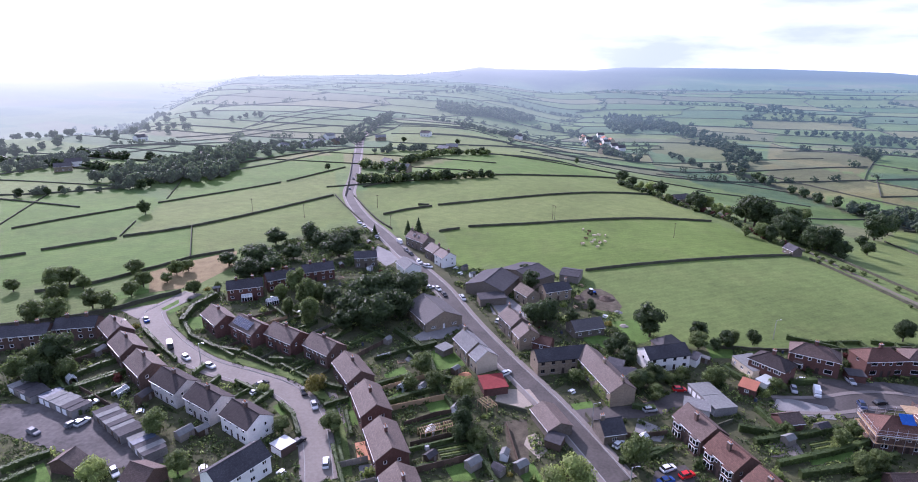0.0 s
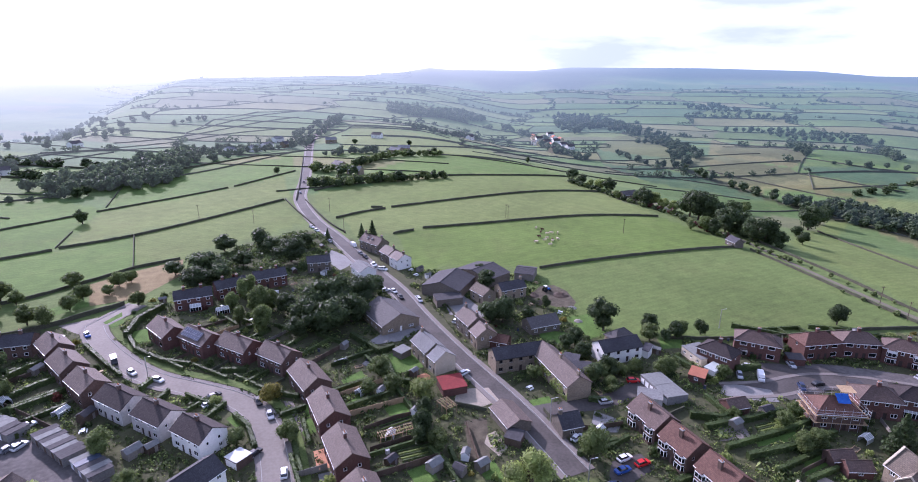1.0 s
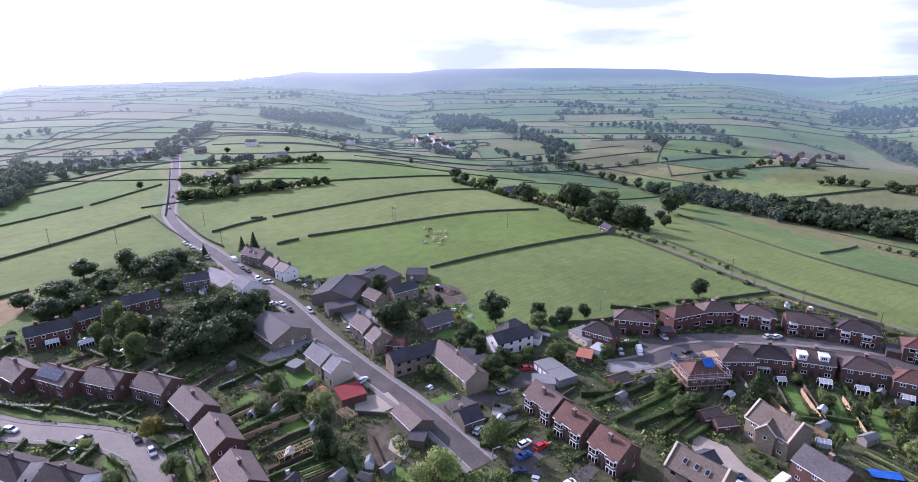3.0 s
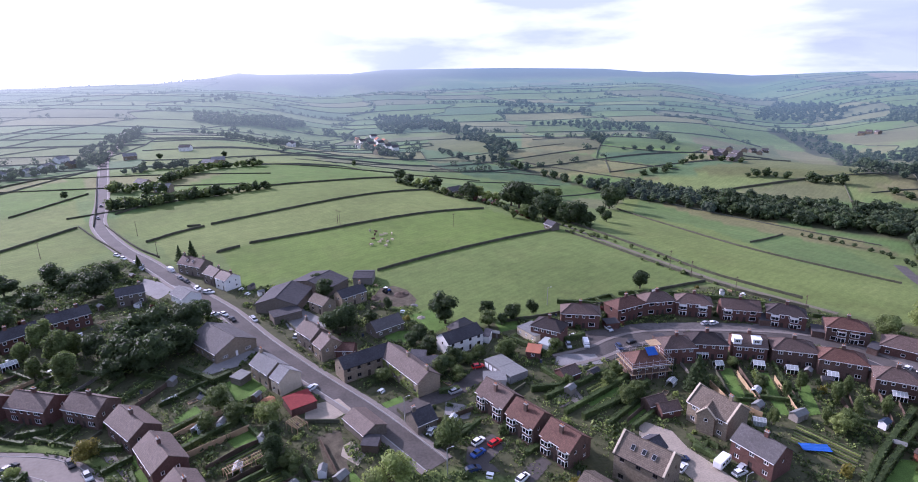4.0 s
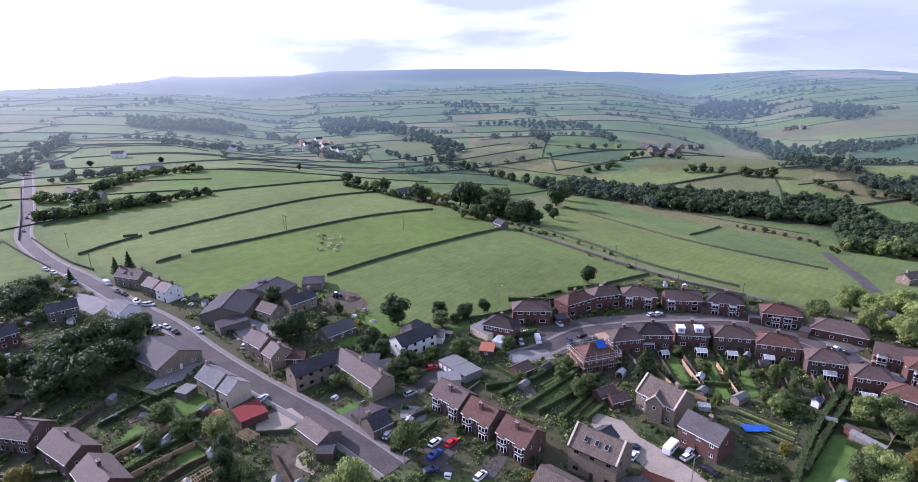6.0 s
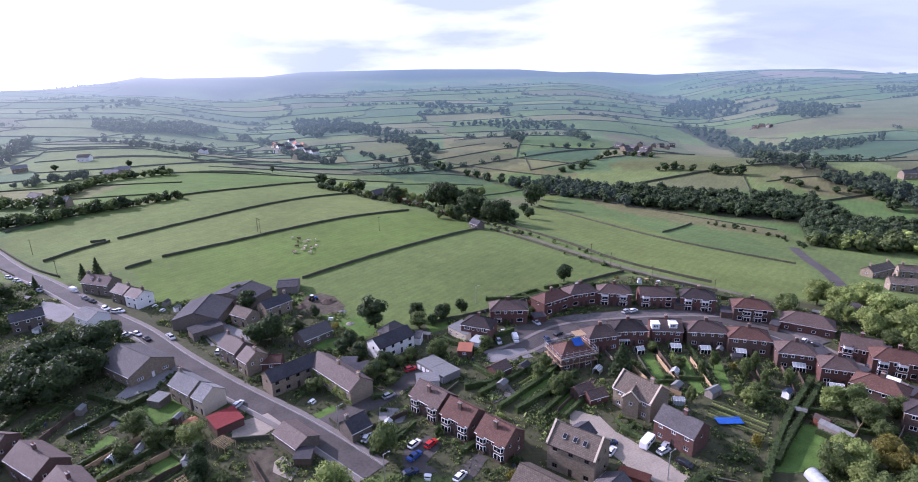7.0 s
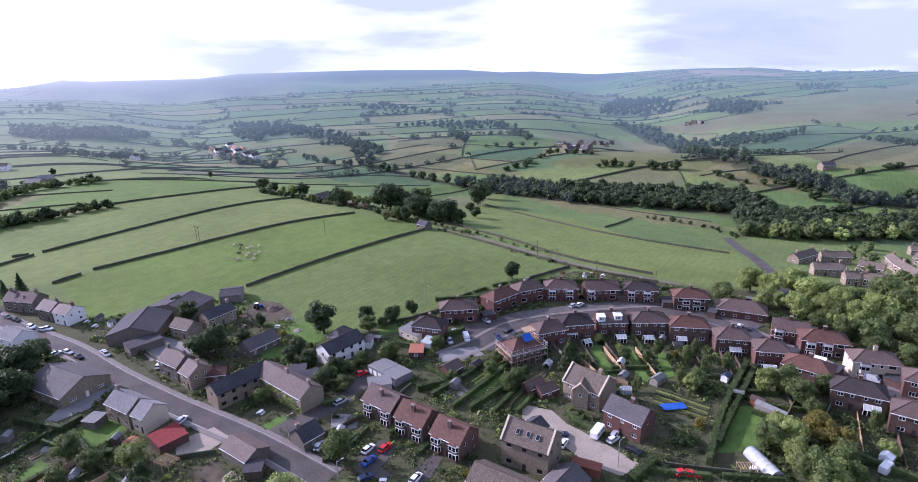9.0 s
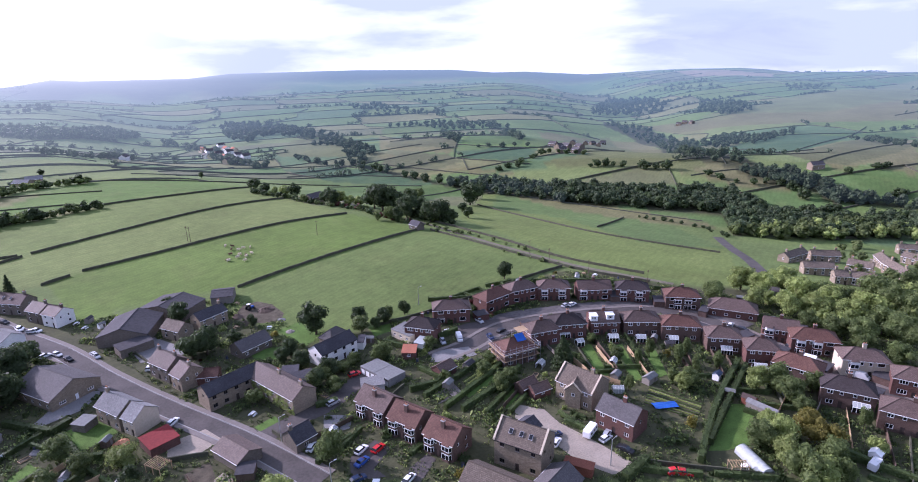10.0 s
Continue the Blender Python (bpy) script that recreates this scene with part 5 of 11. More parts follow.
def crop_rows(a, b, c, d, n, label="low row of leafy vegetables in a dug plot"):
    """Rows of low crops between the sides a-b and d-c of a plot."""
    for i in range(n):
        t = (i + 0.5) / n
        p = Vector(a).lerp(Vector(d), t)
        q = Vector(b).lerp(Vector(c), t)
        hedge([tuple(p), tuple(q)], 0.55, 0.45, LEAF_PALE if i % 2 else LEAF_HEDGE, label, "vegetable_bed", 8, 0.16, 0.3, "vegetable rows")


def laundry(x, y, yaw, n=5):
    """Washing on a line between two posts."""
    w = thing("washing_line", pose(x, y, hz(x, y), 0, 0, yaw), "white washing hung on a garden line", "washing line")
    L = n * 0.9 + 0.6
    for k in (-L / 2, L / 2):
        part("post", box_mesh("post", 0.09, 0.09, 2.0, WOOD_GREY), w, at=pose(k, 0, 0))
    v, f = [], []
    tube(v, f, (-L / 2, 0, 1.9), (L / 2, 0, 1.9), 0.015, 0.015, 4)
    part("line", mesh_of("line", v, f, [UPVC]), w)
    for i in range(n):
        v, f = [], []
        for j in range(5):
            for k in range(2):
                v.append((-0.38 + 0.19 * j, 0.05 * math.sin(j * 1.7 + i) + 0.02 * k, 1.88 - k * (0.8 + 0.25 * (i % 2))))
        f = [(2 * j, 2 * j + 1, 2 * j + 3, 2 * j + 2) for j in range(4)]
        part("sheet", mesh_of("sheet", v, f, [UPVC]), w, at=pose((i - (n - 1) / 2) * 0.9, 0, 0))


def pergola(x, y, yaw, L, D):
    p = thing("pergola", pose(x, y, hz(x, y), 0, 0, yaw), "open timber pergola frame in a garden", "pergola")
    for a in (-L / 2, 0, L / 2):
        for b in (-D / 2, D / 2):
            part("post", box_mesh("post", 0.14, 0.14, 2.2, WOOD_PALE), p, at=pose(a, b, 0))
    for b in (-D / 2, D / 2):
        part("beam", box_mesh("beam", L + 0.4, 0.1, 0.16, WOOD_PALE), p, at=pose(0, b, 2.2))
    n = int(L / 0.6)
    for i in range(n + 1):
        part("rafter", box_mesh("rafter", 0.08, D + 0.5, 0.12, WOOD_PALE), p, at=pose(-L / 2 + L * i / n, 0, 2.36))


def dashes(pts, label):
    """Worn edge lines of a road, under one marking."""
    root = thing("road_marking", pose(0, 0, 0), label, "road marking", kind="structure")
    for s in (1, -1):
        strip("edge_line", pts, s * 3.05, 0.12, 0.104, WHITE_LINE, parent=root)


def undergrowth(name, poly, spacing, seed, mats, label, h0=0.3, h1=1.4, quads=8, keep=0.85):
    """Rank garden growth that nobody could count, on the ground that is left free; lumpy and broken by gaps."""
    rnd = np.random.RandomState(seed)
    xs, ys = [p[0] for p in poly], [p[1] for p in poly]
    n = int((max(xs) - min(xs)) * (max(ys) - min(ys)) / spacing ** 2)
    X, Y = rnd.uniform(min(xs), max(xs), n), rnd.uniform(min(ys), max(ys), n)
    k = inside(X, Y, poly)
    X, Y = X[k], Y[k]
    VV = [[] for _ in mats]
    for x, y in zip(X.tolist(), Y.tolist()):
        a = noise.noise(Vector((x * 0.11, y * 0.11, 3.1))) + 0.5 * noise.noise(Vector((x * 0.4, y * 0.4, 7.7)))
        if a < 0.5 - keep or not free(x, y):
            continue
        s = h0 + (h1 - h0) * min(1.0, max(0.0, a + 0.25)) * rnd.uniform(0.5, 1.3)
        P = sphere_points(quads, rnd)
        P[:, 2] = np.abs(P[:, 2])
        V = leaf_cloud(P * (s * 0.8, s * 0.8, s), P, 0.33 * s, rnd) + (x, y, hz(x, y))
        VV[int(rnd.uniform(0, 1) ** 1.5 * len(mats)) if len(mats) > 1 else 0].append(V)
    for m, L in zip(mats, VV):
        if L:
            V = np.concatenate(L)
            tagged(new(name, mesh_of(name, V.tolist(), np.arange(len(V)).reshape(-1, 4).tolist(), [m])), label, "undergrowth", kind="stuff")


def plot(x, y, yaw, L, D, front, back, seed, mats=None):
    """Boundaries of a pair of gardens: lines from the sides of a house and between its halves, front and back."""
    rnd = random.Random(seed)
    c, s = math.cos(radians(yaw)), math.sin(radians(yaw))

    def P(a, b):
        return (round(x + a * c - b * s, 2), round(y + a * s + b * c, 2))
    for run, sg in ((back, 1), (front, -1)):
        if run < 3:
            continue
        for a in (L / 2 + 1.6, 0.0):
            b0, b1 = sg * (D / 2 + 0.6), sg * (D / 2 + run)
            if not free(*P(a, (b0 + b1) / 2)) or not free(*P(a, b1)):
                continue
            q = rnd.random()
            if q < 0.45:
                hedge([P(a, b0), P(a, b1)], rnd.uniform(0.7, 1.2), rnd.uniform(1.1, 1.9), dens=7)
            elif q < 0.85:
                fence([P(a, b0), P(a, b1)], rnd.choice((1.2, 1.6, 1.8)), rnd.choice((WOOD_DARK, WOOD_GREY, WOOD_DARK, WOOD_PALE)))
            else:
                stone_wall([P(a, b0), P(a, b1)], 1.1, 0.4, "low stone garden wall", "garden_wall", group="garden walls", curve=False)
        b = sg * (D / 2 + run)
        if free(*P(0, b)):
            hedge([P(-L / 2 - 1.2, b), P(L / 2 + 1.2, b)], 1.0, rnd.uniform(1.2, 1.9), dens=7)


def garden_shrubs(poly, n, seed):
    """Single shrubs on free garden ground."""
    rnd = random.Random(seed)
    xs, ys = [p[0] for p in poly], [p[1] for p in poly]
    made = 0
    for _ in range(n * 8):
        x, y = rnd.uniform(min(xs), max(xs)), rnd.uniform(min(ys), max(ys))
        if not free(x, y) or not inside(np.array([x]), np.array([y]), poly)[0]:
            continue
        r = rnd.uniform(0.7, 2.0)
        k = rnd.random()
        mat, lab = (LEAF_HEDGE, "rounded green garden shrub") if k < 0.5 else (LEAF_DARK, "dark evergreen shrub in a garden") if k < 0.72 else (LEAF_PALE, "light green shrub in a garden") if k < 0.92 else (LEAF_RED, "copper-leaved shrub in a garden") if k < 0.96 else (LEAF_GOLD, "golden-leaved shrub in a garden")
        shrub(x, y, r, r * rnd.uniform(0.9, 1.7), mat, lab)
        made += 1
        if made >= n:
            break


def garden_sheds(poly, n, seed):
    """Small sheds and glasshouses in back gardens."""
    rnd = random.Random(seed)
    xs, ys = [p[0] for p in poly], [p[1] for p in poly]
    made = 0
    for _ in range(n * 12):
        x, y = rnd.uniform(min(xs), max(xs)), rnd.uniform(min(ys), max(ys))
        if not inside(np.array([x]), np.array([y]), poly)[0] or not all(free(x + a, y + b) for a in (-2, 0, 2) for b in (-2, 0, 2)):
            continue
        k, yaw = rnd.random(), rnd.choice((-40, -62, 25, 50))
        if k < 0.25:
            greenhouse(x, y, yaw, 3.2, 2.2)
        elif k < 0.6:
            shed(x, y, yaw, 2.6, 1.9, 1.9, WOOD_DARK, SHEET_PALE, "small timber garden shed with pale felt roof")
        elif k < 0.8:
            shed(x, y, yaw, 2.8, 2.2, 2.0, WOOD_GREY, SHEET_GREY, "weathered garden shed with grey roof")
        else:
            shed(x, y, yaw, 2.4, 1.8, 1.9, UPVC, SHEET_PALE, "small white garden store with pale roof")
        take_box(x, y, yaw, 3, 2.4, 0.4)
        made += 1
        if made >= n:
            break


def garden_furniture(poly, n, seed):
    """Tables, lidded bins, raised beds and water butts that stand about in back gardens."""
    rnd = random.Random(seed)
    xs, ys = [p[0] for p in poly], [p[1] for p in poly]
    made = 0
    for _ in range(n * 14):
        x, y = rnd.uniform(min(xs), max(xs)), rnd.uniform(min(ys), max(ys))
        if not inside(np.array([x]), np.array([y]), poly)[0] or not all(free(x + a, y + b) for a in (-1, 0, 1) for b in (-1, 0, 1)):
            continue
        m = pose(x, y, hz(x, y), 0, 0, rnd.choice((-40, -62, 25, 50)) + rnd.uniform(-8, 8))
        k = rnd.random()
        if k < 0.3:
            mat = rnd.choice((UPVC, UPVC, WOOD_PALE))
            t = thing("garden_table", m, "white garden table standing on grass" if mat == UPVC else "pale wooden garden table standing on grass", "table", "garden furniture")
            part("tabletop", box_mesh("tabletop", 1.7, 1.0, 0.06, mat), t, at=pose(0, 0, 0.68))
            for a in (-0.7, 0.7):
                for b in (-0.38, 0.38):
                    part("leg", box_mesh("leg", 0.07, 0.07, 0.7, mat), t, at=pose(a, b, -0.02))
            for b in (-0.85, 0.85):
                part("bench_seat", box_mesh("bench_seat", 1.6, 0.3, 0.42, mat, 0.04), t, at=pose(0, b, 0))
        elif k < 0.6:
            t = thing("raised_bed", m, "low timber raised bed filled with dark soil", "planter", "garden beds")
            for b in (-0.75, 0.75):
                part("side_board", box_mesh("side_board", 2.6, 0.08, 0.36, WOOD_PALE), t, at=pose(0, b, -0.05))
            for a in (-1.26, 1.26):
                part("end_board", box_mesh("end_board", 0.08, 1.42, 0.36, WOOD_PALE), t, at=pose(a, 0, -0.05))
            part("soil", box_mesh("soil", 2.42, 1.4, 0.24, SOIL), t, at=pose(0, 0, -0.05))
        elif k < 0.85:
            t = thing("wheelie_bin", m, "dark lidded bin standing in a garden", "bin", "garden bins")
            part("body", box_mesh("body", 0.58, 0.7, 0.98, SHEET_BLUE, 0.05), t, at=pose(0, 0, 0.04))
            part("lid", box_mesh("lid", 0.64, 0.78, 0.1, FELT_DARK, 0.05), t, at=pose(0, 0, 1.02))
        else:
            t = thing("water_butt", m, "pale plastic garden tank on a low stand", "tank", "garden tanks")
            part("stand", box_mesh("stand", 1.1, 1.1, 0.2, KERB), t, at=pose(0, 0, -0.05))
            part("tank", box_mesh("tank", 1.0, 1.0, 1.0, SHEET_WHITE, 0.03), t, at=pose(0, 0, 0.15))
        take_box(x, y, 0, 2, 2, 0.3)
        made += 1
        if made >= n:
            break


def solar_array(x, y, z, yaw, tilt, cols, rows, label):
    """Panels in rows on a roof slope that faces local -y."""
    a = thing("solar_array", pose(x, y, z, tilt, 0, yaw), label, "solar panels")
    me = box_mesh("solar_panel", 0.98, 1.55, 0.05, SOLAR)
    fr = box_mesh("panel_frame", 1.04, 1.61, 0.03, SCAFFOLD)
    for i in range(cols):
        for j in range(rows):
            f = part("panel_frame", fr, a, at=pose((i - (cols - 1) / 2) * 1.08, (j - (rows - 1) / 2) * 1.66, 0.05))
            part("solar_panel", me, f, at=pose(0, 0, 0.012))


def rooflight(x, y, z, yaw, tilt):
    a = thing("rooflight", pose(x, y, z, tilt, 0, yaw), "tilted glass rooflight set in a slate roof", "rooflight")
    part("frame", box_mesh("rooflight_frame", 1.0, 1.4, 0.1, LEAD), a, at=pose(0, 0, 0.05))
    part("pane", box_mesh("rooflight_pane", 0.8, 1.2, 0.02, GLASS), a, at=pose(0, 0, 0.152))


def scaffold(x, y, yaw, L, D, h):
    """Tube scaffolding with board decks round a house."""
    s = thing("scaffolding", pose(x, y, hz(x, y), 0, 0, yaw), "steel tube scaffolding with timber decks round a house", "scaffolding")
    X, Y = L / 2 + 0.9, D / 2 + 0.9
    ring = [(-X, -Y), (X, -Y), (X, Y), (-X, Y)]
    for (ax, ay), (bx, by) in zip(ring, ring[1:] + ring[:1]):
        n = max(2, int(math.hypot(bx - ax, by - ay) / 2.2))
        for i in range(n):
            t = i / n
            v, f = [], []
            tube(v, f, (0, 0, 0), (0, 0, h), 0.05, 0.05, 5)
            part("standard", mesh_of("standard", v, f, [SCAFFOLD]), s, at=pose(ax + (bx - ax) * t, ay + (by - ay) * t, 0))
        for z in (2.2, 4.3, 5.3, 6.2):
            v, f = [], []
            tube(v, f, (ax, ay, z), (bx, by, z), 0.045, 0.045, 5)
            part("ledger", mesh_of("ledger", v, f, [SCAFFOLD]), s)
        L2, ang = math.hypot(bx - ax, by - ay), math.degrees(math.atan2(by - ay, bx - ax))
        for z in (2.25, 4.35):
            part("deck", box_mesh("deck", round(L2 - 0.3, 2), 0.7, 0.06, WOOD_PALE), s, at=pose((ax + bx) / 2 * 0.95, (ay + by) / 2 * 0.95, z, 0, 0, ang))


def polytunnel(x, y, yaw, L, R):
    s = thing("polytunnel", pose(x, y, hz(x, y), 0, 0, yaw), "white polythene garden tunnel with hoops", "polytunnel")
    v, f = [], []
    n, m = 12, 14
    for i in range(m + 1):
        for j in range(n + 1):
            a = math.pi * j / n
            rr = R * (1.0 if i % 2 == 0 else 0.975)
            v.append((-L / 2 + L * i / m, rr * math.cos(a), rr * 1.15 * math.sin(a)))
    for i in range(m):
        for j in range(n):
            k = i * (n + 1) + j
            f.append((k, k + 1, k + n + 2, k + n + 1))
    f.append(tuple(range(n + 1)))
    f.append(tuple(m * (n + 1) + j for j in reversed(range(n + 1))))
    part("cover", mesh_of("cover", v, f, [POLY], smooth=False), s)
    for i in range(0, m + 1, 2):
        v, f = [], []
        for j in range(n):
            a, b = math.pi * j / n, math.pi * (j + 1) / n
            tube(v, f, (0, (R + 0.02) * math.cos(a), (R + 0.02) * 1.15 * math.sin(a)), (0, (R + 0.02) * math.cos(b), (R + 0.02) * 1.15 * math.sin(b)), 0.03, 0.03, 4)
        part("hoop", mesh_of("hoop", v, f, [SCAFFOLD]), s, at=pose(-L / 2 + L * i / m, 0, 0))


def sheet_cover(x, y, z, yaw, tilt, L, D, mat, name, label, category):
    """A creased sheet laid over something."""
    v, f = [], []
    n, m = 8, 6
    rnd = random.Random(int(x * 10))
    for i in range(n + 1):
        for j in range(m + 1):
            v.append((-L / 2 + L * i / n + rnd.uniform(-0.06, 0.06), -D / 2 + D * j / m + rnd.uniform(-0.06, 0.06), rnd.uniform(0.0, 0.14)))
    for i in range(n):
        for j in range(m):
            k = i * (m + 1) + j
            f.append((k, k + m + 1, k + m + 2, k + 1))
    ob = new(name, mesh_of(name, v, f, [mat]))
    ob.matrix_basis = pose(x, y, z, tilt, 0, yaw)
    return tagged(ob, label, category)


def heap(x, y, r, h, mat, label, name="heap"):
    """A rough heap of earth, timber or rubble."""
    rnd = random.Random(int(x * 3 + y))
    v, f = [(0, 0, h)], []
    for k in range(1, 5):
        for i in range(12):
            a = 2 * math.pi * i / 12
            q = r * k / 4 * rnd.uniform(0.85, 1.15)
            v.append((q * math.cos(a), q * math.sin(a), h * (1 - k / 4) ** 0.8 * rnd.uniform(0.7, 1.2) - (0.2 if k == 4 else 0)))
    for i in range(12):
        f.append((0, 1 + i, 1 + (i + 1) % 12))
        for k in range(3):
            a, b = 1 + k * 12, 13 + k * 12
            f.append((a + i, b + i, b + (i + 1) % 12, a + (i + 1) % 12))
    ob = new(name, mesh_of(name, v, f, [mat]))
    ob.matrix_basis = pose(x, y, hz(x, y))
    return tagged(ob, label, "heap")


def tractor(x, y, yaw):
    t = thing("tractor", pose(x, y, hz(x, y), 0, 0, yaw), "blue farm tractor parked on bare earth", "tractor")
    v, f = loft([(0.2, 0.4, 0.7, 1.5, 0.36), (1.7, 0.38, 0.7, 1.4, 0.32), (1.9, 0.34, 0.8, 1.25, 0.28)])
    part("bonnet", mesh_of("bonnet", v, f, [TARP]), t)
    part("cab", box_mesh("cab", 1.3, 1.4, 1.6, CAR_GLASS, 0.12), t, at=pose(-0.5, 0, 1.0))
    part("cab_roof", box_mesh("cab_roof", 1.3, 1.4, 0.14, UPVC), t, at=pose(-0.5, 0, 2.6))
    for a, r in ((-0.8, 0.85), (1.4, 0.5)):
        for b in (-0.85, 0.85):
            v, f = [], []
            tube(v, f, (0, -0.2, 0), (0, 0.2, 0), r, r, 14)
            part("wheel", mesh_of("wheel", v, f, [RUBBER]), t, at=pose(a, b, r))


def ivy(x, y, yaw, L, D, h, label):
    """Ivy on the front wall of a house, thick in some places and thin in others."""
    rnd = np.random.RandomState(8)
    P, k = [], 0
    while len(P) < 1500 and k < 20000:
        k += 1
        u, z = rnd.uniform(-L / 2, L / 2), rnd.uniform(0, h)
        if noise.noise(Vector((u * 0.35, z * 0.4, 2.0))) + 0.15 > rnd.uniform(-0.2, 0.5) * z / h:
            P.append((u, -D / 2 - 0.12 - rnd.uniform(0, 0.2), z))
    P = np.array(P)
    V = leaf_cloud(P, np.tile((0.0, -1.0, 0.3), (len(P), 1)), 0.2, rnd)
    ob = new("ivy", mesh_of("ivy", V.tolist(), np.arange(len(V)).reshape(-1, 4).tolist(), [LEAF_PALE]))
    ob.matrix_basis = pose(x, y, hz(x, y), 0, 0, yaw)
    return tagged(ob, label, "ivy")


# ================= the land =================
field((0.062, 0.066, 0.036), (-114.7, 109.3), (-179.8, 188.2), (-133.5, 204.3), (-94.5, 222.7), (-64.8, 268.1), (-57.6, 332.6), (-19.2, 288), (5.1, 245.4), (47.4, 239.1), (61.5, 178.6), (109.5, 184), (161.1, 177.3), (110.3, 111.6))
field((0.062, 0.066, 0.036), (26.9, 120.4), (64.8, 196.3), (80, 177.6), (119, 172.7), (192, 178), (215.8, 139.3), (237.1, 104.9), (246.4, 52.4), (147.6, 25.6))
field((0.094, 0.132, 0.04), (5.1, 245.4), (60.7, 252.2), (183.5, 286.9), (205.3, 233.7), (164.6, 181.8), (61.5, 178.6), (47.4, 239.1))
field((0.094, 0.132, 0.04), (59.7, 254.3), (185.5, 282.4), (195.4, 181.2), (154, 177.3), (108.6, 174), (89.1, 176.4), (68.3, 193.4), (65.2, 216.7))
field((0.094, 0.142, 0.032), (-9, 315.4), (6.4, 324.4), (79.6, 341), (165.3, 356.8), (183.5, 286.9), (60.7, 252.2), (28.3, 261.8), (-1.7, 252.9), (-3.5, 278.8))
field((0.124, 0.16, 0.05), (-44, 353.6), (-16.7, 374.6), (97.6, 425.4), (152.6, 441.7), (165.3, 356.8), (79.6, 341), (6.4, 324.4), (-30.5, 309))
field((0.112, 0.15, 0.044), (-66.7, 384.4), (-71.2, 431.2), (39.7, 491.4), (152.8, 526.8), (152.6, 441.7), (97.6, 425.4), (-16.7, 374.6), (-45.9, 353.6))
field((0.088, 0.145, 0.034), (-33.7, 519.6), (30, 615.5), (113.2, 616.5), (152.8, 526.8), (39.7, 491.4), (-26.2, 479.2))
field((0.124, 0.16, 0.05), (-79.3, 655.7), (-81.4, 861.8), (86.3, 716.9), (113.2, 616.5), (30, 615.5))
field((0.112, 0.15, 0.044), (224.5, 307.8), (337.1, 413.7), (356.7, 333.4), (362.5, 238.4), (308, 159.2), (238.5, 113.3), (217.3, 140.3), (208.5, 177.7), (216, 248.6))
field((0.085, 0.132, 0.044), (337.3, 396.6), (356.7, 333.4), (376.8, 248.1), (308, 159.2), (274.8, 191.1), (305.6, 285.2), (286.6, 344.4))
field((0.128, 0.128, 0.06), (341, 409.6), (371.5, 319.9), (391.8, 223), (377.9, 201.3), (354.4, 247.9), (335.1, 312.9))
field((0.088, 0.145, 0.034), (-192, 220.7), (-225.4, 264.3), (-184.8, 294), (-156.6, 319.6), (-131.3, 266.6), (-145.8, 249.7))
field((0.112, 0.15, 0.044), (-131.3, 266.6), (-156.6, 319.6), (-136.8, 355.1), (-89.8, 401.2), (-64.8, 343.1), (-77.4, 325.6), (-106.1, 296), (-114.5, 276))
field((0.088, 0.145, 0.034), (-225.4, 264.3), (-263.5, 314), (-213.1, 370.9), (-201.6, 379.5), (-186, 296))
field((0.124, 0.16, 0.05), (-201.6, 379.5), (-158.9, 417.3), (-110.5, 500), (-87.4, 410.7), (-136.8, 355.1), (-183, 299.3))
field((0.088, 0.145, 0.034), (-263.5, 314), (-317.8, 384.6), (-253.2, 413.6), (-193.7, 379.8))
field((0.092, 0.148, 0.038), (-201.6, 379.5), (-222.3, 450.1), (-191.7, 509.3), (-120.3, 606), (-102.8, 500.5), (-158.9, 417.3))
field((0.085, 0.132, 0.044), (211.1, 618.1), (323.3, 528.8), (326.1, 436.3), (233.4, 392.9), (223.6, 521.3))
field((0.128, 0.128, 0.06), (357.6, 670.5), (381.7, 520.9), (396.7, 420.3), (360.8, 492.8), (334.8, 600.1))
field((0.128, 0.128, 0.06), (505.4, 921.2), (477.5, 650.2), (407.4, 567.5), (371.8, 680))
field((0.085, 0.132, 0.044), (435, 599.1), (499.9, 509.4), (429.8, 451.1), (397.3, 541.9))
field((0.088, 0.145, 0.034), (658.1, 858.3), (598.6, 598.2), (499.9, 509.4), (452.5, 603.4))
field((0.128, 0.128, 0.06), (793.2, 809.1), (960.3, 686.1), (502.2, 273.6), (523.2, 197.1), (495.4, 222), (487.2, 293.8), (509.3, 478.9))
field((0.085, 0.132, 0.044), (880.6, 467.4), (1017.5, 432.5), (988.8, 352), (735.1, 322.5))
field((0.128, 0.128, 0.06), (658.6, 294.7), (1028, 334.2), (1129.1, 297.5), (672.1, 173.1), (575.5, 204.9))
field((0.085, 0.132, 0.044), (561.8, 194.7), (613.7, 156.3), (552.4, 137.4), (542.4, 161.1))
field((0.128, 0.128, 0.06), (1229.1, 673.5), (1859.3, 511.3), (1284.8, 344.1), (1111.5, 537.3))
# valley and east fields, most with cloud shade put into darker colours
field((0.052, 0.094, 0.046), (235.2, 684.7), (283.9, 656.2), (311.2, 586.5), (325.7, 465.4), (293.4, 492.2), (248.9, 563.5), (242.4, 628.9))
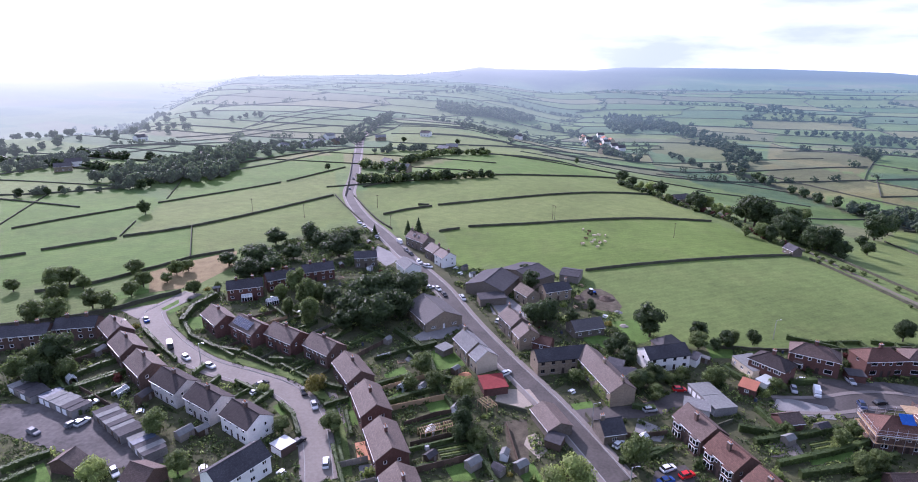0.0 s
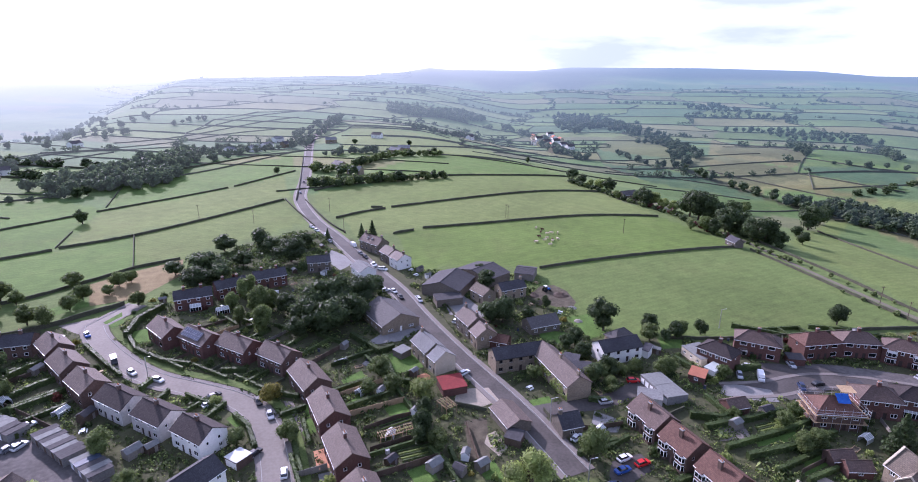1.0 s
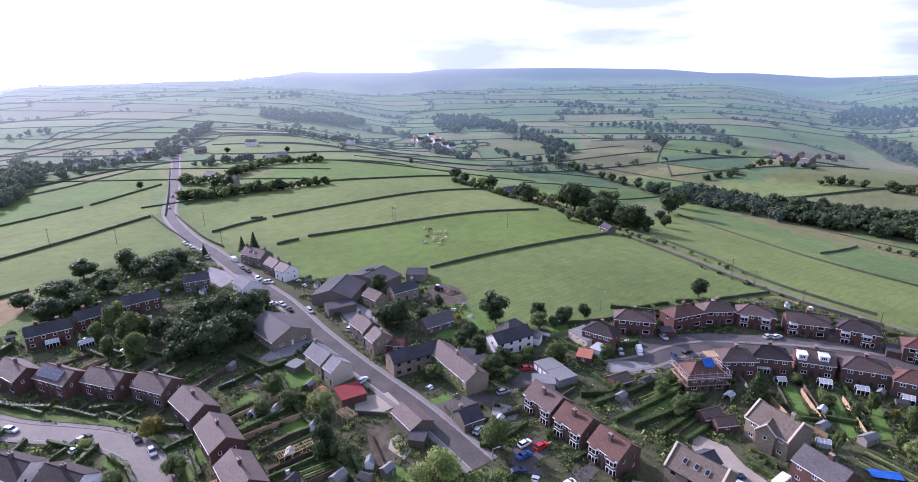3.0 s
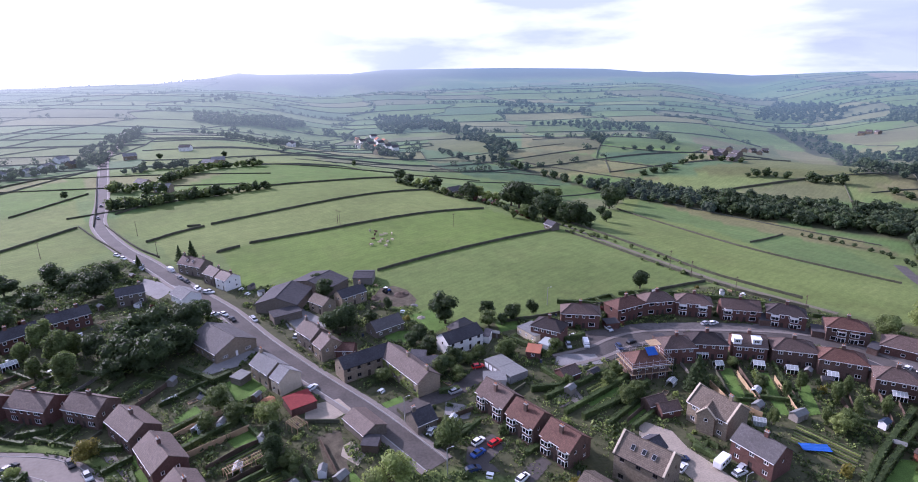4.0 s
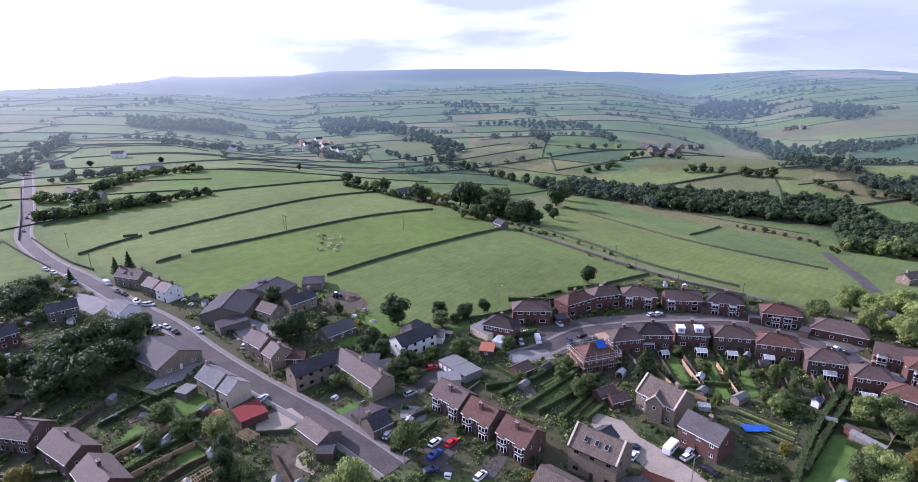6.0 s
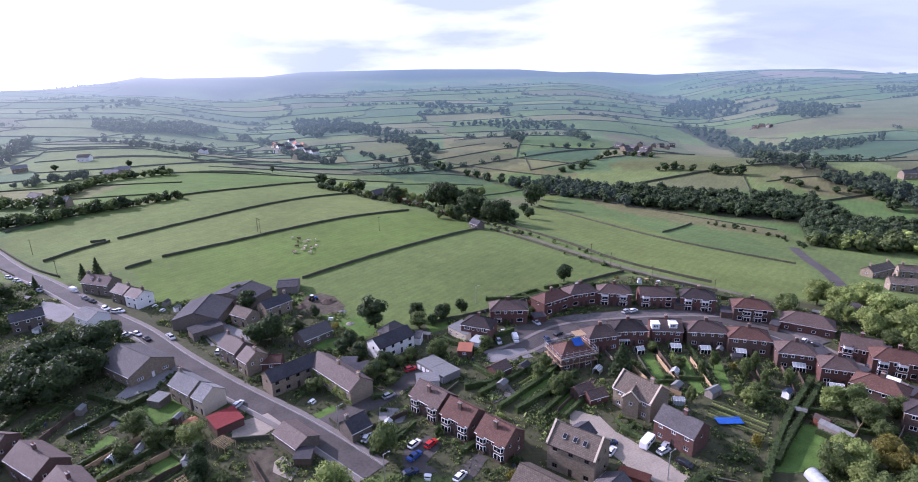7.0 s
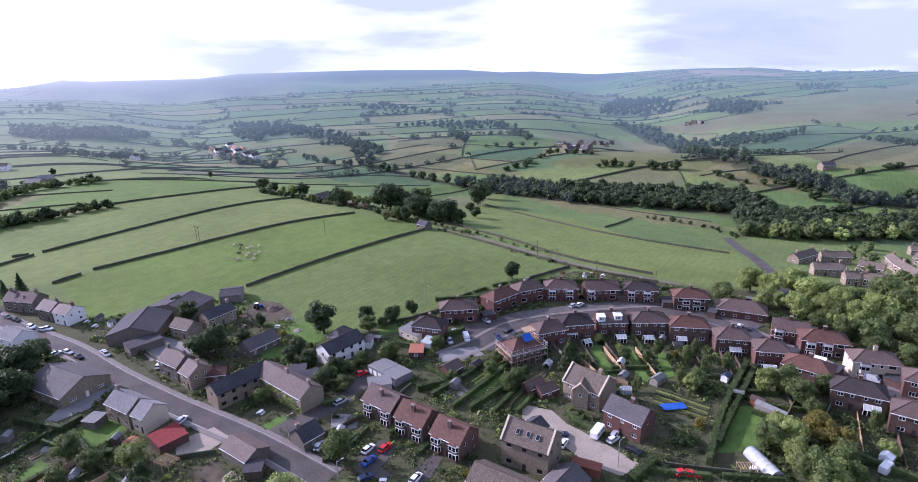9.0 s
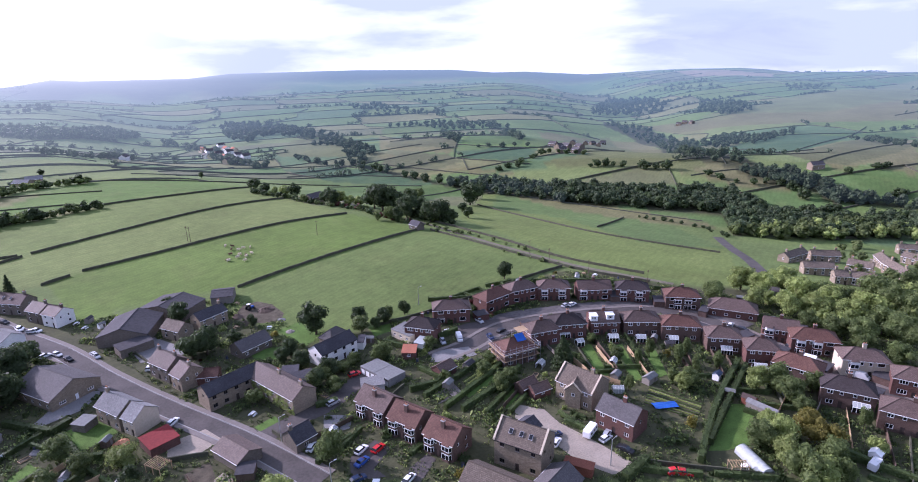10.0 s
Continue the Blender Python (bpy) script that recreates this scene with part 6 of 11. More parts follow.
field((0.066, 0.112, 0.034), (228.7, 533.0), (291.8, 489.6), (321.7, 449.8), (326.0, 426.7), (291.0, 416.4), (248.9, 390.4), (237.3, 450.3), (213.5, 491.7))
field((0.088, 0.096, 0.046), (381.2, 688.5), (521.3, 846.4), (490.7, 668.1), (430.1, 586.1), (404.4, 657.6))
field((0.088, 0.096, 0.046), (332.7, 613.6), (378.8, 631.0), (402.3, 566.7), (393.3, 525.0), (353.5, 521.4), (327.7, 535.7))
field((0.066, 0.112, 0.034), (474.1, 631.9), (702.6, 860.6), (569.5, 610.7), (499.3, 540.7), (458.6, 598.5))
field((0.052, 0.094, 0.046), (418.2, 576.2), (479.7, 530.2), (488.2, 497.4), (433.6, 459.8), (405.4, 529.6))
field((0.082, 0.122, 0.04), (598.4, 628.8), (792.3, 731.0), (535.4, 513.7), (502.0, 538.2))
field((0.1, 0.115, 0.048), (275.8, 819.8), (354.9, 957.3), (439.3, 928.3), (349.1, 722.1), (322.0, 685.1), (269.2, 777.7))
field((0.082, 0.122, 0.04), (526.0, 958.1), (621.9, 1103.9), (692.3, 1071.9), (629.4, 933.7), (537.6, 892.6))
field((0.1, 0.115, 0.048), (428.4, 427.2), (478.0, 367.5), (493.2, 285.7), (497.7, 265.3), (528.9, 283.3), (534.9, 311.5), (568.9, 367.0), (935.9, 752.6), (787.1, 740.9), (502.7, 427.7), (443.9, 442.8))
field((0.122, 0.122, 0.06), (502.4, 303.6), (485.2, 252.5), (500.0, 219.4), (493.8, 184.2), (492.8, 175.2), (510.7, 224.8), (520.5, 255.9), (535.1, 299.1))
field((0.052, 0.094, 0.046), (817.5, 432.8), (1006.5, 418.4), (1034.9, 360.7), (853.2, 316.4), (660.9, 295.7), (741.7, 383.6))
field((0.088, 0.096, 0.046), (638.1, 285.4), (843.1, 309.0), (1025.2, 333.1), (830.2, 220.7), (699.2, 199.1), (597.2, 203.8), (595.1, 238.3))
field((0.122, 0.122, 0.06), (592.3, 183.4), (640.9, 195.4), (744.4, 193.1), (599.1, 151.8))
field((0.066, 0.112, 0.034), (557.0, 188.3), (585.0, 176.3), (591.4, 149.4), (546.5, 135.5), (534.1, 158.1))
field((0.122, 0.122, 0.06), (1080.7, 805.7), (1132.3, 668.7), (1286.3, 486.0), (1656.9, 450.4), (1273.4, 340.1), (1100.4, 531.5), (1032.6, 670.2))
field((0.12, 0.14, 0.062), (1178.3, 697.0), (1532.6, 705.0), (2316.7, 641.9), (1723.2, 469.4), (1333.7, 504.8))
field((0.24, 0.19, 0.13), (2353.4, 1555.4), (2476.0, 1351.8), (2431.4, 1155.4), (2296.5, 1089.8), (2195.4, 1368.5))
field((0.066, 0.112, 0.034), (973.7, 395.7), (1068.7, 373.1), (1161.2, 306.6), (1063.1, 278.5), (1034.6, 352.4))
field((0.045, 0.05, 0.028), (315.4, 655.0), (321.2, 550.1), (329.7, 471.1), (363.4, 427.4), (378.5, 376.7), (418.7, 320.1), (470.4, 244.1), (457.2, 207.4), (468.7, 165.2), (510.1, 124.1), (459.3, 108.7), (425.4, 137.2), (365.4, 186.0), (411.9, 215.8), (383.4, 292.1), (355.8, 332.5), (340.4, 375.7), (327.4, 410.4), (321.0, 458.8), (315.3, 528.0), (304.6, 633.6))
field((0.045, 0.05, 0.028), (1085.2, 892.5), (1056.4, 742.2), (920.2, 561.5), (594.3, 313.6), (548.6, 259.7), (545.6, 216.5), (531.5, 182.5), (526.6, 155.4), (533.1, 131.3), (519.7, 127.0), (502.8, 154.6), (492.8, 175.2), (506.6, 189.8), (509.8, 224.3), (514.3, 252.6), (530.6, 284.3), (536.5, 332.1), (889.0, 609.8), (983.1, 745.8), (1025.2, 842.6))
field((0.058, 0.064, 0.034), (-101.1, 243.9), (-103.7, 270.8), (-85.5, 303.2), (-59.6, 327.6), (-46.8, 306.4), (-41.5, 268.8), (-59.7, 244.8))
# ground: one sheet, finer where it lies in view, from under the village outwards; behind it lies the distance, its haze
# painted as glow
gx, gy, gf = polar(1.0, 630, 1.024, -62, 98, 0.3)
land("ground", gx, gy, gf, GROUND, "rolling green pasture land round a ridge-top village")
gx, gy, gf = polar(1.0, 4760, 1.09, 98, 298, 4.0)
land("ground_behind", gx, gy, gf, GROUND, "green land behind the village")
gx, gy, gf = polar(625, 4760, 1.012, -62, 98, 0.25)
land("backdrop", gx, gy, gf, DISTANCE, "far countryside of small fields and moors, haze painted as glow", -0.05)
patch("ground_under", [(-3, -3), (3, -3), (3, 3), (-3, 3)], -0.03, LAWN, "grass under the viewpoint")
FAR_SEEN = []
far_rnd = random.Random(77)
spots = {}
for (i, j), q, col in far_cells():
    for a, b in ((q[0], q[1]), (q[0], q[3])):
        mx, my = (a[0] + b[0]) / 2, (a[1] + b[1]) / 2
        r, az = math.hypot(mx, my), math.degrees(math.atan2(mx, my))
        if b is q[1] and j % 2 and r > 1000:
            continue
        if not (450 < r < (2300 if 0 < az < 51 else 2900) and (-26 if r > 800 else -50) < az < 92):
            continue
        if any(inside(np.array([mx]), np.array([my]), pl)[0] for c, pl in NEAR_FIELDS):
            continue
        FAR_SEEN.append((a, b, r))
far_walls = {0: ([], []), 1: ([], [])}
for a, b, r in FAR_SEEN:
    L = math.hypot(b[0] - a[0], b[1] - a[1])
    v, f = far_walls[int(r > 625)]
    n = max(2, int(L / 22))
    pts = [Vector(a).lerp(Vector(b), t / n) for t in range(n + 1)]
    nn = normals2(pts)
    k = len(v)
    hh, ww = far_rnd.choice((0.9, 1.1, 1.6)), far_rnd.choice((0.3, 0.35, 0.6))
    for p, m in zip(pts, nn):
        z = hz(p.x, p.y)
        u = hh * far_rnd.uniform(0.85, 1.2)
        v += [(p.x + m.x * ww, p.y + m.y * ww, z - 0.5), (p.x + m.x * ww * 0.6, p.y + m.y * ww * 0.6, z + u), (p.x - m.x * ww * 0.6, p.y - m.y * ww * 0.6, z + u), (p.x - m.x * ww, p.y - m.y * ww, z - 0.5)]
    for t in range(n):
        c, d = k + 4 * t, k + 4 * t + 4
        f += [(c, d, d + 1, c + 1), (c + 1, d + 1, d + 2, c + 2), (c + 2, d + 2, d + 3, c + 3)]
    lot = spots.setdefault(int(r > 625) + 2 * (r > 1500), [])
    low = hz((a[0] + b[0]) / 2, (a[1] + b[1]) / 2)
    if far_rnd.random() < (0.6 if low < -18 else 0.3 if low < -4 else 0.13):
        for _ in range(int(L / far_rnd.choice((6, 9, 16, 30, 45)))):
            t = far_rnd.random()
            h = far_rnd.uniform(5, 10)
            lot.append((a[0] + (b[0] - a[0]) * t + far_rnd.uniform(-2, 2), a[1] + (b[1] - a[1]) * t + far_rnd.uniform(-2, 2), h, h * far_rnd.uniform(0.8, 1.3)))
tagged(new("far_walls", mesh_of("far_walls", *far_walls[0], [WALL_STONE])), "dark walls and hedges between distant fields", "wall", kind="stuff")
tagged(new("backdrop_walls", mesh_of("backdrop_walls", *far_walls[1], [DISTANCE_WALL])), "walls and hedges of the far fields, haze painted as glow", "wall", kind="stuff")
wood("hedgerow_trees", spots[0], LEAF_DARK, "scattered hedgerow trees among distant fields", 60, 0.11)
wood("far_hedgerow_trees", spots[1], DISTANCE_LEAF, "hedgerow trees of the far countryside, haze painted as glow", 30, 0.16)
wood("far_tree_specks", spots[3], DISTANCE_LEAF, "tiny trees of the far countryside, haze painted as glow", 9, 0.3)

# ---- fields ----

# ---- main road ----
ROAD = [(-118.5, 1019.3), (-120.5, 829.3), (-124, 735.8), (-105.1, 597.3), (-87.5, 475.5), (-79.5, 407.2), (-60.9, 348.8), (-42.1, 308.7), (-22.5, 263.1), (-7.4, 230.3), (3.5, 198.8), (14.8, 170.4), (29, 138.3), (38.8, 110.8)]
strip('road', ROAD, 0.0, 6.4, 0.09, ASPHALT, 'grey worn tarmac village street with white lines')
strip('pavement', ROAD, 4.15, 1.5, 0.21, PAVING, 'pale flagged pavement beside the street', 'pavement', thick=0.3)
strip('kerb', ROAD, 3.3, 0.2, 0.225, KERB, 'pale stone kerb along the street', 'kerb', thick=0.3)
strip('pavement', ROAD, -4.15, 1.5, 0.21, PAVING, 'pale flagged pavement beside the street', 'pavement', thick=0.3)
strip('kerb', ROAD, -3.3, 0.2, 0.225, KERB, 'pale stone kerb along the street', 'kerb', thick=0.3)
dashes(ROAD, 'white painted centre dashes on tarmac')

# ---- estate street ----
STREET = [(-111.6, 222.3), (-116.3, 209), (-118.5, 202.9), (-111.3, 191.2), (-97.1, 176.1), (-81.7, 163.6), (-65.8, 156.3), (-51.9, 149.2), (-42.5, 138.9), (-36.3, 124.7), (-32.1, 110.1)]
strip('road', STREET, 0.0, 6.4, 0.09, ASPHALT_PALE, 'pale grey tarmac estate road in a bend')
strip('pavement', STREET, 3.95, 1.3, 0.2, PAVING, 'grey pavement along the estate road', 'pavement', thick=0.3)
strip('kerb', STREET, 3.25, 0.16, 0.215, KERB, 'concrete kerb along the estate road', 'kerb', thick=0.3)
strip('pavement', STREET, -3.95, 1.3, 0.2, PAVING, 'grey pavement along the estate road', 'pavement', thick=0.3)
strip('kerb', STREET, -3.25, 0.16, 0.215, KERB, 'concrete kerb along the estate road', 'kerb', thick=0.3)
strip('verge', STREET, 6.4, 2.8, 0.12, VERGE, 'grass verge along the estate road', 'verge')
patch('junction', [(-132.3, 204.3), (-122.2, 210.1), (-112.7, 214.9), (-112.8, 201.9), (-114.6, 195.2), (-121.3, 196.6)], 0.085, ASPHALT_PALE, 'tarmac mouth of the estate road')
patch('island', [(-116.9, 205.7), (-114.3, 214.9), (-108.9, 204.7), (-111.2, 200.9)], 0.2, LAWN, 'small grass island at the bend')

# ---- crescent ----
CRESCENT = [(93.6, 143.1), (108.1, 143.1), (120.6, 145.9), (132.6, 145.8), (150.9, 139.1), (168.6, 130.7), (184.4, 120.4), (191.4, 107), (191.3, 90.7), (189.2, 77.3), (187.2, 63.4), (184, 52.2), (184.8, 43.4), (182.5, 34.6)]
strip('road', CRESCENT, 0.0, 6.2, 0.09, ASPHALT, 'dark tarmac residential close between houses')
strip('pavement', CRESCENT, 3.95, 1.5, 0.19, PAVING, 'pavement along the residential close', 'pavement', thick=0.3)
strip('pavement', CRESCENT, -3.95, 1.5, 0.19, PAVING, 'pavement along the residential close', 'pavement', thick=0.3)
strip('forecourt', CRESCENT[2:9], 7.6, 5.6, 0.07, ASPHALT_DARK, 'worn tarmac forecourts before the houses of the close', 'forecourt')
patch('turning_place', [(107.6, 142.4), (111.5, 158.3), (119.1, 157.4), (130.1, 153.1), (146.2, 147.2), (141.5, 139.2), (125.3, 140.9), (115.3, 137.3), (108.1, 136.6)], 0.1, ASPHALT, 'tarmac turning place of the close')

# ---- lanes and yards ----
strip('lane', [(188.8, 441.8), (184.6, 352), (192.6, 303.2), (194, 254.8), (197.7, 208.7), (202.4, 176.1), (211.4, 148.6), (216.6, 133.8)], 0.0, 2.7, 0.07, TRACK, 'brown unpaved lane between field walls', 'lane')
strip('lane', [(347.6, 186.4), (311.9, 157.8), (287.8, 135.6), (264.3, 116.8), (243.3, 100.5)], 0.0, 6.0, 0.07, ASPHALT, 'narrow tarmac lane beside pasture', 'lane')
strip('side_road', [(33.7, 136.5), (43.3, 138.5), (51.8, 139.2), (61.4, 143.1), (70.4, 148.7)], 0.0, 6.0, 0.1, ASPHALT, 'short tarmac side road to garages', 'road')
patch('yard', [(96.8, 106.2), (101.4, 98.9), (100.2, 92.1), (101.6, 81.9), (102.4, 69.6), (95.4, 69.3), (92.3, 77.6), (92.7, 85.9), (94.7, 92.1), (92.1, 100.9)], 0.1, GRAVEL, 'pale gravel yard between stone houses')
# the court's shade is part of its tarmac colour
patch('garage_court', [(-130.5, 140.6), (-113.9, 140.8), (-85.1, 127.8), (-70.3, 116.5), (-82, 114.3), (-107.8, 122.8), (-120.3, 127.4)], 0.08, ASPHALT_DARK, 'worn tarmac court before lock-up garages, shade put into its colour')
patch('driveway', [(12.5, 150.1), (22.2, 150.2), (24.7, 142.6), (16.8, 139.6), (11.1, 142.4)], 0.1, GRAVEL, 'pale concrete drive beside a red shed')
patch('forecourt', [(-18.6, 179.5), (-4.2, 182.8), (2.1, 191.2), (-1.8, 193.1), (-10.9, 190.1)], 0.1, CONCRETE, 'pale concrete forecourt of a stone hall')
patch('forecourt', [(-42.5, 287.4), (-26.8, 269.1), (-34.1, 256.2), (-44.5, 273.1)], 0.1, CONCRETE, 'tarmac apron beside the village street')
patch('driveway', [(48.3, 114.5), (56.6, 116.9), (58.5, 111.5), (51.3, 107.2), (52.1, 102.7), (44.6, 106.5)], 0.1, ASPHALT, 'tarmac forecourt with parked cars')
patch('farmyard', [(12, 221), (20.9, 222.7), (30.3, 200.6), (21.6, 199.7), (14.1, 203.2)], 0.1, CONCRETE, 'worn farmyard beside a barn')
patch('farm_dump', [(50.3, 221.6), (56.3, 230.1), (62.5, 230.5), (66.3, 223.4), (67, 211.5), (63.5, 205.3), (57.4, 207.6), (52, 212)], 0.08, SOIL, 'bare earth of a farm tip')
patch('rough_ground', [(-142.4, 245.9), (-129.4, 262.3), (-113.7, 277.9), (-106.5, 254.5), (-114.5, 228.8), (-130, 222)], 0.08, STRAW, 'dry straw-coloured rough grass plot')

# ---- lawns ----
patch('lawn', [(-9, 173.3), (-1, 176.7), (2.9, 163.7), (-6.5, 160)], 0.06, LAWN, 'short green garden lawn')
patch('lawn', [(12.5, 165.8), (15.3, 168.9), (18.5, 161.4), (15.3, 158.5)], 0.06, LAWN, 'short green garden lawn')
patch('lawn', [(-23, 158), (-17.1, 163.5), (-14.6, 156.4), (-20.6, 152.9)], 0.06, LAWN, 'short green garden lawn')
patch('lawn', [(-20.5, 145), (-15.8, 149.7), (-13.7, 145.1), (-19.3, 142)], 0.06, LAWN, 'short green garden lawn')
patch('lawn', [(-9.2, 142.2), (-1.6, 145.2), (-0.2, 139.4), (-7.3, 137.9)], 0.06, LAWN, 'short green garden lawn')
patch('lawn', [(-2.6, 115.1), (3.1, 117.7), (5.1, 111.1), (-0.4, 110.5)], 0.06, LAWN, 'short green garden lawn')
patch('lawn', [(33.2, 142.7), (39.5, 144.3), (39.9, 139.9), (34, 137.8)], 0.06, LAWN, 'short green garden lawn')
patch('lawn', [(145.2, 67.7), (150.4, 63.6), (131.3, 55.4), (124.5, 57.9), (121, 60.6)], 0.06, LAWN, 'short green garden lawn')
patch('lawn', [(-104.3, 112), (-101, 116.2), (-94.3, 109.5), (-103.8, 109.5)], 0.06, LAWN, 'short green garden lawn')
patch('lawn', [(45.7, 188.1), (57.8, 183.8), (52.4, 174.8), (45.3, 180.5)], 0.06, LAWN, 'short green garden lawn')
patch('lawn', [(87.4, 177.8), (97.4, 179.7), (93.1, 170.1), (85.6, 170)], 0.06, LAWN, 'short green garden lawn')
patch('lawn', [(19.1, 117.4), (21, 110.7), (16.2, 110.6), (14.5, 115.2)], 0.06, LAWN, 'short green garden lawn')
patch('lawn', [(96.2, 110.6), (106.8, 114.5), (105.9, 110.9), (92.9, 105.6)], 0.06, LAWN, 'short green garden lawn')
patch('lawn', [(89.6, 121.9), (101.9, 122.9), (101.1, 119.1), (88.1, 117.1)], 0.06, LAWN, 'short green garden lawn')
patch('lawn', [(138.3, 118.8), (142.1, 116.9), (130.7, 99.9), (127.2, 100.4)], 0.06, LAWN, 'short green garden lawn')
patch('lawn', [(147, 111.9), (150.4, 110.3), (136.3, 90.9), (133.6, 93.1)], 0.06, LAWN, 'short green garden lawn')
patch('lawn', [(152.1, 102.4), (155.9, 100.4), (144.9, 88.5), (141.3, 89.2)], 0.06, LAWN, 'short green garden lawn')
patch('lawn', [(-76.2, 115.4), (-70.3, 116.5), (-63.6, 114.5), (-66, 110.4)], 0.06, LAWN, 'short green garden lawn')
patch('lawn', [(59.1, 197.2), (68.9, 200), (70.2, 183.2), (62.6, 178.6)], 0.06, LAWN, 'short green garden lawn')
patch('lawn', [(-52.5, 140.2), (-49.6, 144.6), (-45.9, 137.4), (-48.8, 136)], 0.06, LAWN, 'short green garden lawn')
patch('lawn', [(-103.7, 196.9), (-98.1, 199.6), (-92.4, 189.6), (-96, 187.2)], 0.06, LAWN, 'short green garden lawn')
patch('lawn', [(-32.5, 144.8), (-29, 146.4), (-26.9, 141.9), (-30.1, 139)], 0.06, LAWN, 'short green garden lawn')
patch('lawn', [(-32.5, 137.6), (-28.9, 139), (-26.6, 132.3), (-29.9, 130.9)], 0.06, LAWN, 'short green garden lawn')
patch('lawn', [(-150, 212.4), (-136.3, 231.7), (-130, 222), (-143.6, 209.7)], 0.06, LAWN, 'short green garden lawn')
patch('vegetable_plot', [(-10.3, 133.8), (1.8, 139.4), (3.4, 132.6), (-7.6, 127.4)], 0.06, SOIL, 'dug brown vegetable plot in a garden')
patch('vegetable_plot', [(-5.1, 122.7), (3.2, 125.1), (4.6, 120.5), (-3.4, 118.3)], 0.06, SOIL, 'dug brown vegetable plot in a garden')
patch('vegetable_plot', [(134.9, 87.8), (138.7, 72.9), (129.9, 69.2), (125.7, 83.2)], 0.06, SOIL, 'dug brown vegetable plot in a garden')
patch('vegetable_plot', [(13.1, 134.1), (19.7, 135.5), (18.3, 117.4), (13.3, 117.3)], 0.06, SOIL, 'dug brown vegetable plot in a garden')

# ---- field walls ----
stone_wall([(60.7, 252.2), (91.6, 262.3), (124.2, 271.3), (183.5, 286.9)])
stone_wall([(6.4, 324.4), (42.1, 332.1), (79.9, 342.4), (119.4, 351.4), (164.5, 355)])
stone_wall([(-10.7, 314.2), (1.1, 320.5)])
stone_wall([(-13.6, 376.3), (28.4, 395.5), (97.6, 425.4), (151.6, 438.7)])
stone_wall([(-47.4, 350.6), (-31.8, 364.6), (-17.4, 373)])
stone_wall([(-73.4, 431.1), (-30.9, 473.9), (39.5, 488.6), (92.1, 497.2), (151.2, 521.2)])
stone_wall([(23.4, 608.9), (74.3, 613), (111.1, 605), (130, 575.1)])
stone_wall([(-83.5, 691), (-15.7, 671.3), (68.5, 686), (154.6, 741.7)])
stone_wall([(-89.5, 763.4), (-2.2, 743.5), (64.2, 718.6)])
stone_wall([(-86.8, 828.9), (5.8, 816.6), (52.3, 762.6)])
stone_wall([(-75.1, 401.8), (-52, 343.5), (-38.2, 318.2)], hgt=1.2)
stone_wall([(-81.4, 401.6), (-91.4, 475.2), (-110, 597.1)], hgt=1.2)
stone_wall([(-89.7, 404.9), (-75.9, 372.5), (-57.6, 332.6)], hgt=1.2)
stone_wall([(-131.3, 266.6), (-145, 248.2), (-160.8, 229.8), (-177.5, 221)])
stone_wall([(-131.3, 266.6), (-115.2, 277.8)])
stone_wall([(-132, 264.8), (-155.6, 319.6)])
stone_wall([(-184.6, 299.3), (-156.6, 319.6), (-125.5, 355.5), (-90.2, 403.1)])
stone_wall([(-213, 275.4), (-186, 296)])
stone_wall([(-224.8, 263.5), (-216.5, 269.8)])
stone_wall([(-256.1, 313), (-237.7, 336.3), (-211.4, 366.2)], hgt=1.1)
stone_wall([(-203.9, 376.1), (-166.8, 415), (-140.9, 445)], hgt=1.1)
stone_wall([(-137.5, 449.5), (-102.3, 511.7)], hgt=1.1)
stone_wall([(-186.8, 300.3), (-194.7, 331.1)], hgt=0.8)
stone_wall([(-203.7, 387.9), (-223.4, 454.5)], hgt=0.8)
stone_wall([(-269, 321.1), (-294.2, 397.5)], hgt=0.8)
stone_wall([(-326.1, 395.3), (-293.8, 403.1), (-257.7, 421.4), (-246.7, 434)])
stone_wall([(-194.4, 495.2), (-167.8, 535.3), (-128.4, 631.2)])
stone_wall([(-167.1, 188.4), (-149.9, 194.5), (-135.1, 203.1), (-126.5, 212.9), (-116.5, 222.2)], hgt=1.8, label='dark stone boundary wall above the estate road')
stone_wall([(89.6, 177.3), (104.2, 175.5), (120.7, 175.1), (143.6, 176.8), (170.5, 179.7), (194.7, 180.6)], hgt=1.3)
stone_wall([(184.6, 281), (188.8, 248), (193.2, 203.9), (199, 169.5), (210.2, 141.5)], hgt=1.2)
stone_wall([(201.6, 303), (205.8, 236.9), (206.5, 191.8), (218, 150.2)], hgt=1.2)
stone_wall([(285.5, 362), (279.2, 295.2), (274.3, 235.2), (279.8, 194.7), (291.8, 153.8)], hgt=1.0)
stone_wall([(295.9, 243.6), (351.9, 264.7)], hgt=1.2)
stone_wall([(333.3, 417.8), (356.7, 333.4), (377.4, 264.5), (391.8, 223)], hgt=1.0)
stone_wall([(-27.1, 376.9), (-19.5, 376.8)])
stone_wall([(223.6, 521.3), (269.2, 509.7), (304.3, 476.1)], hgt=1.2)
stone_wall([(220.6, 625.9), (262.2, 608.3), (316.5, 530)], hgt=1.2)
stone_wall([(249.3, 419.2), (285.4, 427.2), (324.6, 434.3)], hgt=1.2)
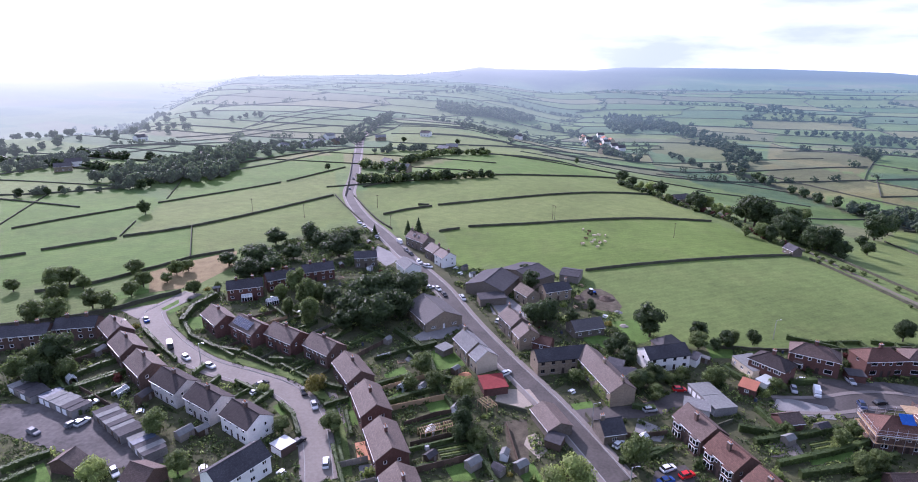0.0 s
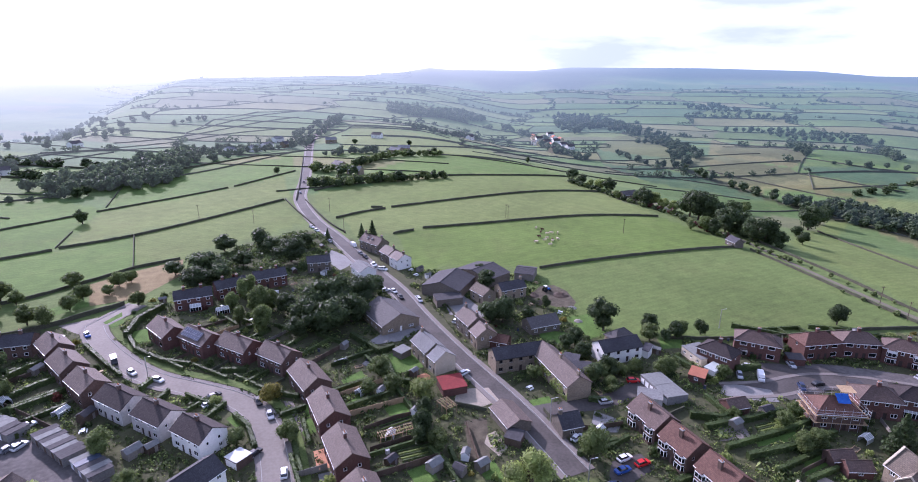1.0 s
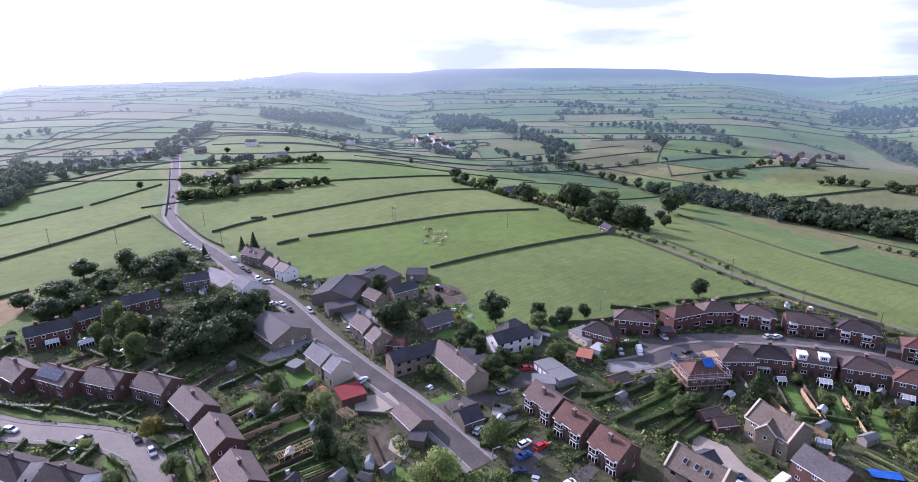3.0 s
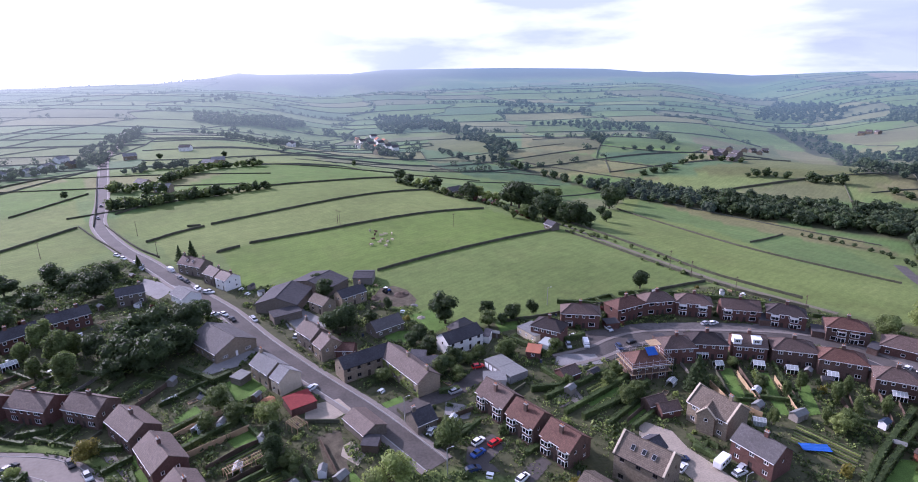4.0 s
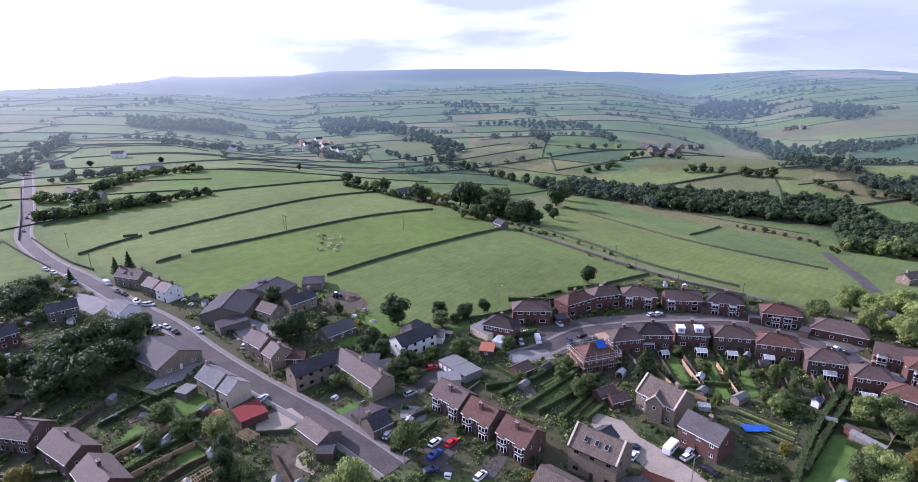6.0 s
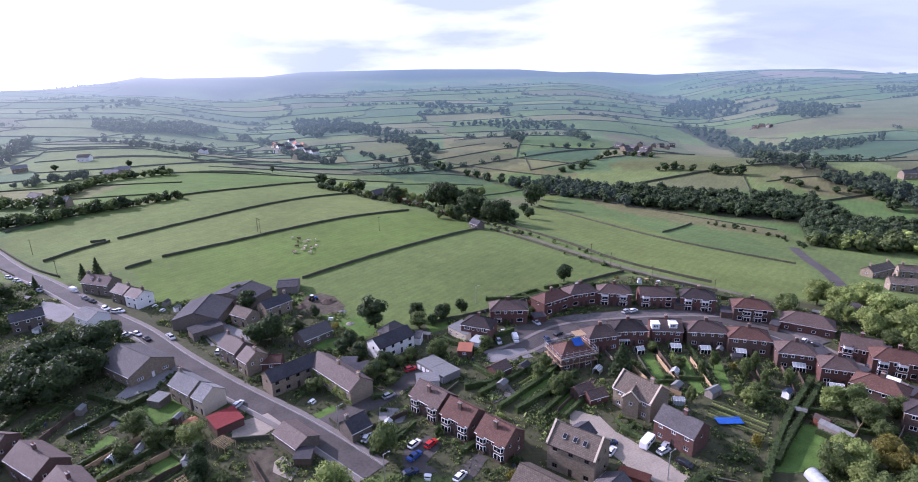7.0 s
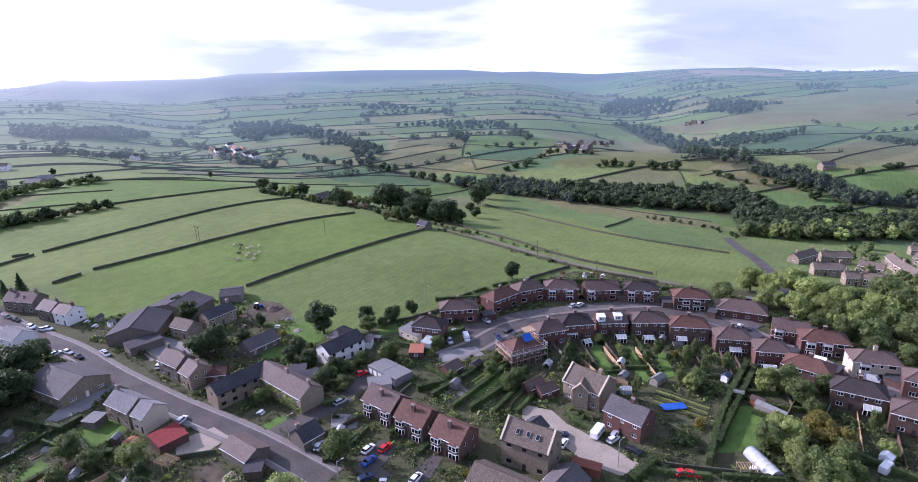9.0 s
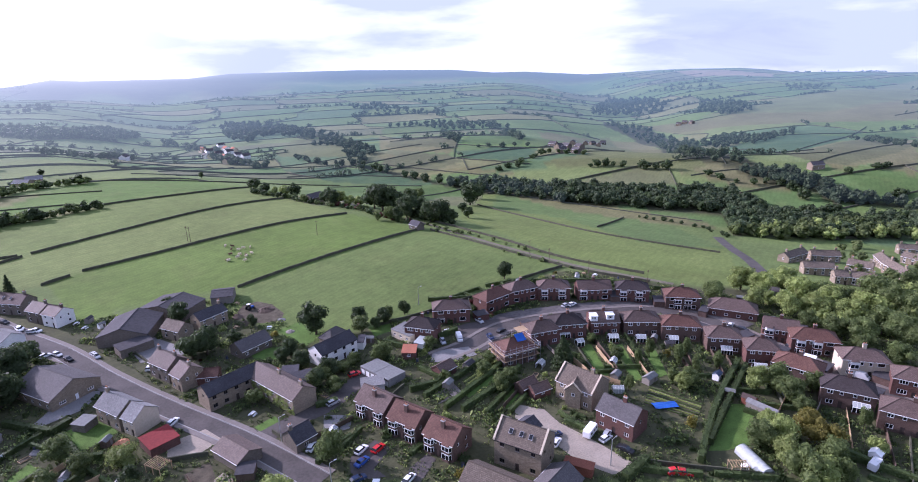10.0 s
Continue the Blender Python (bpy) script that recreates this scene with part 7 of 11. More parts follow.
stone_wall([(239.3, 696), (285, 658.4), (303.8, 616.5)], hgt=1.2)
stone_wall([(326.4, 614), (356.1, 508), (375.7, 451.2)], hgt=1.4)
stone_wall([(505.4, 921.2), (468.4, 637.9)], hgt=1.4)
stone_wall([(445.1, 606.4), (499.9, 509.4), (625.9, 613.1)], hgt=1.4)
stone_wall([(393.5, 548.4), (426.7, 447.8)], hgt=1.4)
stone_wall([(395.4, 545.1), (450.9, 614.2), (658.1, 858.3)], hgt=1.4)
stone_wall([(-120.5, 829.3), (-80.1, 847.9), (14, 808)], hgt=1.1)
stone_wall([(-299.3, 834.6), (-224.6, 998.4), (-158.5, 1100.4)], hgt=1.4)
stone_wall([(-354.7, 718.6), (-289, 804.1), (-176.1, 952)], hgt=1.4)
stone_wall([(-385.3, 572.7), (-333.2, 673.4), (-260.6, 791.9), (-188.7, 832.5)], hgt=1.3)
stone_wall([(-388, 475.7), (-354.4, 541.7), (-315.5, 636.3)], hgt=1.3)
stone_wall([(-34.9, 825.7), (8.6, 829.1)], hgt=1.3)
stone_wall([(12.2, 667.7), (63.7, 689.6), (84.4, 724.4)], hgt=1.3)
stone_wall([(-34, 758.9), (26.3, 742.7), (67.8, 725.7)], hgt=1.3)
stone_wall([(22.9, 613.9), (68.7, 607.9), (113.3, 603.2)], hgt=1.3)
stone_wall([(83.6, 718.2), (171.9, 855)], hgt=1.1)
stone_wall([(87.8, 707.8), (169.5, 748.3)], hgt=1.1)
stone_wall([(99.6, 675.5), (193.4, 733.4)], hgt=1.1)
stone_wall([(109.1, 636), (202.6, 672)], hgt=1.1)
stone_wall([(119.1, 581.2), (165.9, 573.4)], hgt=1.1)
stone_wall([(125.1, 978.6), (199.7, 1022)], hgt=1.1)
stone_wall([(661.1, 299), (988.8, 352), (1161.3, 380.8)], hgt=1.4)
stone_wall([(598.3, 229.2), (973.5, 254.3)], hgt=1.4)
stone_wall([(487.2, 293.8), (526.2, 270.2), (531.3, 234.9), (520.7, 196)], hgt=1.2)
stone_wall([(993.7, 724.9), (841.2, 533.2), (537.5, 288.3)], hgt=1.2)

# ---- estate houses, west row ----
house(-118.7, 179.5, -45.1, 12.0, 8, 5, 7.7, 'g', BRICK_BROWN, TILE_PINK, label='brown brick semi-detached house with pinkish tiled roof', front='rear', back='semi', ends='gable2', group='estate semis')
house(-107.8, 167.0, -44.8, 12.9, 8, 5, 7.7, 'g', BRICK_BROWN, TILE_PINK, label='brown brick semi-detached house with pinkish tiled roof', front='rear', back='semi', ends='gable2', group='estate semis')
house(-95.8, 155.1, -43.0, 12.2, 8, 5, 7.7, 'g', BRICK_BROWN, TILE_PINK, label='brown brick semi-detached house with pinkish tiled roof', front='rear', back='semi', ends='gable2', group='estate semis')
house(-82.1, 145.7, -34.1, 12.7, 8, 5, 7.4, 'g', RENDER_GREY, TILE_DARK, label='pale pebbledashed semi-detached house with dark roof', front='rear', back='semi', ends='gable2', group='estate semis')
house(-68.8, 137.5, -33.8, 11.6, 8, 5, 7.4, 'g', RENDER_GREY, TILE_DARK, label='pale pebbledashed semi-detached house with dark roof', front='rear', back='semi', ends='gable2', group='estate semis')
house(-55.5, 129.3, -35.8, 11.7, 8, 5, 7.4, 'g', RENDER_WHITE, TILE_DARK, label='white pebbledashed semi-detached house with dark roof', front='rear', back='semi', ends='gable2', group='estate semis')
house(-51.2, 110.1, 53.9, 13.5, 7.5, 5, 7.4, 'g', RENDER_WHITE, SLATE, front='row', back='rear', label='long white rendered house with dark roof', chim=())
house(-151.2, 176.0, 12.8, 21.6, 8, 5, 7.2, 'g', BRICK_BROWN, SLATE, front='row', back='row', label='long brown brick terrace with dark roof', chim=(-0.6, 0.1, 0.7))
house(-134.1, 183.0, 11.1, 13.3, 8, 5, 7.2, 'g', BRICK_BROWN, SLATE, front='row', back='row', label='brown brick terrace with dark roof', chim=(-0.5, 0.5))

# ---- estate houses, east row ----
house(-86.6, 189.1, -46.9, 13.4, 8.2, 5, 7.7, 'g', BRICK_RED, TILE_PINK, label='red brick semi-detached house with pinkish tiled roof', front='semi', back='rear', ends='gable2', group='estate semis')
house(-72.6, 181.9, -37.9, 13.3, 8.2, 5, 7.7, 'g', BRICK_RED, TILE_PINK, label='red brick semi-detached house with solar panels', front='semi', back='rear', ends='gable2', group='estate semis')
house(-58.1, 175.7, -34.9, 13.4, 8.2, 5, 7.7, 'g', BRICK_RED, TILE_PINK, label='red brick semi-detached house with grey-brown roof', front='semi', back='rear', ends='gable2', group='estate semis')
house(-43.5, 168.0, -38.1, 12.1, 8.2, 5, 7.7, 'g', BRICK_BROWN, TILE_PINK, label='brown brick semi-detached house with grey-brown roof', front='semi', back='rear', ends='gable2', group='estate semis')
house(-31.5, 153.1, -59.7, 13.8, 8.2, 5, 7.7, 'g', BRICK_BROWN, TILE_PINK, label='brown brick semi-detached house with grey-brown roof', front='semi', back='rear', ends='gable2', group='estate semis')
house(-23.7, 136.5, -68.1, 13.4, 8.2, 5, 7.7, 'g', BRICK_RED, TILE_PINK, label='red brick semi-detached house with pale pink roof', front='semi', back='rear', ends='gable2', group='estate semis')
house(-17.3, 119.0, -69.3, 13.0, 8.2, 5, 7.7, 'g', BRICK_RED, TILE_PINK, label='red brick semi-detached house with pinkish brown roof', front='semi', back='rear', ends='gable2', group='estate semis')
house(-11.4, 102.2, -69.5, 11.8, 8.2, 5, 7.7, 'g', BRICK_RED, TILE_PINK, label='red brick semi-detached house with pinkish brown roof', front='semi', back='rear', ends='gable2', group='estate semis')

# ---- north cluster ----
house(-88.3, 219.7, 20.2, 13.8, 7.5, 5, 7.3, 'g', BRICK_RED, SLATE, label='red brick terrace with dark roof among trees', front='row', back='row', chim=(-0.5, 0.5), group='brick terraces')
house(-76.8, 230.2, 31.6, 12.5, 7.5, 5, 7.3, 'g', BRICK_RED, SLATE, label='red brick terrace with dark roof among trees', front='row', back='row', chim=(-0.5, 0.5), group='brick terraces')
house(-63.0, 240.2, 24.4, 13.5, 7.5, 5, 7.3, 'g', BRICK_RED, SLATE, label='red brick terrace with dark roof among trees', front='row', back='row', chim=(-0.5, 0.5), group='brick terraces')
house(-44.3, 258.3, 10.7, 10.5, 7.5, 5, 7, 'g', STONE_DARK, SLATE, front='stone', back='stone', label='stone house with dark roof beside the street', chim=(0.8,))
house(-22.8, 250.3, -61.8, 10.7, 8, 3.4, 5.6, 'g', RENDER_WHITE, SLATE_PALE, front='low', back='low', label='low white cottage with pale roof by the street', chim=())
house(-19.8, 286.0, -47.8, 15.0, 7.5, 5, 7.8, 'g', STONE_DARK, TILE_BROWN, front='stone', back='stone', label='stone terrace house with brown roof and skylights', chim=(-0.9, 0.9))
house(-10.8, 268.0, -57.8, 8.4, 7.5, 5, 7.4, 'g', STONE_DARK, TILE_PINK, front='stone', back='stone', label='stone terrace house with brown roof', chim=(0.9,))
house(-5.9, 259.6, -57.7, 7.9, 7.5, 5, 7.2, 'g', RENDER_WHITE, TILE_PINK, front='stone', back='stone', ends='gable2', label='white rendered end house of a terrace', chim=(0.9,))

# ---- along the street ----
house(-9.1, 198.8, -62.0, 18.7, 15, 3.6, 7, 'g', STONE, SLATE_GREY, front='low', back='low', ends='hall', label='wide stone village hall with shallow grey roof', chim=(), door=UPVC, name='village_hall', category='hall')
house(4.6, 170.1, -65.1, 10.7, 7.4, 5.2, 7.8, 'g', STONE, SLATE_PALE, front='stone', back='stone', label='stone cottage with very pale slate roof', chim=(-0.9,))
house(8.6, 162.2, -62.2, 4.9, 7.4, 5, 7.5, 'g', RENDER_CREAM, SLATE_PALE, front='stone', back='stone', ends='', label='stone cottage with pale slate roof and blank gable', chim=())
house(25.8, 132.3, -71.0, 10.4, 7, 2.8, 4.4, 'g', STONE_DARK, TILE_PINK, front='', back='', ends='', label='low stone workshop with pinkish tiled roof by the street', chim=(), name='workshop', category='outbuilding')
house(20.9, 188.4, -68.4, 10.4, 7.5, 5.2, 8, 'g', STONE_DARK, TILE_PINK, front='stone', back='stone', label='dark stone house with brown roof on the street', chim=(-0.9, 0.9))
house(24.0, 178.0, -71.5, 5.9, 7.5, 5, 7.6, 'g', STONE, TILE_PINK, front='stone', back='stone', ends='gable2', label='stone house with brown roof on the street', chim=(0.9,))
house(29.9, 176.4, -26.8, 6.2, 5, 2.8, 4.4, 'g', BRICK_RED, TILE_RED, front='low', back='low', label='low red brick extension with tiled roof', chim=(), name='extension', category='outbuilding')
house(33.1, 163.0, 12.6, 17.1, 7, 5.2, 7.4, 'g', STONE, SLATE, front='stone', back='stone', ends='gable', label='cream stone house with dark slate roof', chim=(), frame_mat=DOOR_DARK)
house(44.9, 153.2, -75.1, 23.1, 8, 5, 7.6, 'g', STONE, TILE_PINK, front='stone', back='stone', ends='', label='ivy-clad stone farmhouse with brown roof', chim=(0.0, 0.95))
house(67.5, 165.5, 13.4, 14.6, 7.5, 5, 7.3, 'g', RENDER_WHITE, SLATE, front='stone', back='stone', label='white rendered house with dark roof beside pasture', chim=(), frame_mat=DOOR_DARK)
house(72.4, 175.5, 20.0, 8.7, 6, 3, 5.6, 'h', STONE, SLATE_GREY, front='low', back='low', ends='', label='small square stone building with pyramid roof', chim=(), name='summerhouse', category='outbuilding')
house(40.5, 127.9, 12.4, 6.0, 6.5, 3.2, 5.6, 'g', STONE_DARK, SLATE, front='low', back='low', ends='', label='small dark stone chapel-like building by the street', chim=(-0.95,))
house(63.4, 125.9, -73.7, 11.1, 8.2, 5.2, 8.2, 'g', BRICK_BROWN, TILE_BROWN, label='brown brick semi-detached house with white bay windows', front='semi', back='rear', ends='gable2', chim=(0.0,), stack_y=-0.2, group='brick semis with bays', bays=((-0.3, True), (0.3, True)))
house(66.5, 114.2, -71.8, 9.6, 8.2, 5.2, 8.2, 'g', BRICK_BROWN, TILE_RED, label='brown brick semi-detached house with white bay windows', front='semi', back='rear', ends='gable2', chim=(0.0,), stack_y=-0.2, group='brick semis with bays', bays=((-0.3, True), (0.3, True)))
house(70.1, 102.4, -72.7, 9.4, 8.2, 5.2, 8.2, 'g', BRICK_BROWN, TILE_RED, label='brown brick semi-detached house with white bay windows', front='semi', back='rear', ends='gable2', chim=(0.0,), stack_y=-0.2, group='brick semis with bays', bays=((-0.3, True), (0.3, True)))
house(69.1, 81.3, -69.0, 15.4, 8, 4, 6.4, 'g', STONE_DARK, SLATE_STONE, front='low', back='low', label='long low stone building with stone-slate roof', chim=())
house(82.3, 86.7, -66.5, 12.2, 9, 7.2, 10.6, 'g', STONE, SLATE_STONE, front='stone', back='stone', ends='gable2', label='tall three-storey stone house with skylights', chim=(), coping=True, frame_mat=DOOR_DARK)
house(114.5, 96.7, -79.4, 11.9, 9.5, 5.8, 9.2, 'g', STONE, SLATE_STONE, front='stone', back='stone', ends='', label='gabled stone manor house with pale copings', chim=(0.6,), coping=True)
house(111.8, 80.4, -80.6, 10.8, 8, 5.4, 8.2, 'g', BRICK_RED, SLATE_GREY, front='row', back='rear', ends='gable', label='red brick house with grey slate roof', chim=(0.15,))
house(80.1, 73.9, -166.6, 10.7, 8, 2.8, 5.2, 'g', STONE_DARK, SLATE_GREY, front='', back='', ends='', label='low stone garage block with blue-grey slate roof', chim=(), name='garage_block', category='garage')
house(91.3, 94.5, -172.8, 3.4, 5.5, 2.4, 4, 'g', BRICK_BROWN, SLATE, front='', back='', ends='', label='small brick garage with dark roof', chim=(), name='garage', category='garage')

# ---- farm ----
house(15.4, 229.1, -117.2, 18.5, 17, 4.0, 6.8, 'g', STONE_DARK, SHEET_GREY, front='', back='', ends='', label='large barn with dark sheeted roof', chim=(), name='barn', category='barn')
house(31.8, 241.3, -140.2, 14.5, 20, 3.8, 6.0, 'g', STONE_DARK, SHEET_GREY, front='', back='', ends='', label='broad barn with dark curved sheet roof', chim=(), name='barn', category='barn')
house(51.9, 241.9, 157.7, 8.6, 10, 3.3, 4.5, 'g', WOOD_GREY, SHEET_GREY, front='', back='', ends='', label='open barn with grey sheet roof at the field edge', chim=(), name='barn', category='barn')
house(28.8, 216.7, -61.1, 9.1, 6.5, 4.2, 6.4, 'g', STONE, SLATE_STONE, front='stone', back='stone', label='stone farm cottage with stone-slate roof', chim=())
house(40.8, 220.0, 20.2, 11.7, 6.5, 4.6, 6.8, 'g', STONE, SLATE, front='stone', back='stone', label='stone farmhouse with dark roof', chim=(0.9,))
house(46.9, 188.4, 17.5, 11.9, 7, 3, 5.4, 'g', STONE_DARK, SLATE_GREY, front='low', back='low', label='low stone bungalow with purple-grey roof', chim=())

# ---- residential close, outer ring ----
house(99.2, 158.4, -53.4, 11.0, 7.8, 5.7, 8.1, 'h', BRICK_RED, TILE_DARK, label='dark red brick semi-detached house with hipped brown roof', front='semi', back='rear', ends='gable', group='houses of the close')
house(116.3, 164.7, -31.2, 14.0, 7.8, 5.7, 8.1, 'h', BRICK_RED, TILE_BROWN, bays=((-0.3, False),), label='dark red brick semi-detached house with hipped brown roof', front='semi', back='rear', ends='gable', group='houses of the close')
house(136.1, 163.3, 4.0, 14.0, 7.8, 5.7, 8.1, 'h', BRICK_RED, TILE_RED, label='dark red brick semi-detached house with hipped brown roof', front='semi', back='rear', ends='gable', group='houses of the close')
house(150.7, 162.8, -13.6, 12.5, 7.8, 5.7, 8.1, 'h', BRICK_RED, TILE_BROWN, label='dark red brick semi-detached house with hipped brown roof', front='semi', back='rear', ends='gable', group='houses of the close')
house(162.6, 155.5, -38.6, 13.0, 7.8, 5.7, 8.1, 'h', BRICK_RED, TILE_BROWN, bays=((-0.3, True), (0.25, True)), label='dark red brick semi-detached house with hipped brown roof', front='semi', back='rear', ends='gable', group='houses of the close')
house(175.8, 145.3, -35.4, 13.7, 8, 5, 7.6, 'g', BRICK_RED, TILE_BROWN, label='dark red brick terrace of the close', bays=((-0.35, True),), front='semi', back='rear', ends='gable', group='houses of the close')
house(186.9, 134.1, -46.6, 13.0, 7.8, 5.7, 8.1, 'h', BRICK_RED, TILE_DARK, bays=((-0.28, True), (0.2, True)), label='dark red brick semi-detached house with hipped brown roof', front='semi', back='rear', ends='gable', group='houses of the close')
house(195.7, 116.9, -46.3, 13.0, 7.8, 5.7, 8.1, 'h', BRICK_BROWN, TILE_RED, bays=((-0.15, True), (0.15, True)), label='dark red brick semi-detached house with hipped brown roof', front='semi', back='rear', ends='gable', group='houses of the close')
house(204.3, 100.1, -61.2, 17.0, 9, 3.6, 6.4, 'h', BRICK_RED, TILE_BROWN, front='low', back='low', ends='', label='brick bungalow with broad dark brown hipped roof', chim=())
house(197.2, 79.2, -63.2, 11.0, 8, 5, 7.6, 'g', BRICK_RED, TILE_BROWN, bays=((-0.3, True),), label='red brick house with white bay and brown roof', front='semi', back='rear', ends='gable', group='houses of the close')
house(196.4, 68.2, -55.2, 14.0, 7.8, 5.7, 8.1, 'h', BRICK_RED, TILE_RED, bays=((-0.3, True), (0.05, True)), label='dark red brick semi-detached house with hipped brown roof', front='semi', back='rear', ends='gable', group='houses of the close')
house(193.5, 52.8, -52.5, 13.0, 7.8, 5.7, 8.1, 'h', RENDER_CREAM, TILE_BROWN, bays=((-0.25, True),), label='cream and red fronted house with hipped brown roof', front='semi', back='rear', ends='gable', group='houses of the close')
house(191.8, 37.7, -68.1, 13.0, 7.8, 5.7, 8.1, 'h', BRICK_RED, TILE_BROWN, label='dark red brick semi-detached house with hipped brown roof', front='semi', back='rear', ends='gable', group='houses of the close')

# ---- residential close, inner ring ----
house(114.6, 126.5, -11.0, 12.0, 9, 5, 7.8, 'h', BRICK_BROWN, TILE_RED, label='brick house under repair with scaffolding round it', chim=(), front='rear', back='semi', ends='gable', name='house')
house(130.2, 129.8, -18.4, 11.0, 7.8, 5.7, 8.1, 'h', BRICK_RED, TILE_BROWN, label='brown brick semi-detached house with hipped brown roof, rear to the gardens', front='rear', back='semi', ends='gable', group='houses of the close')
house(141.5, 127.9, -29.4, 12.0, 7.8, 5.7, 8.1, 'h', BRICK_RED, TILE_DARK, label='brown brick semi-detached house with hipped brown roof, rear to the gardens', front='rear', back='semi', ends='gable', group='houses of the close')
house(154.3, 122.2, -36.0, 10.2, 8.5, 5, 7.6, 'g', BRICK_RED, TILE_BROWN, label='red brick semi with two white box dormers', front='rear', back='semi', ends='gable', group='houses of the close')
house(163.7, 113.0, -38.7, 13.0, 7.8, 5.7, 8.1, 'h', BRICK_BROWN, TILE_BROWN, label='brown brick semi-detached house with hipped brown roof, rear to the gardens', front='rear', back='semi', ends='gable', group='houses of the close')
house(171.4, 102.0, -45.9, 13.0, 7.8, 5.7, 8.1, 'h', BRICK_BROWN, TILE_RED, label='brown brick semi-detached house with hipped brown roof, rear to the gardens', front='rear', back='semi', ends='gable', group='houses of the close')
house(174.7, 87.8, -47.4, 11.0, 7.8, 5.7, 8.1, 'h', BRICK_BROWN, TILE_BROWN, label='brown brick semi-detached house with hipped brown roof, rear to the gardens', front='rear', back='semi', ends='gable', group='houses of the close')
house(176.1, 75.5, -50.1, 10.0, 7.8, 5.7, 8.1, 'h', BRICK_RED, TILE_BROWN, label='brown brick semi-detached house with hipped brown roof, rear to the gardens', front='rear', back='semi', ends='gable', group='houses of the close')
house(173.4, 62.7, -76.8, 13.0, 7.8, 5.7, 8.1, 'h', BRICK_BROWN, TILE_RED, label='brown brick semi-detached house with hipped brown roof, rear to the gardens', front='rear', back='semi', ends='gable', group='houses of the close')
house(170.8, 48.5, -65.6, 13.0, 7.8, 5.7, 8.1, 'h', BRICK_BROWN, TILE_DARK, label='brown brick semi-detached house with hipped brown roof, rear to the gardens', front='rear', back='semi', ends='gable', group='houses of the close')
house(170.3, 33.1, -72.1, 14.0, 7.8, 5.7, 8.1, 'h', BRICK_BROWN, TILE_BROWN, label='brown brick semi-detached house with hipped brown roof, rear to the gardens', front='rear', back='semi', ends='gable', group='houses of the close')

# ---- trees of the village ----
tree(-130.3, 160.0, 9, LEAF_OAK, 'round', 1.1, 'large dark-leaved broadleaf tree among village houses', 1500)
tree(-133.0, 157.4, 9, LEAF_OAK, 'round', 1.1, 'large dark-leaved broadleaf tree among village houses', 1500)
tree(-134.5, 153.8, 8, LEAF_OAK, 'round', 1.1, 'large dark-leaved broadleaf tree among village houses', 1500)
tree(-120.7, 155.0, 7, LEAF_OAK, 'round', 1.1, 'large dark-leaved broadleaf tree among village houses', 1500)
tree(-127.4, 162.6, 12, LEAF_DARK, 'round', 1, 'large dark-leaved broadleaf tree among village houses', 1500)
tree(-125.5, 150.5, 8, LEAF_DARK, 'round', 1, 'large dark-leaved broadleaf tree among village houses', 1500)
tree(-94.5, 254.3, 12, LEAF_DARK, 'round', 1.45, 'large dark-leaved broadleaf tree among village houses', 1500)
tree(-96.8, 288.1, 9, LEAF_DARK, 'round', 1.45, 'large dark-leaved broadleaf tree among village houses', 1500)
tree(-80.2, 296.4, 10, LEAF_DARK, 'round', 1.45, 'large dark-leaved broadleaf tree among village houses', 1500)
tree(-59.6, 270.5, 12, LEAF_DARK, 'round', 1.45, 'large dark-leaved broadleaf tree among village houses', 1500)
tree(-94.8, 239.1, 10, LEAF_DARK, 'round', 1.45, 'large dark-leaved broadleaf tree among village houses', 1500)
tree(-81.1, 265.0, 8, LEAF_DARK, 'round', 1.45, 'large dark-leaved broadleaf tree among village houses', 1500)
tree(-86.6, 246.3, 9, LEAF_DARK, 'round', 1.45, 'large dark-leaved broadleaf tree among village houses', 1500)
tree(-71.8, 287.5, 8, LEAF_DARK, 'round', 1.45, 'large dark-leaved broadleaf tree among village houses', 1500)
tree(-57.4, 293.2, 8, LEAF_DARK, 'round', 1.45, 'large dark-leaved broadleaf tree among village houses', 1500)
tree(-109.2, 255.6, 7, LEAF_DARK, 'round', 1.45, 'large dark-leaved broadleaf tree among village houses', 1500)
tree(-36.8, 205.8, 14, LEAF_DARK, 'round', 1.2, 'large dark-leaved broadleaf tree among village houses', 1500)
tree(-29.6, 212.0, 14, LEAF_DARK, 'round', 1.2, 'large dark-leaved broadleaf tree among village houses', 1500)
tree(-21.5, 213.6, 13, LEAF_DARK, 'round', 1.2, 'large dark-leaved broadleaf tree among village houses', 1500)
tree(-30.4, 192.3, 13, LEAF_DARK, 'round', 1.2, 'large dark-leaved broadleaf tree among village houses', 1500)
tree(-39.7, 196.1, 12, LEAF_DARK, 'round', 1.2, 'large dark-leaved broadleaf tree among village houses', 1500)
tree(-17.1, 224.4, 10, LEAF_DARK, 'round', 1.2, 'large dark-leaved broadleaf tree among village houses', 1500)
tree(-41.0, 188.3, 8, LEAF_DARK, 'round', 1.2, 'large dark-leaved broadleaf tree among village houses', 1500)
tree(-23.6, 199.1, 12, LEAF_DARK, 'round', 1.2, 'large dark-leaved broadleaf tree among village houses', 1500)
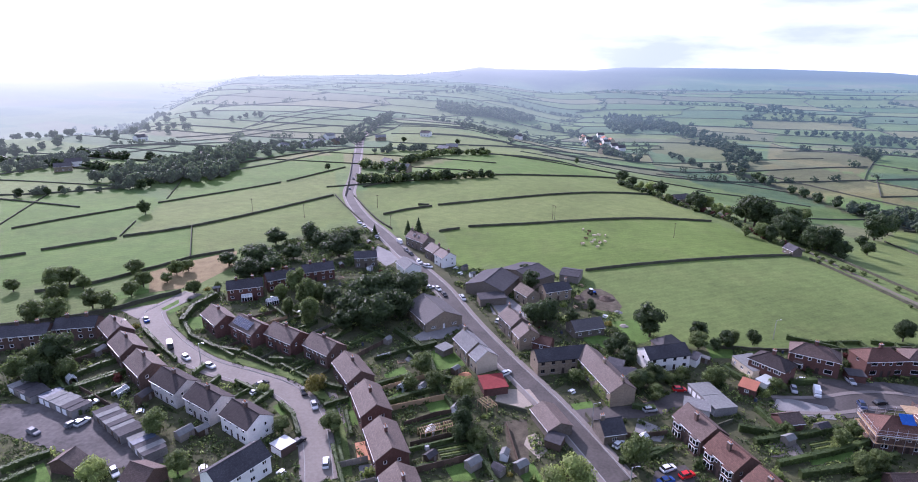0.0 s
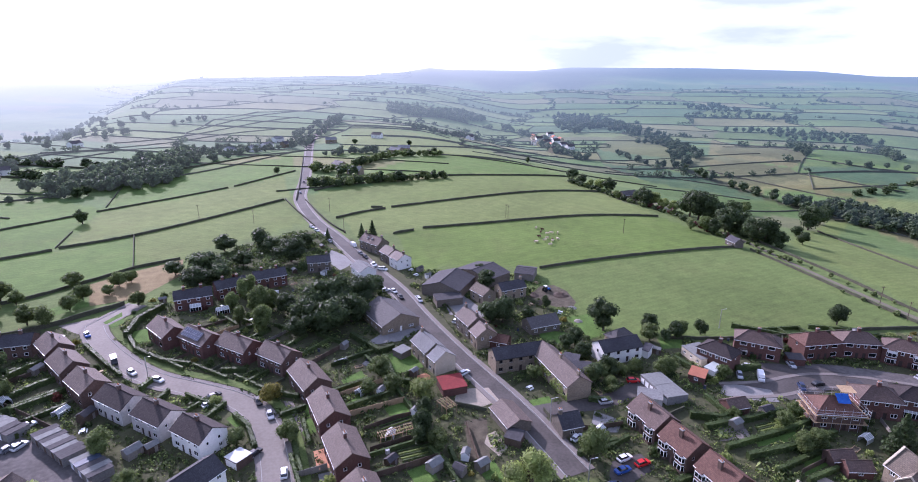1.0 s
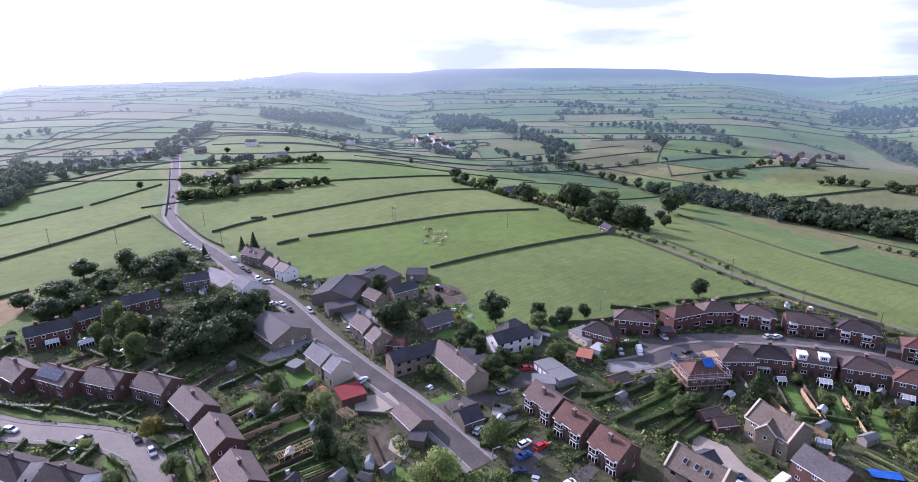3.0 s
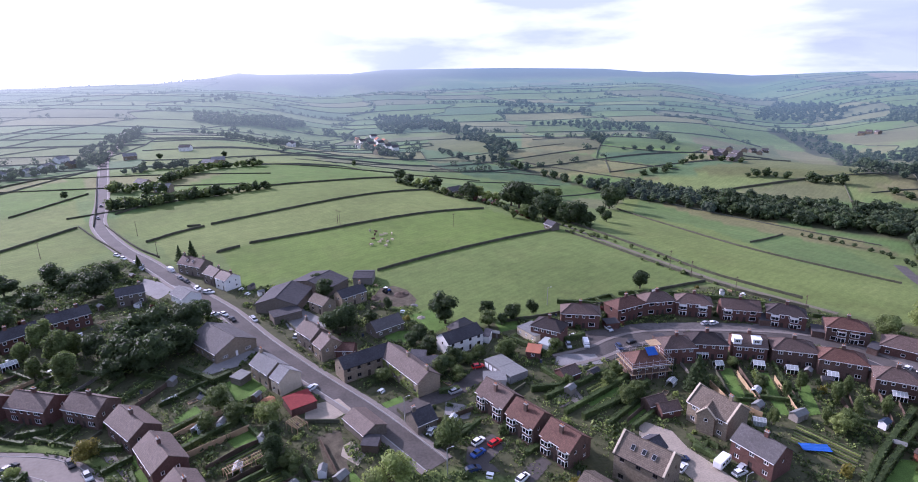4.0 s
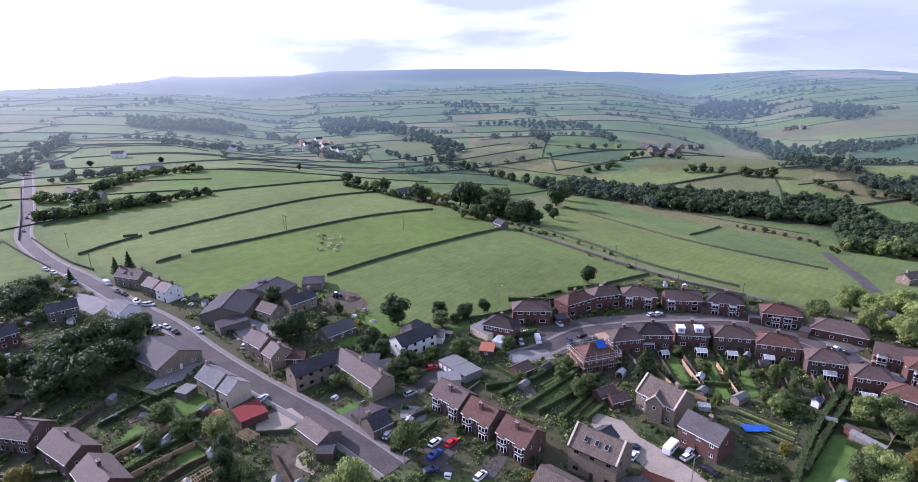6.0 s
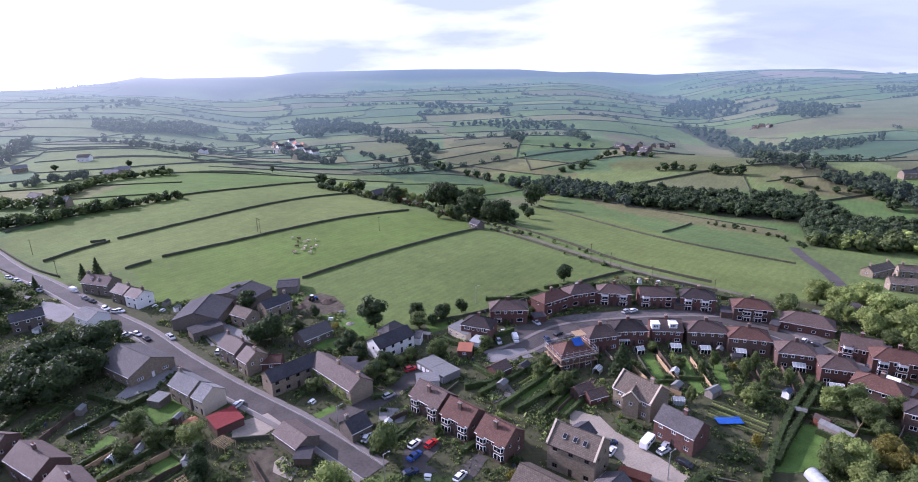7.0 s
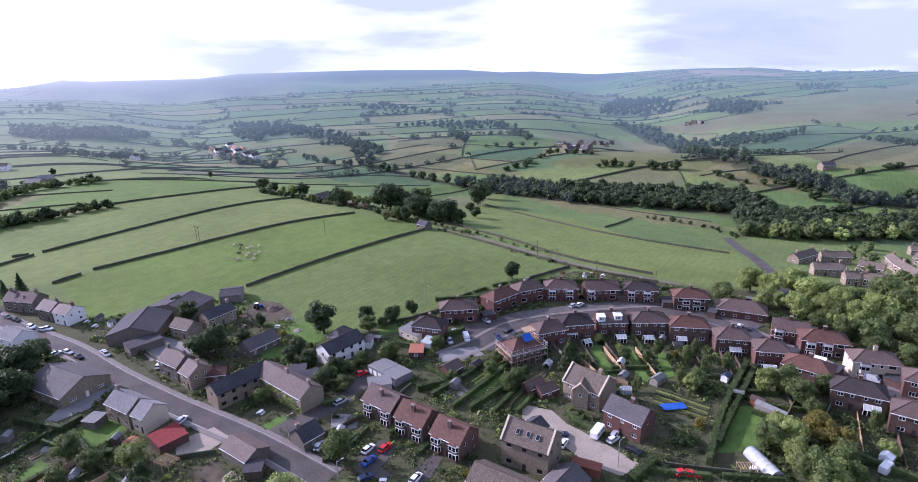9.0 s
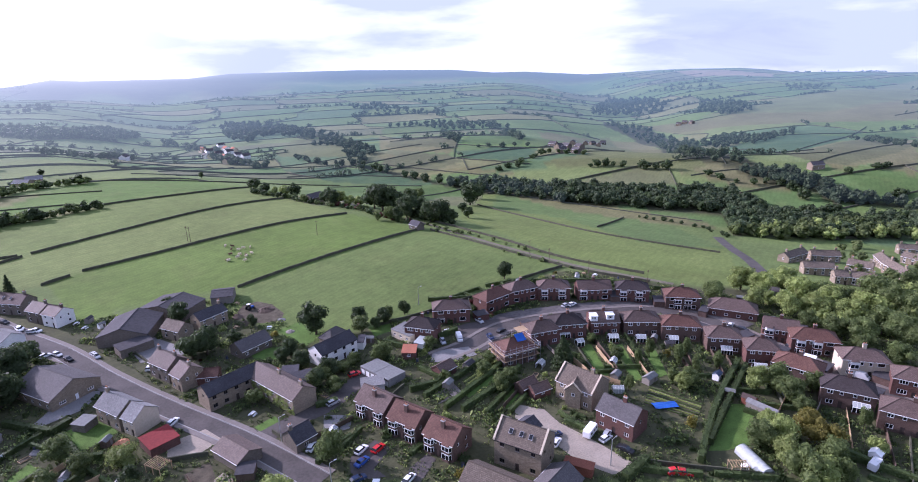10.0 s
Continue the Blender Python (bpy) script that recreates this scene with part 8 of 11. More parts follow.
tree(-49.0, 208.3, 9, LEAF_DARK, 'round', 1.2, 'large dark-leaved broadleaf tree among village houses', 1500)
tree(-60.2, 207.3, 13, LEAF_OAK, 'tall', 1.1, 'tall green tree beside brick terraces', 1500)
tree(-68.3, 223.9, 11, LEAF_OAK, 'tall', 1.1, 'tall green tree beside brick terraces', 1500)
tree(-55.4, 194.4, 11, LEAF_OAK, 'tall', 1.1, 'tall green tree beside brick terraces', 1500)
tree(-56.2, 214.1, 9, LEAF_OAK, 'tall', 1.1, 'tall green tree beside brick terraces', 1500)
tree(-65.4, 200.8, 8, LEAF_OAK, 'tall', 1.1, 'tall green tree beside brick terraces', 1500)
tree(-72.0, 215.2, 8, LEAF_OAK, 'tall', 1.1, 'tall green tree beside brick terraces', 1500)
tree(-27.8, 305.5, 9, LEAF_DARK, 'cone', 1, 'dark pointed conifer near the street', 1500)
tree(-22.1, 308.4, 10, LEAF_DARK, 'cone', 1, 'dark pointed conifer near the street', 1500)
tree(-46.3, 304.3, 7, LEAF_DARK, 'cone', 1, 'dark pointed conifer near the street', 1500)
tree(-146.3, 241.1, 8, LEAF_OAK, 'round', 1.15, 'rounded green tree in a rough plot', 1500)
tree(-135.7, 228.4, 7, LEAF_OAK, 'round', 1.15, 'rounded green tree in a rough plot', 1500)
tree(-135.5, 218.5, 7, LEAF_OAK, 'round', 1.15, 'rounded green tree in a rough plot', 1500)
tree(-171.4, 226.6, 10, LEAF_OAK, 'round', 1.15, 'rounded green tree in a rough plot', 1500)
tree(-160.4, 210.8, 9, LEAF_OAK, 'round', 1.15, 'rounded green tree in a rough plot', 1500)
tree(-168.9, 230.2, 9, LEAF_OAK, 'round', 1.15, 'rounded green tree in a rough plot', 1500)
tree(-144.0, 206.0, 8, LEAF_OAK, 'round', 1.15, 'rounded green tree in a rough plot', 1500)
tree(-137.0, 205.0, 8, LEAF_OAK, 'round', 1.15, 'rounded green tree in a rough plot', 1500)
tree(-151.4, 195.2, 9, LEAF_OAK, 'round', 1.15, 'rounded green tree in a rough plot', 1500)
tree(-158.5, 193.5, 9, LEAF_OAK, 'round', 1.15, 'rounded green tree in a rough plot', 1500)
tree(-128.3, 243.1, 7, LEAF_OAK, 'round', 1.15, 'rounded green tree in a rough plot', 1500)
tree(-125.2, 247.8, 6, LEAF_OAK, 'round', 1.15, 'rounded green tree in a rough plot', 1500)
tree(-127.9, 233.6, 5, LEAF_OAK, 'round', 1.15, 'rounded green tree in a rough plot', 1500)
tree(-110.9, 221.7, 6, LEAF_OAK, 'round', 1.15, 'rounded green tree in a rough plot', 1500)
tree(-187.2, 222.0, 6, LEAF_OAK, 'round', 1.15, 'rounded green tree in a rough plot', 1500)
tree(-160.2, 225.9, 6, LEAF_OAK, 'round', 1.15, 'rounded green tree in a rough plot', 1500)
tree(-79.5, 127.7, 7, LEAF_OAK, 'round', 1.1, 'dense green garden tree', 1500)
tree(-11.1, 159.1, 7, LEAF_OAK, 'round', 1.1, 'dense green garden tree', 1500)
tree(-7.0, 150.7, 6, LEAF_OAK, 'round', 1.1, 'dense green garden tree', 1500)
tree(-33.2, 129.1, 6, LEAF_OAK, 'round', 1.1, 'dense green garden tree', 1500)
tree(-46.4, 128.8, 5, LEAF_OAK, 'round', 1.1, 'dense green garden tree', 1500)
tree(83.8, 176.5, 7, LEAF_OAK, 'round', 1.1, 'dense green garden tree', 1500)
tree(96.4, 179.7, 6, LEAF_OAK, 'round', 1.1, 'dense green garden tree', 1500)
tree(37.0, 154.0, 5, LEAF_OAK, 'round', 1.1, 'dense green garden tree', 1500)
tree(-66.5, 112.6, 6, LEAF_OAK, 'round', 1.1, 'dense green garden tree', 1500)
tree(33.4, 198.7, 6, LEAF_OAK, 'round', 1.1, 'dense green garden tree', 1500)
tree(28.1, 200.7, 6, LEAF_OAK, 'round', 1.1, 'dense green garden tree', 1500)
tree(-14.0, 149.9, 5, LEAF_OAK, 'round', 1.1, 'dense green garden tree', 1500)
tree(5.4, 122.9, 6, LEAF_OAK, 'round', 1.1, 'dense green garden tree', 1500)
tree(-85.1, 110.3, 7, LEAF_PALE, 'low', 1, 'bright yellow-green garden tree', 1500)
tree(1.8, 147.6, 7, LEAF_PALE, 'low', 1, 'bright yellow-green garden tree', 1500)
tree(26.1, 108.9, 10, LEAF_PALE, 'low', 1, 'bright yellow-green garden tree', 1500)
tree(-23.0, 138.5, 4, LEAF_PALE, 'low', 1, 'bright yellow-green garden tree', 1500)
tree(-57.3, 147.5, 3.5, LEAF_PALE, 'low', 1, 'bright yellow-green garden tree', 1500)
tree(-41.8, 148.6, 6, LEAF_GOLD, 'low', 1, 'small golden-leaved tree beside the street', 1500)
tree(1.4, 127.8, 9, LEAF_DARK, 'tall', 1, 'dark narrow garden conifer', 1500)
tree(2.5, 135.4, 8, LEAF_DARK, 'tall', 1, 'dark narrow garden conifer', 1500)
tree(0.5, 124.5, 7, LEAF_DARK, 'tall', 1, 'dark narrow garden conifer', 1500)
tree(43.8, 115.8, 10, LEAF_OAK, 'round', 0.85, 'green broadleaf tree beside parked cars', 1500)
tree(69.6, 185.2, 13, LEAF_DARK, 'round', 0.95, 'lone dark green tree at the pasture edge', 2200)
tree(53.3, 151.6, 6, LEAF_OAK, 'low', 1, 'spreading green shrubbery tree', 1500)
tree(58.9, 153.4, 6, LEAF_OAK, 'low', 1, 'spreading green shrubbery tree', 1500)
tree(65.1, 154.4, 5, LEAF_OAK, 'low', 1, 'spreading green shrubbery tree', 1500)
tree(70.9, 156.6, 5, LEAF_OAK, 'low', 1, 'spreading green shrubbery tree', 1500)
tree(80.0, 153.7, 6, LEAF_OAK, 'low', 1, 'spreading green shrubbery tree', 1500)
tree(49.5, 150.1, 4, LEAF_OAK, 'low', 1, 'spreading green shrubbery tree', 1500)
tree(58.7, 146.2, 5, LEAF_OAK, 'low', 1, 'spreading green shrubbery tree', 1500)
tree(161.2, 184.7, 9, LEAF_DARK, 'round', 0.9, 'dark green tree at a field edge', 1500)
tree(153.5, 169.0, 6, LEAF_DARK, 'round', 0.9, 'dark green tree at a field edge', 1500)
tree(104.3, 179.8, 6, LEAF_DARK, 'round', 0.9, 'dark green tree at a field edge', 1500)
tree(93.5, 177.0, 7, LEAF_DARK, 'round', 0.9, 'dark green tree at a field edge', 1500)
tree(88.8, 175.4, 5, LEAF_DARK, 'round', 0.9, 'dark green tree at a field edge', 1500)
tree(86.5, 184.1, 7, LEAF_DARK, 'round', 0.9, 'dark green tree at a field edge', 1500)
tree(30.2, 242.7, 7, LEAF_DARK, 'round', 1, 'dark green farm tree', 1500)
tree(32.2, 229.6, 9, LEAF_DARK, 'round', 1, 'dark green farm tree', 1500)
tree(33.6, 194.5, 11, LEAF_DARK, 'round', 1, 'dark green farm tree', 1500)
tree(28.8, 194.7, 9, LEAF_DARK, 'round', 1, 'dark green farm tree', 1500)
tree(43.3, 195.6, 6, LEAF_DARK, 'round', 1, 'dark green farm tree', 1500)
tree(53.3, 207.7, 5, LEAF_DARK, 'round', 1, 'dark green farm tree', 1500)
tree(55.8, 174.5, 7, LEAF_DARK, 'round', 1, 'dark green farm tree', 1500)
tree(51.9, 172.3, 6, LEAF_DARK, 'round', 1, 'dark green farm tree', 1500)
tree(60.5, 154.2, 7, LEAF_DARK, 'round', 1, 'dark green farm tree', 1500)
tree(55.8, 152.4, 6, LEAF_DARK, 'round', 1, 'dark green farm tree', 1500)
tree(56.1, 164.9, 7, LEAF_DARK, 'round', 1, 'dark green farm tree', 1500)
tree(78.9, 153.1, 7, LEAF_OAK, 'round', 1, 'green garden tree near the close', 1500)
tree(96.6, 149.8, 5, LEAF_OAK, 'round', 1, 'green garden tree near the close', 1500)
tree(105.1, 128.1, 5, LEAF_OAK, 'round', 1, 'green garden tree near the close', 1500)
tree(98.1, 114.2, 6, LEAF_OAK, 'round', 1, 'green garden tree near the close', 1500)
tree(102.4, 115.0, 6, LEAF_OAK, 'round', 1, 'green garden tree near the close', 1500)
tree(100.0, 125.0, 5, LEAF_OAK, 'round', 1, 'green garden tree near the close', 1500)
tree(88.1, 129.0, 4, LEAF_OAK, 'round', 1, 'green garden tree near the close', 1500)
tree(143.0, 117.8, 4, LEAF_OAK, 'round', 1, 'green garden tree near the close', 1500)
tree(140.7, 104.6, 5, LEAF_OAK, 'round', 1, 'green garden tree near the close', 1500)
tree(150.4, 99.2, 7, LEAF_OAK, 'tall', 0.7, 'narrow column-shaped garden tree', 1500)
tree(153.3, 90.3, 8, LEAF_OAK, 'tall', 0.7, 'narrow column-shaped garden tree', 1500)
tree(159.7, 91.8, 7, LEAF_OAK, 'tall', 0.7, 'narrow column-shaped garden tree', 1500)
tree(152.5, 83.6, 7, LEAF_OAK, 'tall', 0.7, 'narrow column-shaped garden tree', 1500)
tree(143.3, 98.5, 6, LEAF_OAK, 'tall', 0.7, 'narrow column-shaped garden tree', 1500)
tree(160.2, 81.2, 7, LEAF_OAK, 'tall', 0.7, 'narrow column-shaped garden tree', 1500)
tree(128.0, 90.3, 6, LEAF_OAK, 'tall', 0.7, 'narrow column-shaped garden tree', 1500)
tree(123.9, 99.0, 5, LEAF_OAK, 'tall', 0.7, 'narrow column-shaped garden tree', 1500)
tree(141.0, 84.1, 6, LEAF_OAK, 'tall', 0.7, 'narrow column-shaped garden tree', 1500)
tree(161.1, 40.4, 7, LEAF_OAK, 'tall', 0.7, 'narrow column-shaped garden tree', 1500)
tree(125.1, 114.3, 10, LEAF_DARK, 'cone', 1.3, 'dark conifer beside a stone manor', 1500)
tree(120.5, 111.7, 8, LEAF_DARK, 'cone', 1.3, 'dark conifer beside a stone manor', 1500)
tree(162.2, 63.4, 9, LEAF_OAK, 'round', 1, 'large broad-crowned green garden tree', 1500)
tree(159.0, 58.3, 8, LEAF_OAK, 'round', 1, 'large broad-crowned green garden tree', 1500)
tree(132.7, 53.8, 8, LEAF_OAK, 'round', 1, 'large broad-crowned green garden tree', 1500)
tree(126.8, 40.7, 10, LEAF_OAK, 'round', 1, 'large broad-crowned green garden tree', 1500)
tree(139.5, 39.7, 8, LEAF_OAK, 'round', 1, 'large broad-crowned green garden tree', 1500)
tree(155.3, 52.9, 6, LEAF_OAK, 'round', 1, 'large broad-crowned green garden tree', 1500)
tree(134.1, 35.7, 7, LEAF_OAK, 'round', 1, 'large broad-crowned green garden tree', 1500)
tree(145.0, 80.9, 6, LEAF_OAK, 'round', 1, 'large broad-crowned green garden tree', 1500)
tree(168.9, 56.4, 7, LEAF_OAK, 'round', 1, 'large broad-crowned green garden tree', 1500)
tree(157.9, 67.2, 8, LEAF_PALE, 'round', 1, 'large light green broad-crowned tree', 1500)
tree(136.2, 50.9, 9, LEAF_PALE, 'round', 1, 'large light green broad-crowned tree', 1500)
tree(128.8, 38.1, 9, LEAF_PALE, 'round', 1, 'large light green broad-crowned tree', 1500)
tree(130.8, 46.6, 8, LEAF_PALE, 'round', 1, 'large light green broad-crowned tree', 1500)
tree(141.6, 56.2, 6, LEAF_PALE, 'round', 1, 'large light green broad-crowned tree', 1500)
tree(140.7, 80.1, 6, LEAF_PALE, 'round', 1, 'large light green broad-crowned tree', 1500)
tree(151.7, 34.4, 5, LEAF_PALE, 'round', 1, 'large light green broad-crowned tree', 1500)
tree(144.3, 46.7, 9, LEAF_GOLD, 'round', 1.1, 'large tree with yellowing leaves', 1500)
tree(143.3, 42.5, 8, LEAF_GOLD, 'round', 1.1, 'large tree with yellowing leaves', 1500)
tree(233.2, 111.9, 11, LEAF_PALE, 'round', 1.1, 'large light green tree at the wood edge', 1500)
tree(233.5, 104.0, 11, LEAF_PALE, 'round', 1.1, 'large light green tree at the wood edge', 1500)
tree(246.4, 100.5, 12, LEAF_PALE, 'round', 1.1, 'large light green tree at the wood edge', 1500)
tree(217.4, 98.3, 9, LEAF_PALE, 'round', 1.1, 'large light green tree at the wood edge', 1500)
tree(238.0, 89.8, 12, LEAF_PALE, 'round', 1.1, 'large light green tree at the wood edge', 1500)
tree(223.7, 78.4, 11, LEAF_PALE, 'round', 1.1, 'large light green tree at the wood edge', 1500)
tree(219.6, 87.0, 10, LEAF_PALE, 'round', 1.1, 'large light green tree at the wood edge', 1500)
tree(233.0, 77.1, 12, LEAF_PALE, 'round', 1.1, 'large light green tree at the wood edge', 1500)
tree(226.9, 68.9, 11, LEAF_PALE, 'round', 1.1, 'large light green tree at the wood edge', 1500)
tree(236.8, 66.8, 12, LEAF_PALE, 'round', 1.1, 'large light green tree at the wood edge', 1500)
tree(212.2, 113.0, 9, LEAF_OAK, 'round', 1.1, 'broad green tree at the wood edge', 1500)
tree(242.2, 82.7, 11, LEAF_OAK, 'round', 1.1, 'broad green tree at the wood edge', 1500)
tree(240.4, 75.8, 11, LEAF_OAK, 'round', 1.1, 'broad green tree at the wood edge', 1500)
tree(261.6, 71.1, 13, LEAF_OAK, 'round', 1.1, 'broad green tree at the wood edge', 1500)
tree(251.1, 62.0, 13, LEAF_OAK, 'round', 1.1, 'broad green tree at the wood edge', 1500)
tree(251.0, 56.3, 12, LEAF_OAK, 'round', 1.1, 'broad green tree at the wood edge', 1500)
tree(224.0, 51.9, 11, LEAF_OAK, 'round', 1.1, 'broad green tree at the wood edge', 1500)
tree(214.6, 60.8, 10, LEAF_OAK, 'round', 1.1, 'broad green tree at the wood edge', 1500)
tree(227.8, 58.2, 11, LEAF_OAK, 'round', 1.1, 'broad green tree at the wood edge', 1500)
tree(223.2, 48.3, 10, LEAF_OAK, 'round', 1.1, 'broad green tree at the wood edge', 1500)
tree(212.4, 67.1, 9, LEAF_OAK, 'round', 1.1, 'broad green tree at the wood edge', 1500)
tree(206.4, 56.0, 8, LEAF_OAK, 'round', 1.1, 'broad green tree at the wood edge', 1500)
tree(208.1, 46.9, 8, LEAF_OAK, 'round', 1.1, 'broad green tree at the wood edge', 1500)
tree(211.1, 76.0, 8, LEAF_OAK, 'round', 1.1, 'broad green tree at the wood edge', 1500)
tree(285.9, 66.4, 12, LEAF_OAK, 'round', 1.1, 'broad green tree at the wood edge', 1500)

# ---- trees of the near countryside ----
tree(143.1, 489.5, 12.0, LEAF_DARK, 'round', 1.05, 'large dark green tree in a lane-side clump', 1500)
tree(149.4, 478.2, 9.1, LEAF_DARK, 'round', 1.05, 'large dark green tree in a lane-side clump', 1500)
tree(150.9, 460.9, 7.3, LEAF_PALE, 'round', 1.05, 'light green tree in a lane-side clump', 1500)
tree(155.1, 447.9, 10.2, LEAF_PALE, 'round', 1.05, 'light green tree in a lane-side clump', 1500)
tree(159.9, 438.8, 12.1, LEAF_DARK, 'round', 1.05, 'large dark green tree in a lane-side clump', 1500)
tree(157.0, 413.2, 6.7, LEAF_OAK, 'round', 1.05, 'green bushy tree beside a lane', 1500)
tree(169.6, 403.8, 9.5, LEAF_DARK, 'round', 1.05, 'large dark green tree in a lane-side clump', 1500)
tree(169.5, 391.9, 12.5, LEAF_DARK, 'round', 1.05, 'large dark green tree in a lane-side clump', 1500)
tree(178.4, 396.7, 10.4, LEAF_PALE, 'round', 1.05, 'light green tree in a lane-side clump', 1500)
tree(179.1, 381.0, 9.1, LEAF_PALE, 'round', 1.05, 'light green tree in a lane-side clump', 1500)
tree(186.1, 377.7, 8.7, LEAF_PALE, 'round', 1.05, 'light green tree in a lane-side clump', 1500)
tree(191.0, 363.9, 18.8, LEAF_DARK, 'round', 1.05, 'large dark green tree in a lane-side clump', 1500)
tree(192.3, 354.1, 21.1, LEAF_DARK, 'round', 1.05, 'large dark green tree in a lane-side clump', 1500)
tree(196.9, 347.0, 18.3, LEAF_DARK, 'round', 1.05, 'large dark green tree in a lane-side clump', 1500)
tree(171.3, 323.4, 6.1, LEAF_OAK, 'round', 1.05, 'green bushy tree beside a lane', 1500)
tree(178.9, 320.5, 9.7, LEAF_OAK, 'round', 1.05, 'green bushy tree beside a lane', 1500)
tree(193.3, 322.5, 16.5, LEAF_DARK, 'round', 1.05, 'large dark green tree in a lane-side clump', 1500)
tree(224.4, 369.2, 14.1, LEAF_DARK, 'round', 1.05, 'large dark green tree in a lane-side clump', 1500)
tree(258.5, 409.2, 10.4, LEAF_OAK, 'round', 1.05, 'green bushy tree beside a lane', 1500)
tree(199.0, 302.4, 14.4, LEAF_DARK, 'round', 1.05, 'large dark green tree in a lane-side clump', 1500)
tree(202.7, 296.3, 15.9, LEAF_DARK, 'round', 1.05, 'large dark green tree in a lane-side clump', 1500)
tree(207.8, 291.5, 10.3, LEAF_DARK, 'round', 1.05, 'large dark green tree in a lane-side clump', 1500)
tree(202.3, 318.2, 14.1, LEAF_DARK, 'round', 1.05, 'large dark green tree in a lane-side clump', 1500)
tree(181.5, 314.4, 10.4, LEAF_DARK, 'round', 1.05, 'large dark green tree in a lane-side clump', 1500)
tree(247.0, 331.0, 7.2, LEAF_DARK, 'round', 1.05, 'large dark green tree in a lane-side clump', 1500)
tree(279.6, 364.0, 18.9, LEAF_DARK, 'round', 1.05, 'large dark green tree in a lane-side clump', 1500)
tree(307.0, 388.3, 13.9, LEAF_DARK, 'round', 1.05, 'large dark green tree in a lane-side clump', 1500)
tree(232.8, 305.4, 8.4, LEAF_DARK, 'round', 1.05, 'large dark green tree in a lane-side clump', 1500)
tree(-197.7, 347.8, 9, LEAF_DARK, 'round', 1, 'lone dark tree on a field wall line', 1500)
tree(-293.3, 397.3, 6, LEAF_DARK, 'round', 1, 'small dark field tree', 1500)
tree(-286.8, 403.1, 6, LEAF_DARK, 'round', 1, 'small dark field tree', 1500)
tree(-307.8, 388.8, 7, LEAF_DARK, 'round', 1, 'small dark field tree', 1500)
tree(-237.0, 417.2, 8, LEAF_DARK, 'round', 1, 'small dark field tree', 1500)
tree(-234.4, 425.7, 8, LEAF_DARK, 'round', 1, 'small dark field tree', 1500)
tree(-115.6, 500.7, 6, LEAF_DARK, 'round', 1, 'small dark field tree', 1500)
tree(128.4, 613.3, 7, LEAF_DARK, 'round', 1, 'small dark field tree', 1500)
tree(-65.6, 690.5, 7, LEAF_DARK, 'round', 1, 'small dark field tree', 1500)
tree(-0.6, 674.0, 7, LEAF_DARK, 'round', 1, 'small dark field tree', 1500)

# ---- woods ----
# trees in DISTANCE_LEAF carry haze painted as a faint glow
wood('tree_belt', along_line([(138.5, 482.5), (150.6, 446.3), (159.9, 408.8), (169.4, 385.4)], 3.5, 150, 3, 6.5, 2.5), (LEAF_DARK, LEAF_OAK), 'dense bushes along a lane', 90, 0.085)
wood('tree_belt', along_line([(170.6, 384.9), (179.8, 360.7), (180.5, 324.1), (185.0, 301.8)], 3.0, 151, 2.5, 5.5, 2.5), (LEAF_OAK, LEAF_DARK, LEAF_RED), 'dense green and russet bushes along a lane', 90, 0.085)
wood('tree_belt', along_line([(199.8, 337.2), (199.6, 306.8), (207.9, 286.5)], 3.5, 152, 4, 8, 2.5), (LEAF_DARK, LEAF_OAK), 'dense bushes along a lane', 90, 0.085)
wood('tree_belt', along_line([(187.8, 276.2), (196.3, 257.8), (198.7, 228.7), (203.2, 205.5)], 9, 153, 1.5, 3, 2.5), LEAF_OAK, 'low bushes along a lane wall', 90, 0.085)
wood('woodland', scatter([(310.7, 644.0), (315.9, 540.4), (326.5, 466.0), (365.4, 429.6), (381.8, 380.4), (355.8, 332.5), (340.4, 375.7), (327.4, 410.4), (321.0, 458.8), (315.3, 528.0), (304.6, 633.6)], 130, 101, 8, 12, 6.5), (LEAF_FAR, DISTANCE_LEAF), 'dark stream-side wood below the pastures', 170, 0.072)
wood('woodland', scatter([(379.0, 377.6), (404.6, 350.0), (419.8, 321.9), (436.1, 290.5), (469.9, 245.2), (426.0, 219.0), (412.4, 245.6), (381.8, 290.9), (355.8, 332.5)], 300, 102, 8.5, 12.5, 6), (LEAF_FAR, LEAF_FAR, LEAF_DARK), 'dark oak wood in the stream valley', 170, 0.072)
wood('woodland', scatter([(468.2, 244.1), (446.8, 203.5), (458.1, 162.4), (502.1, 123.3), (469.9, 111.8), (430.1, 138.9), (399.5, 167.0), (369.8, 188.3), (414.5, 217.3)], 300, 103, 8, 12, 6), (LEAF_FAR, LEAF_DARK, LEAF_FAR), 'mixed wood on the valley side', 170, 0.072)
wood('woodland', scatter([(367.6, 188.2), (409.8, 180.9), (448.5, 147.1), (470.5, 113.6), (453.5, 107.1), (421.6, 135.9), (379.9, 162.0), (368.0, 185.3)], 80, 104, 9, 13, 7), (LEAF_PALE, LEAF_OAK), 'sunlit light green wood edge above stone terraces', 170, 0.072)
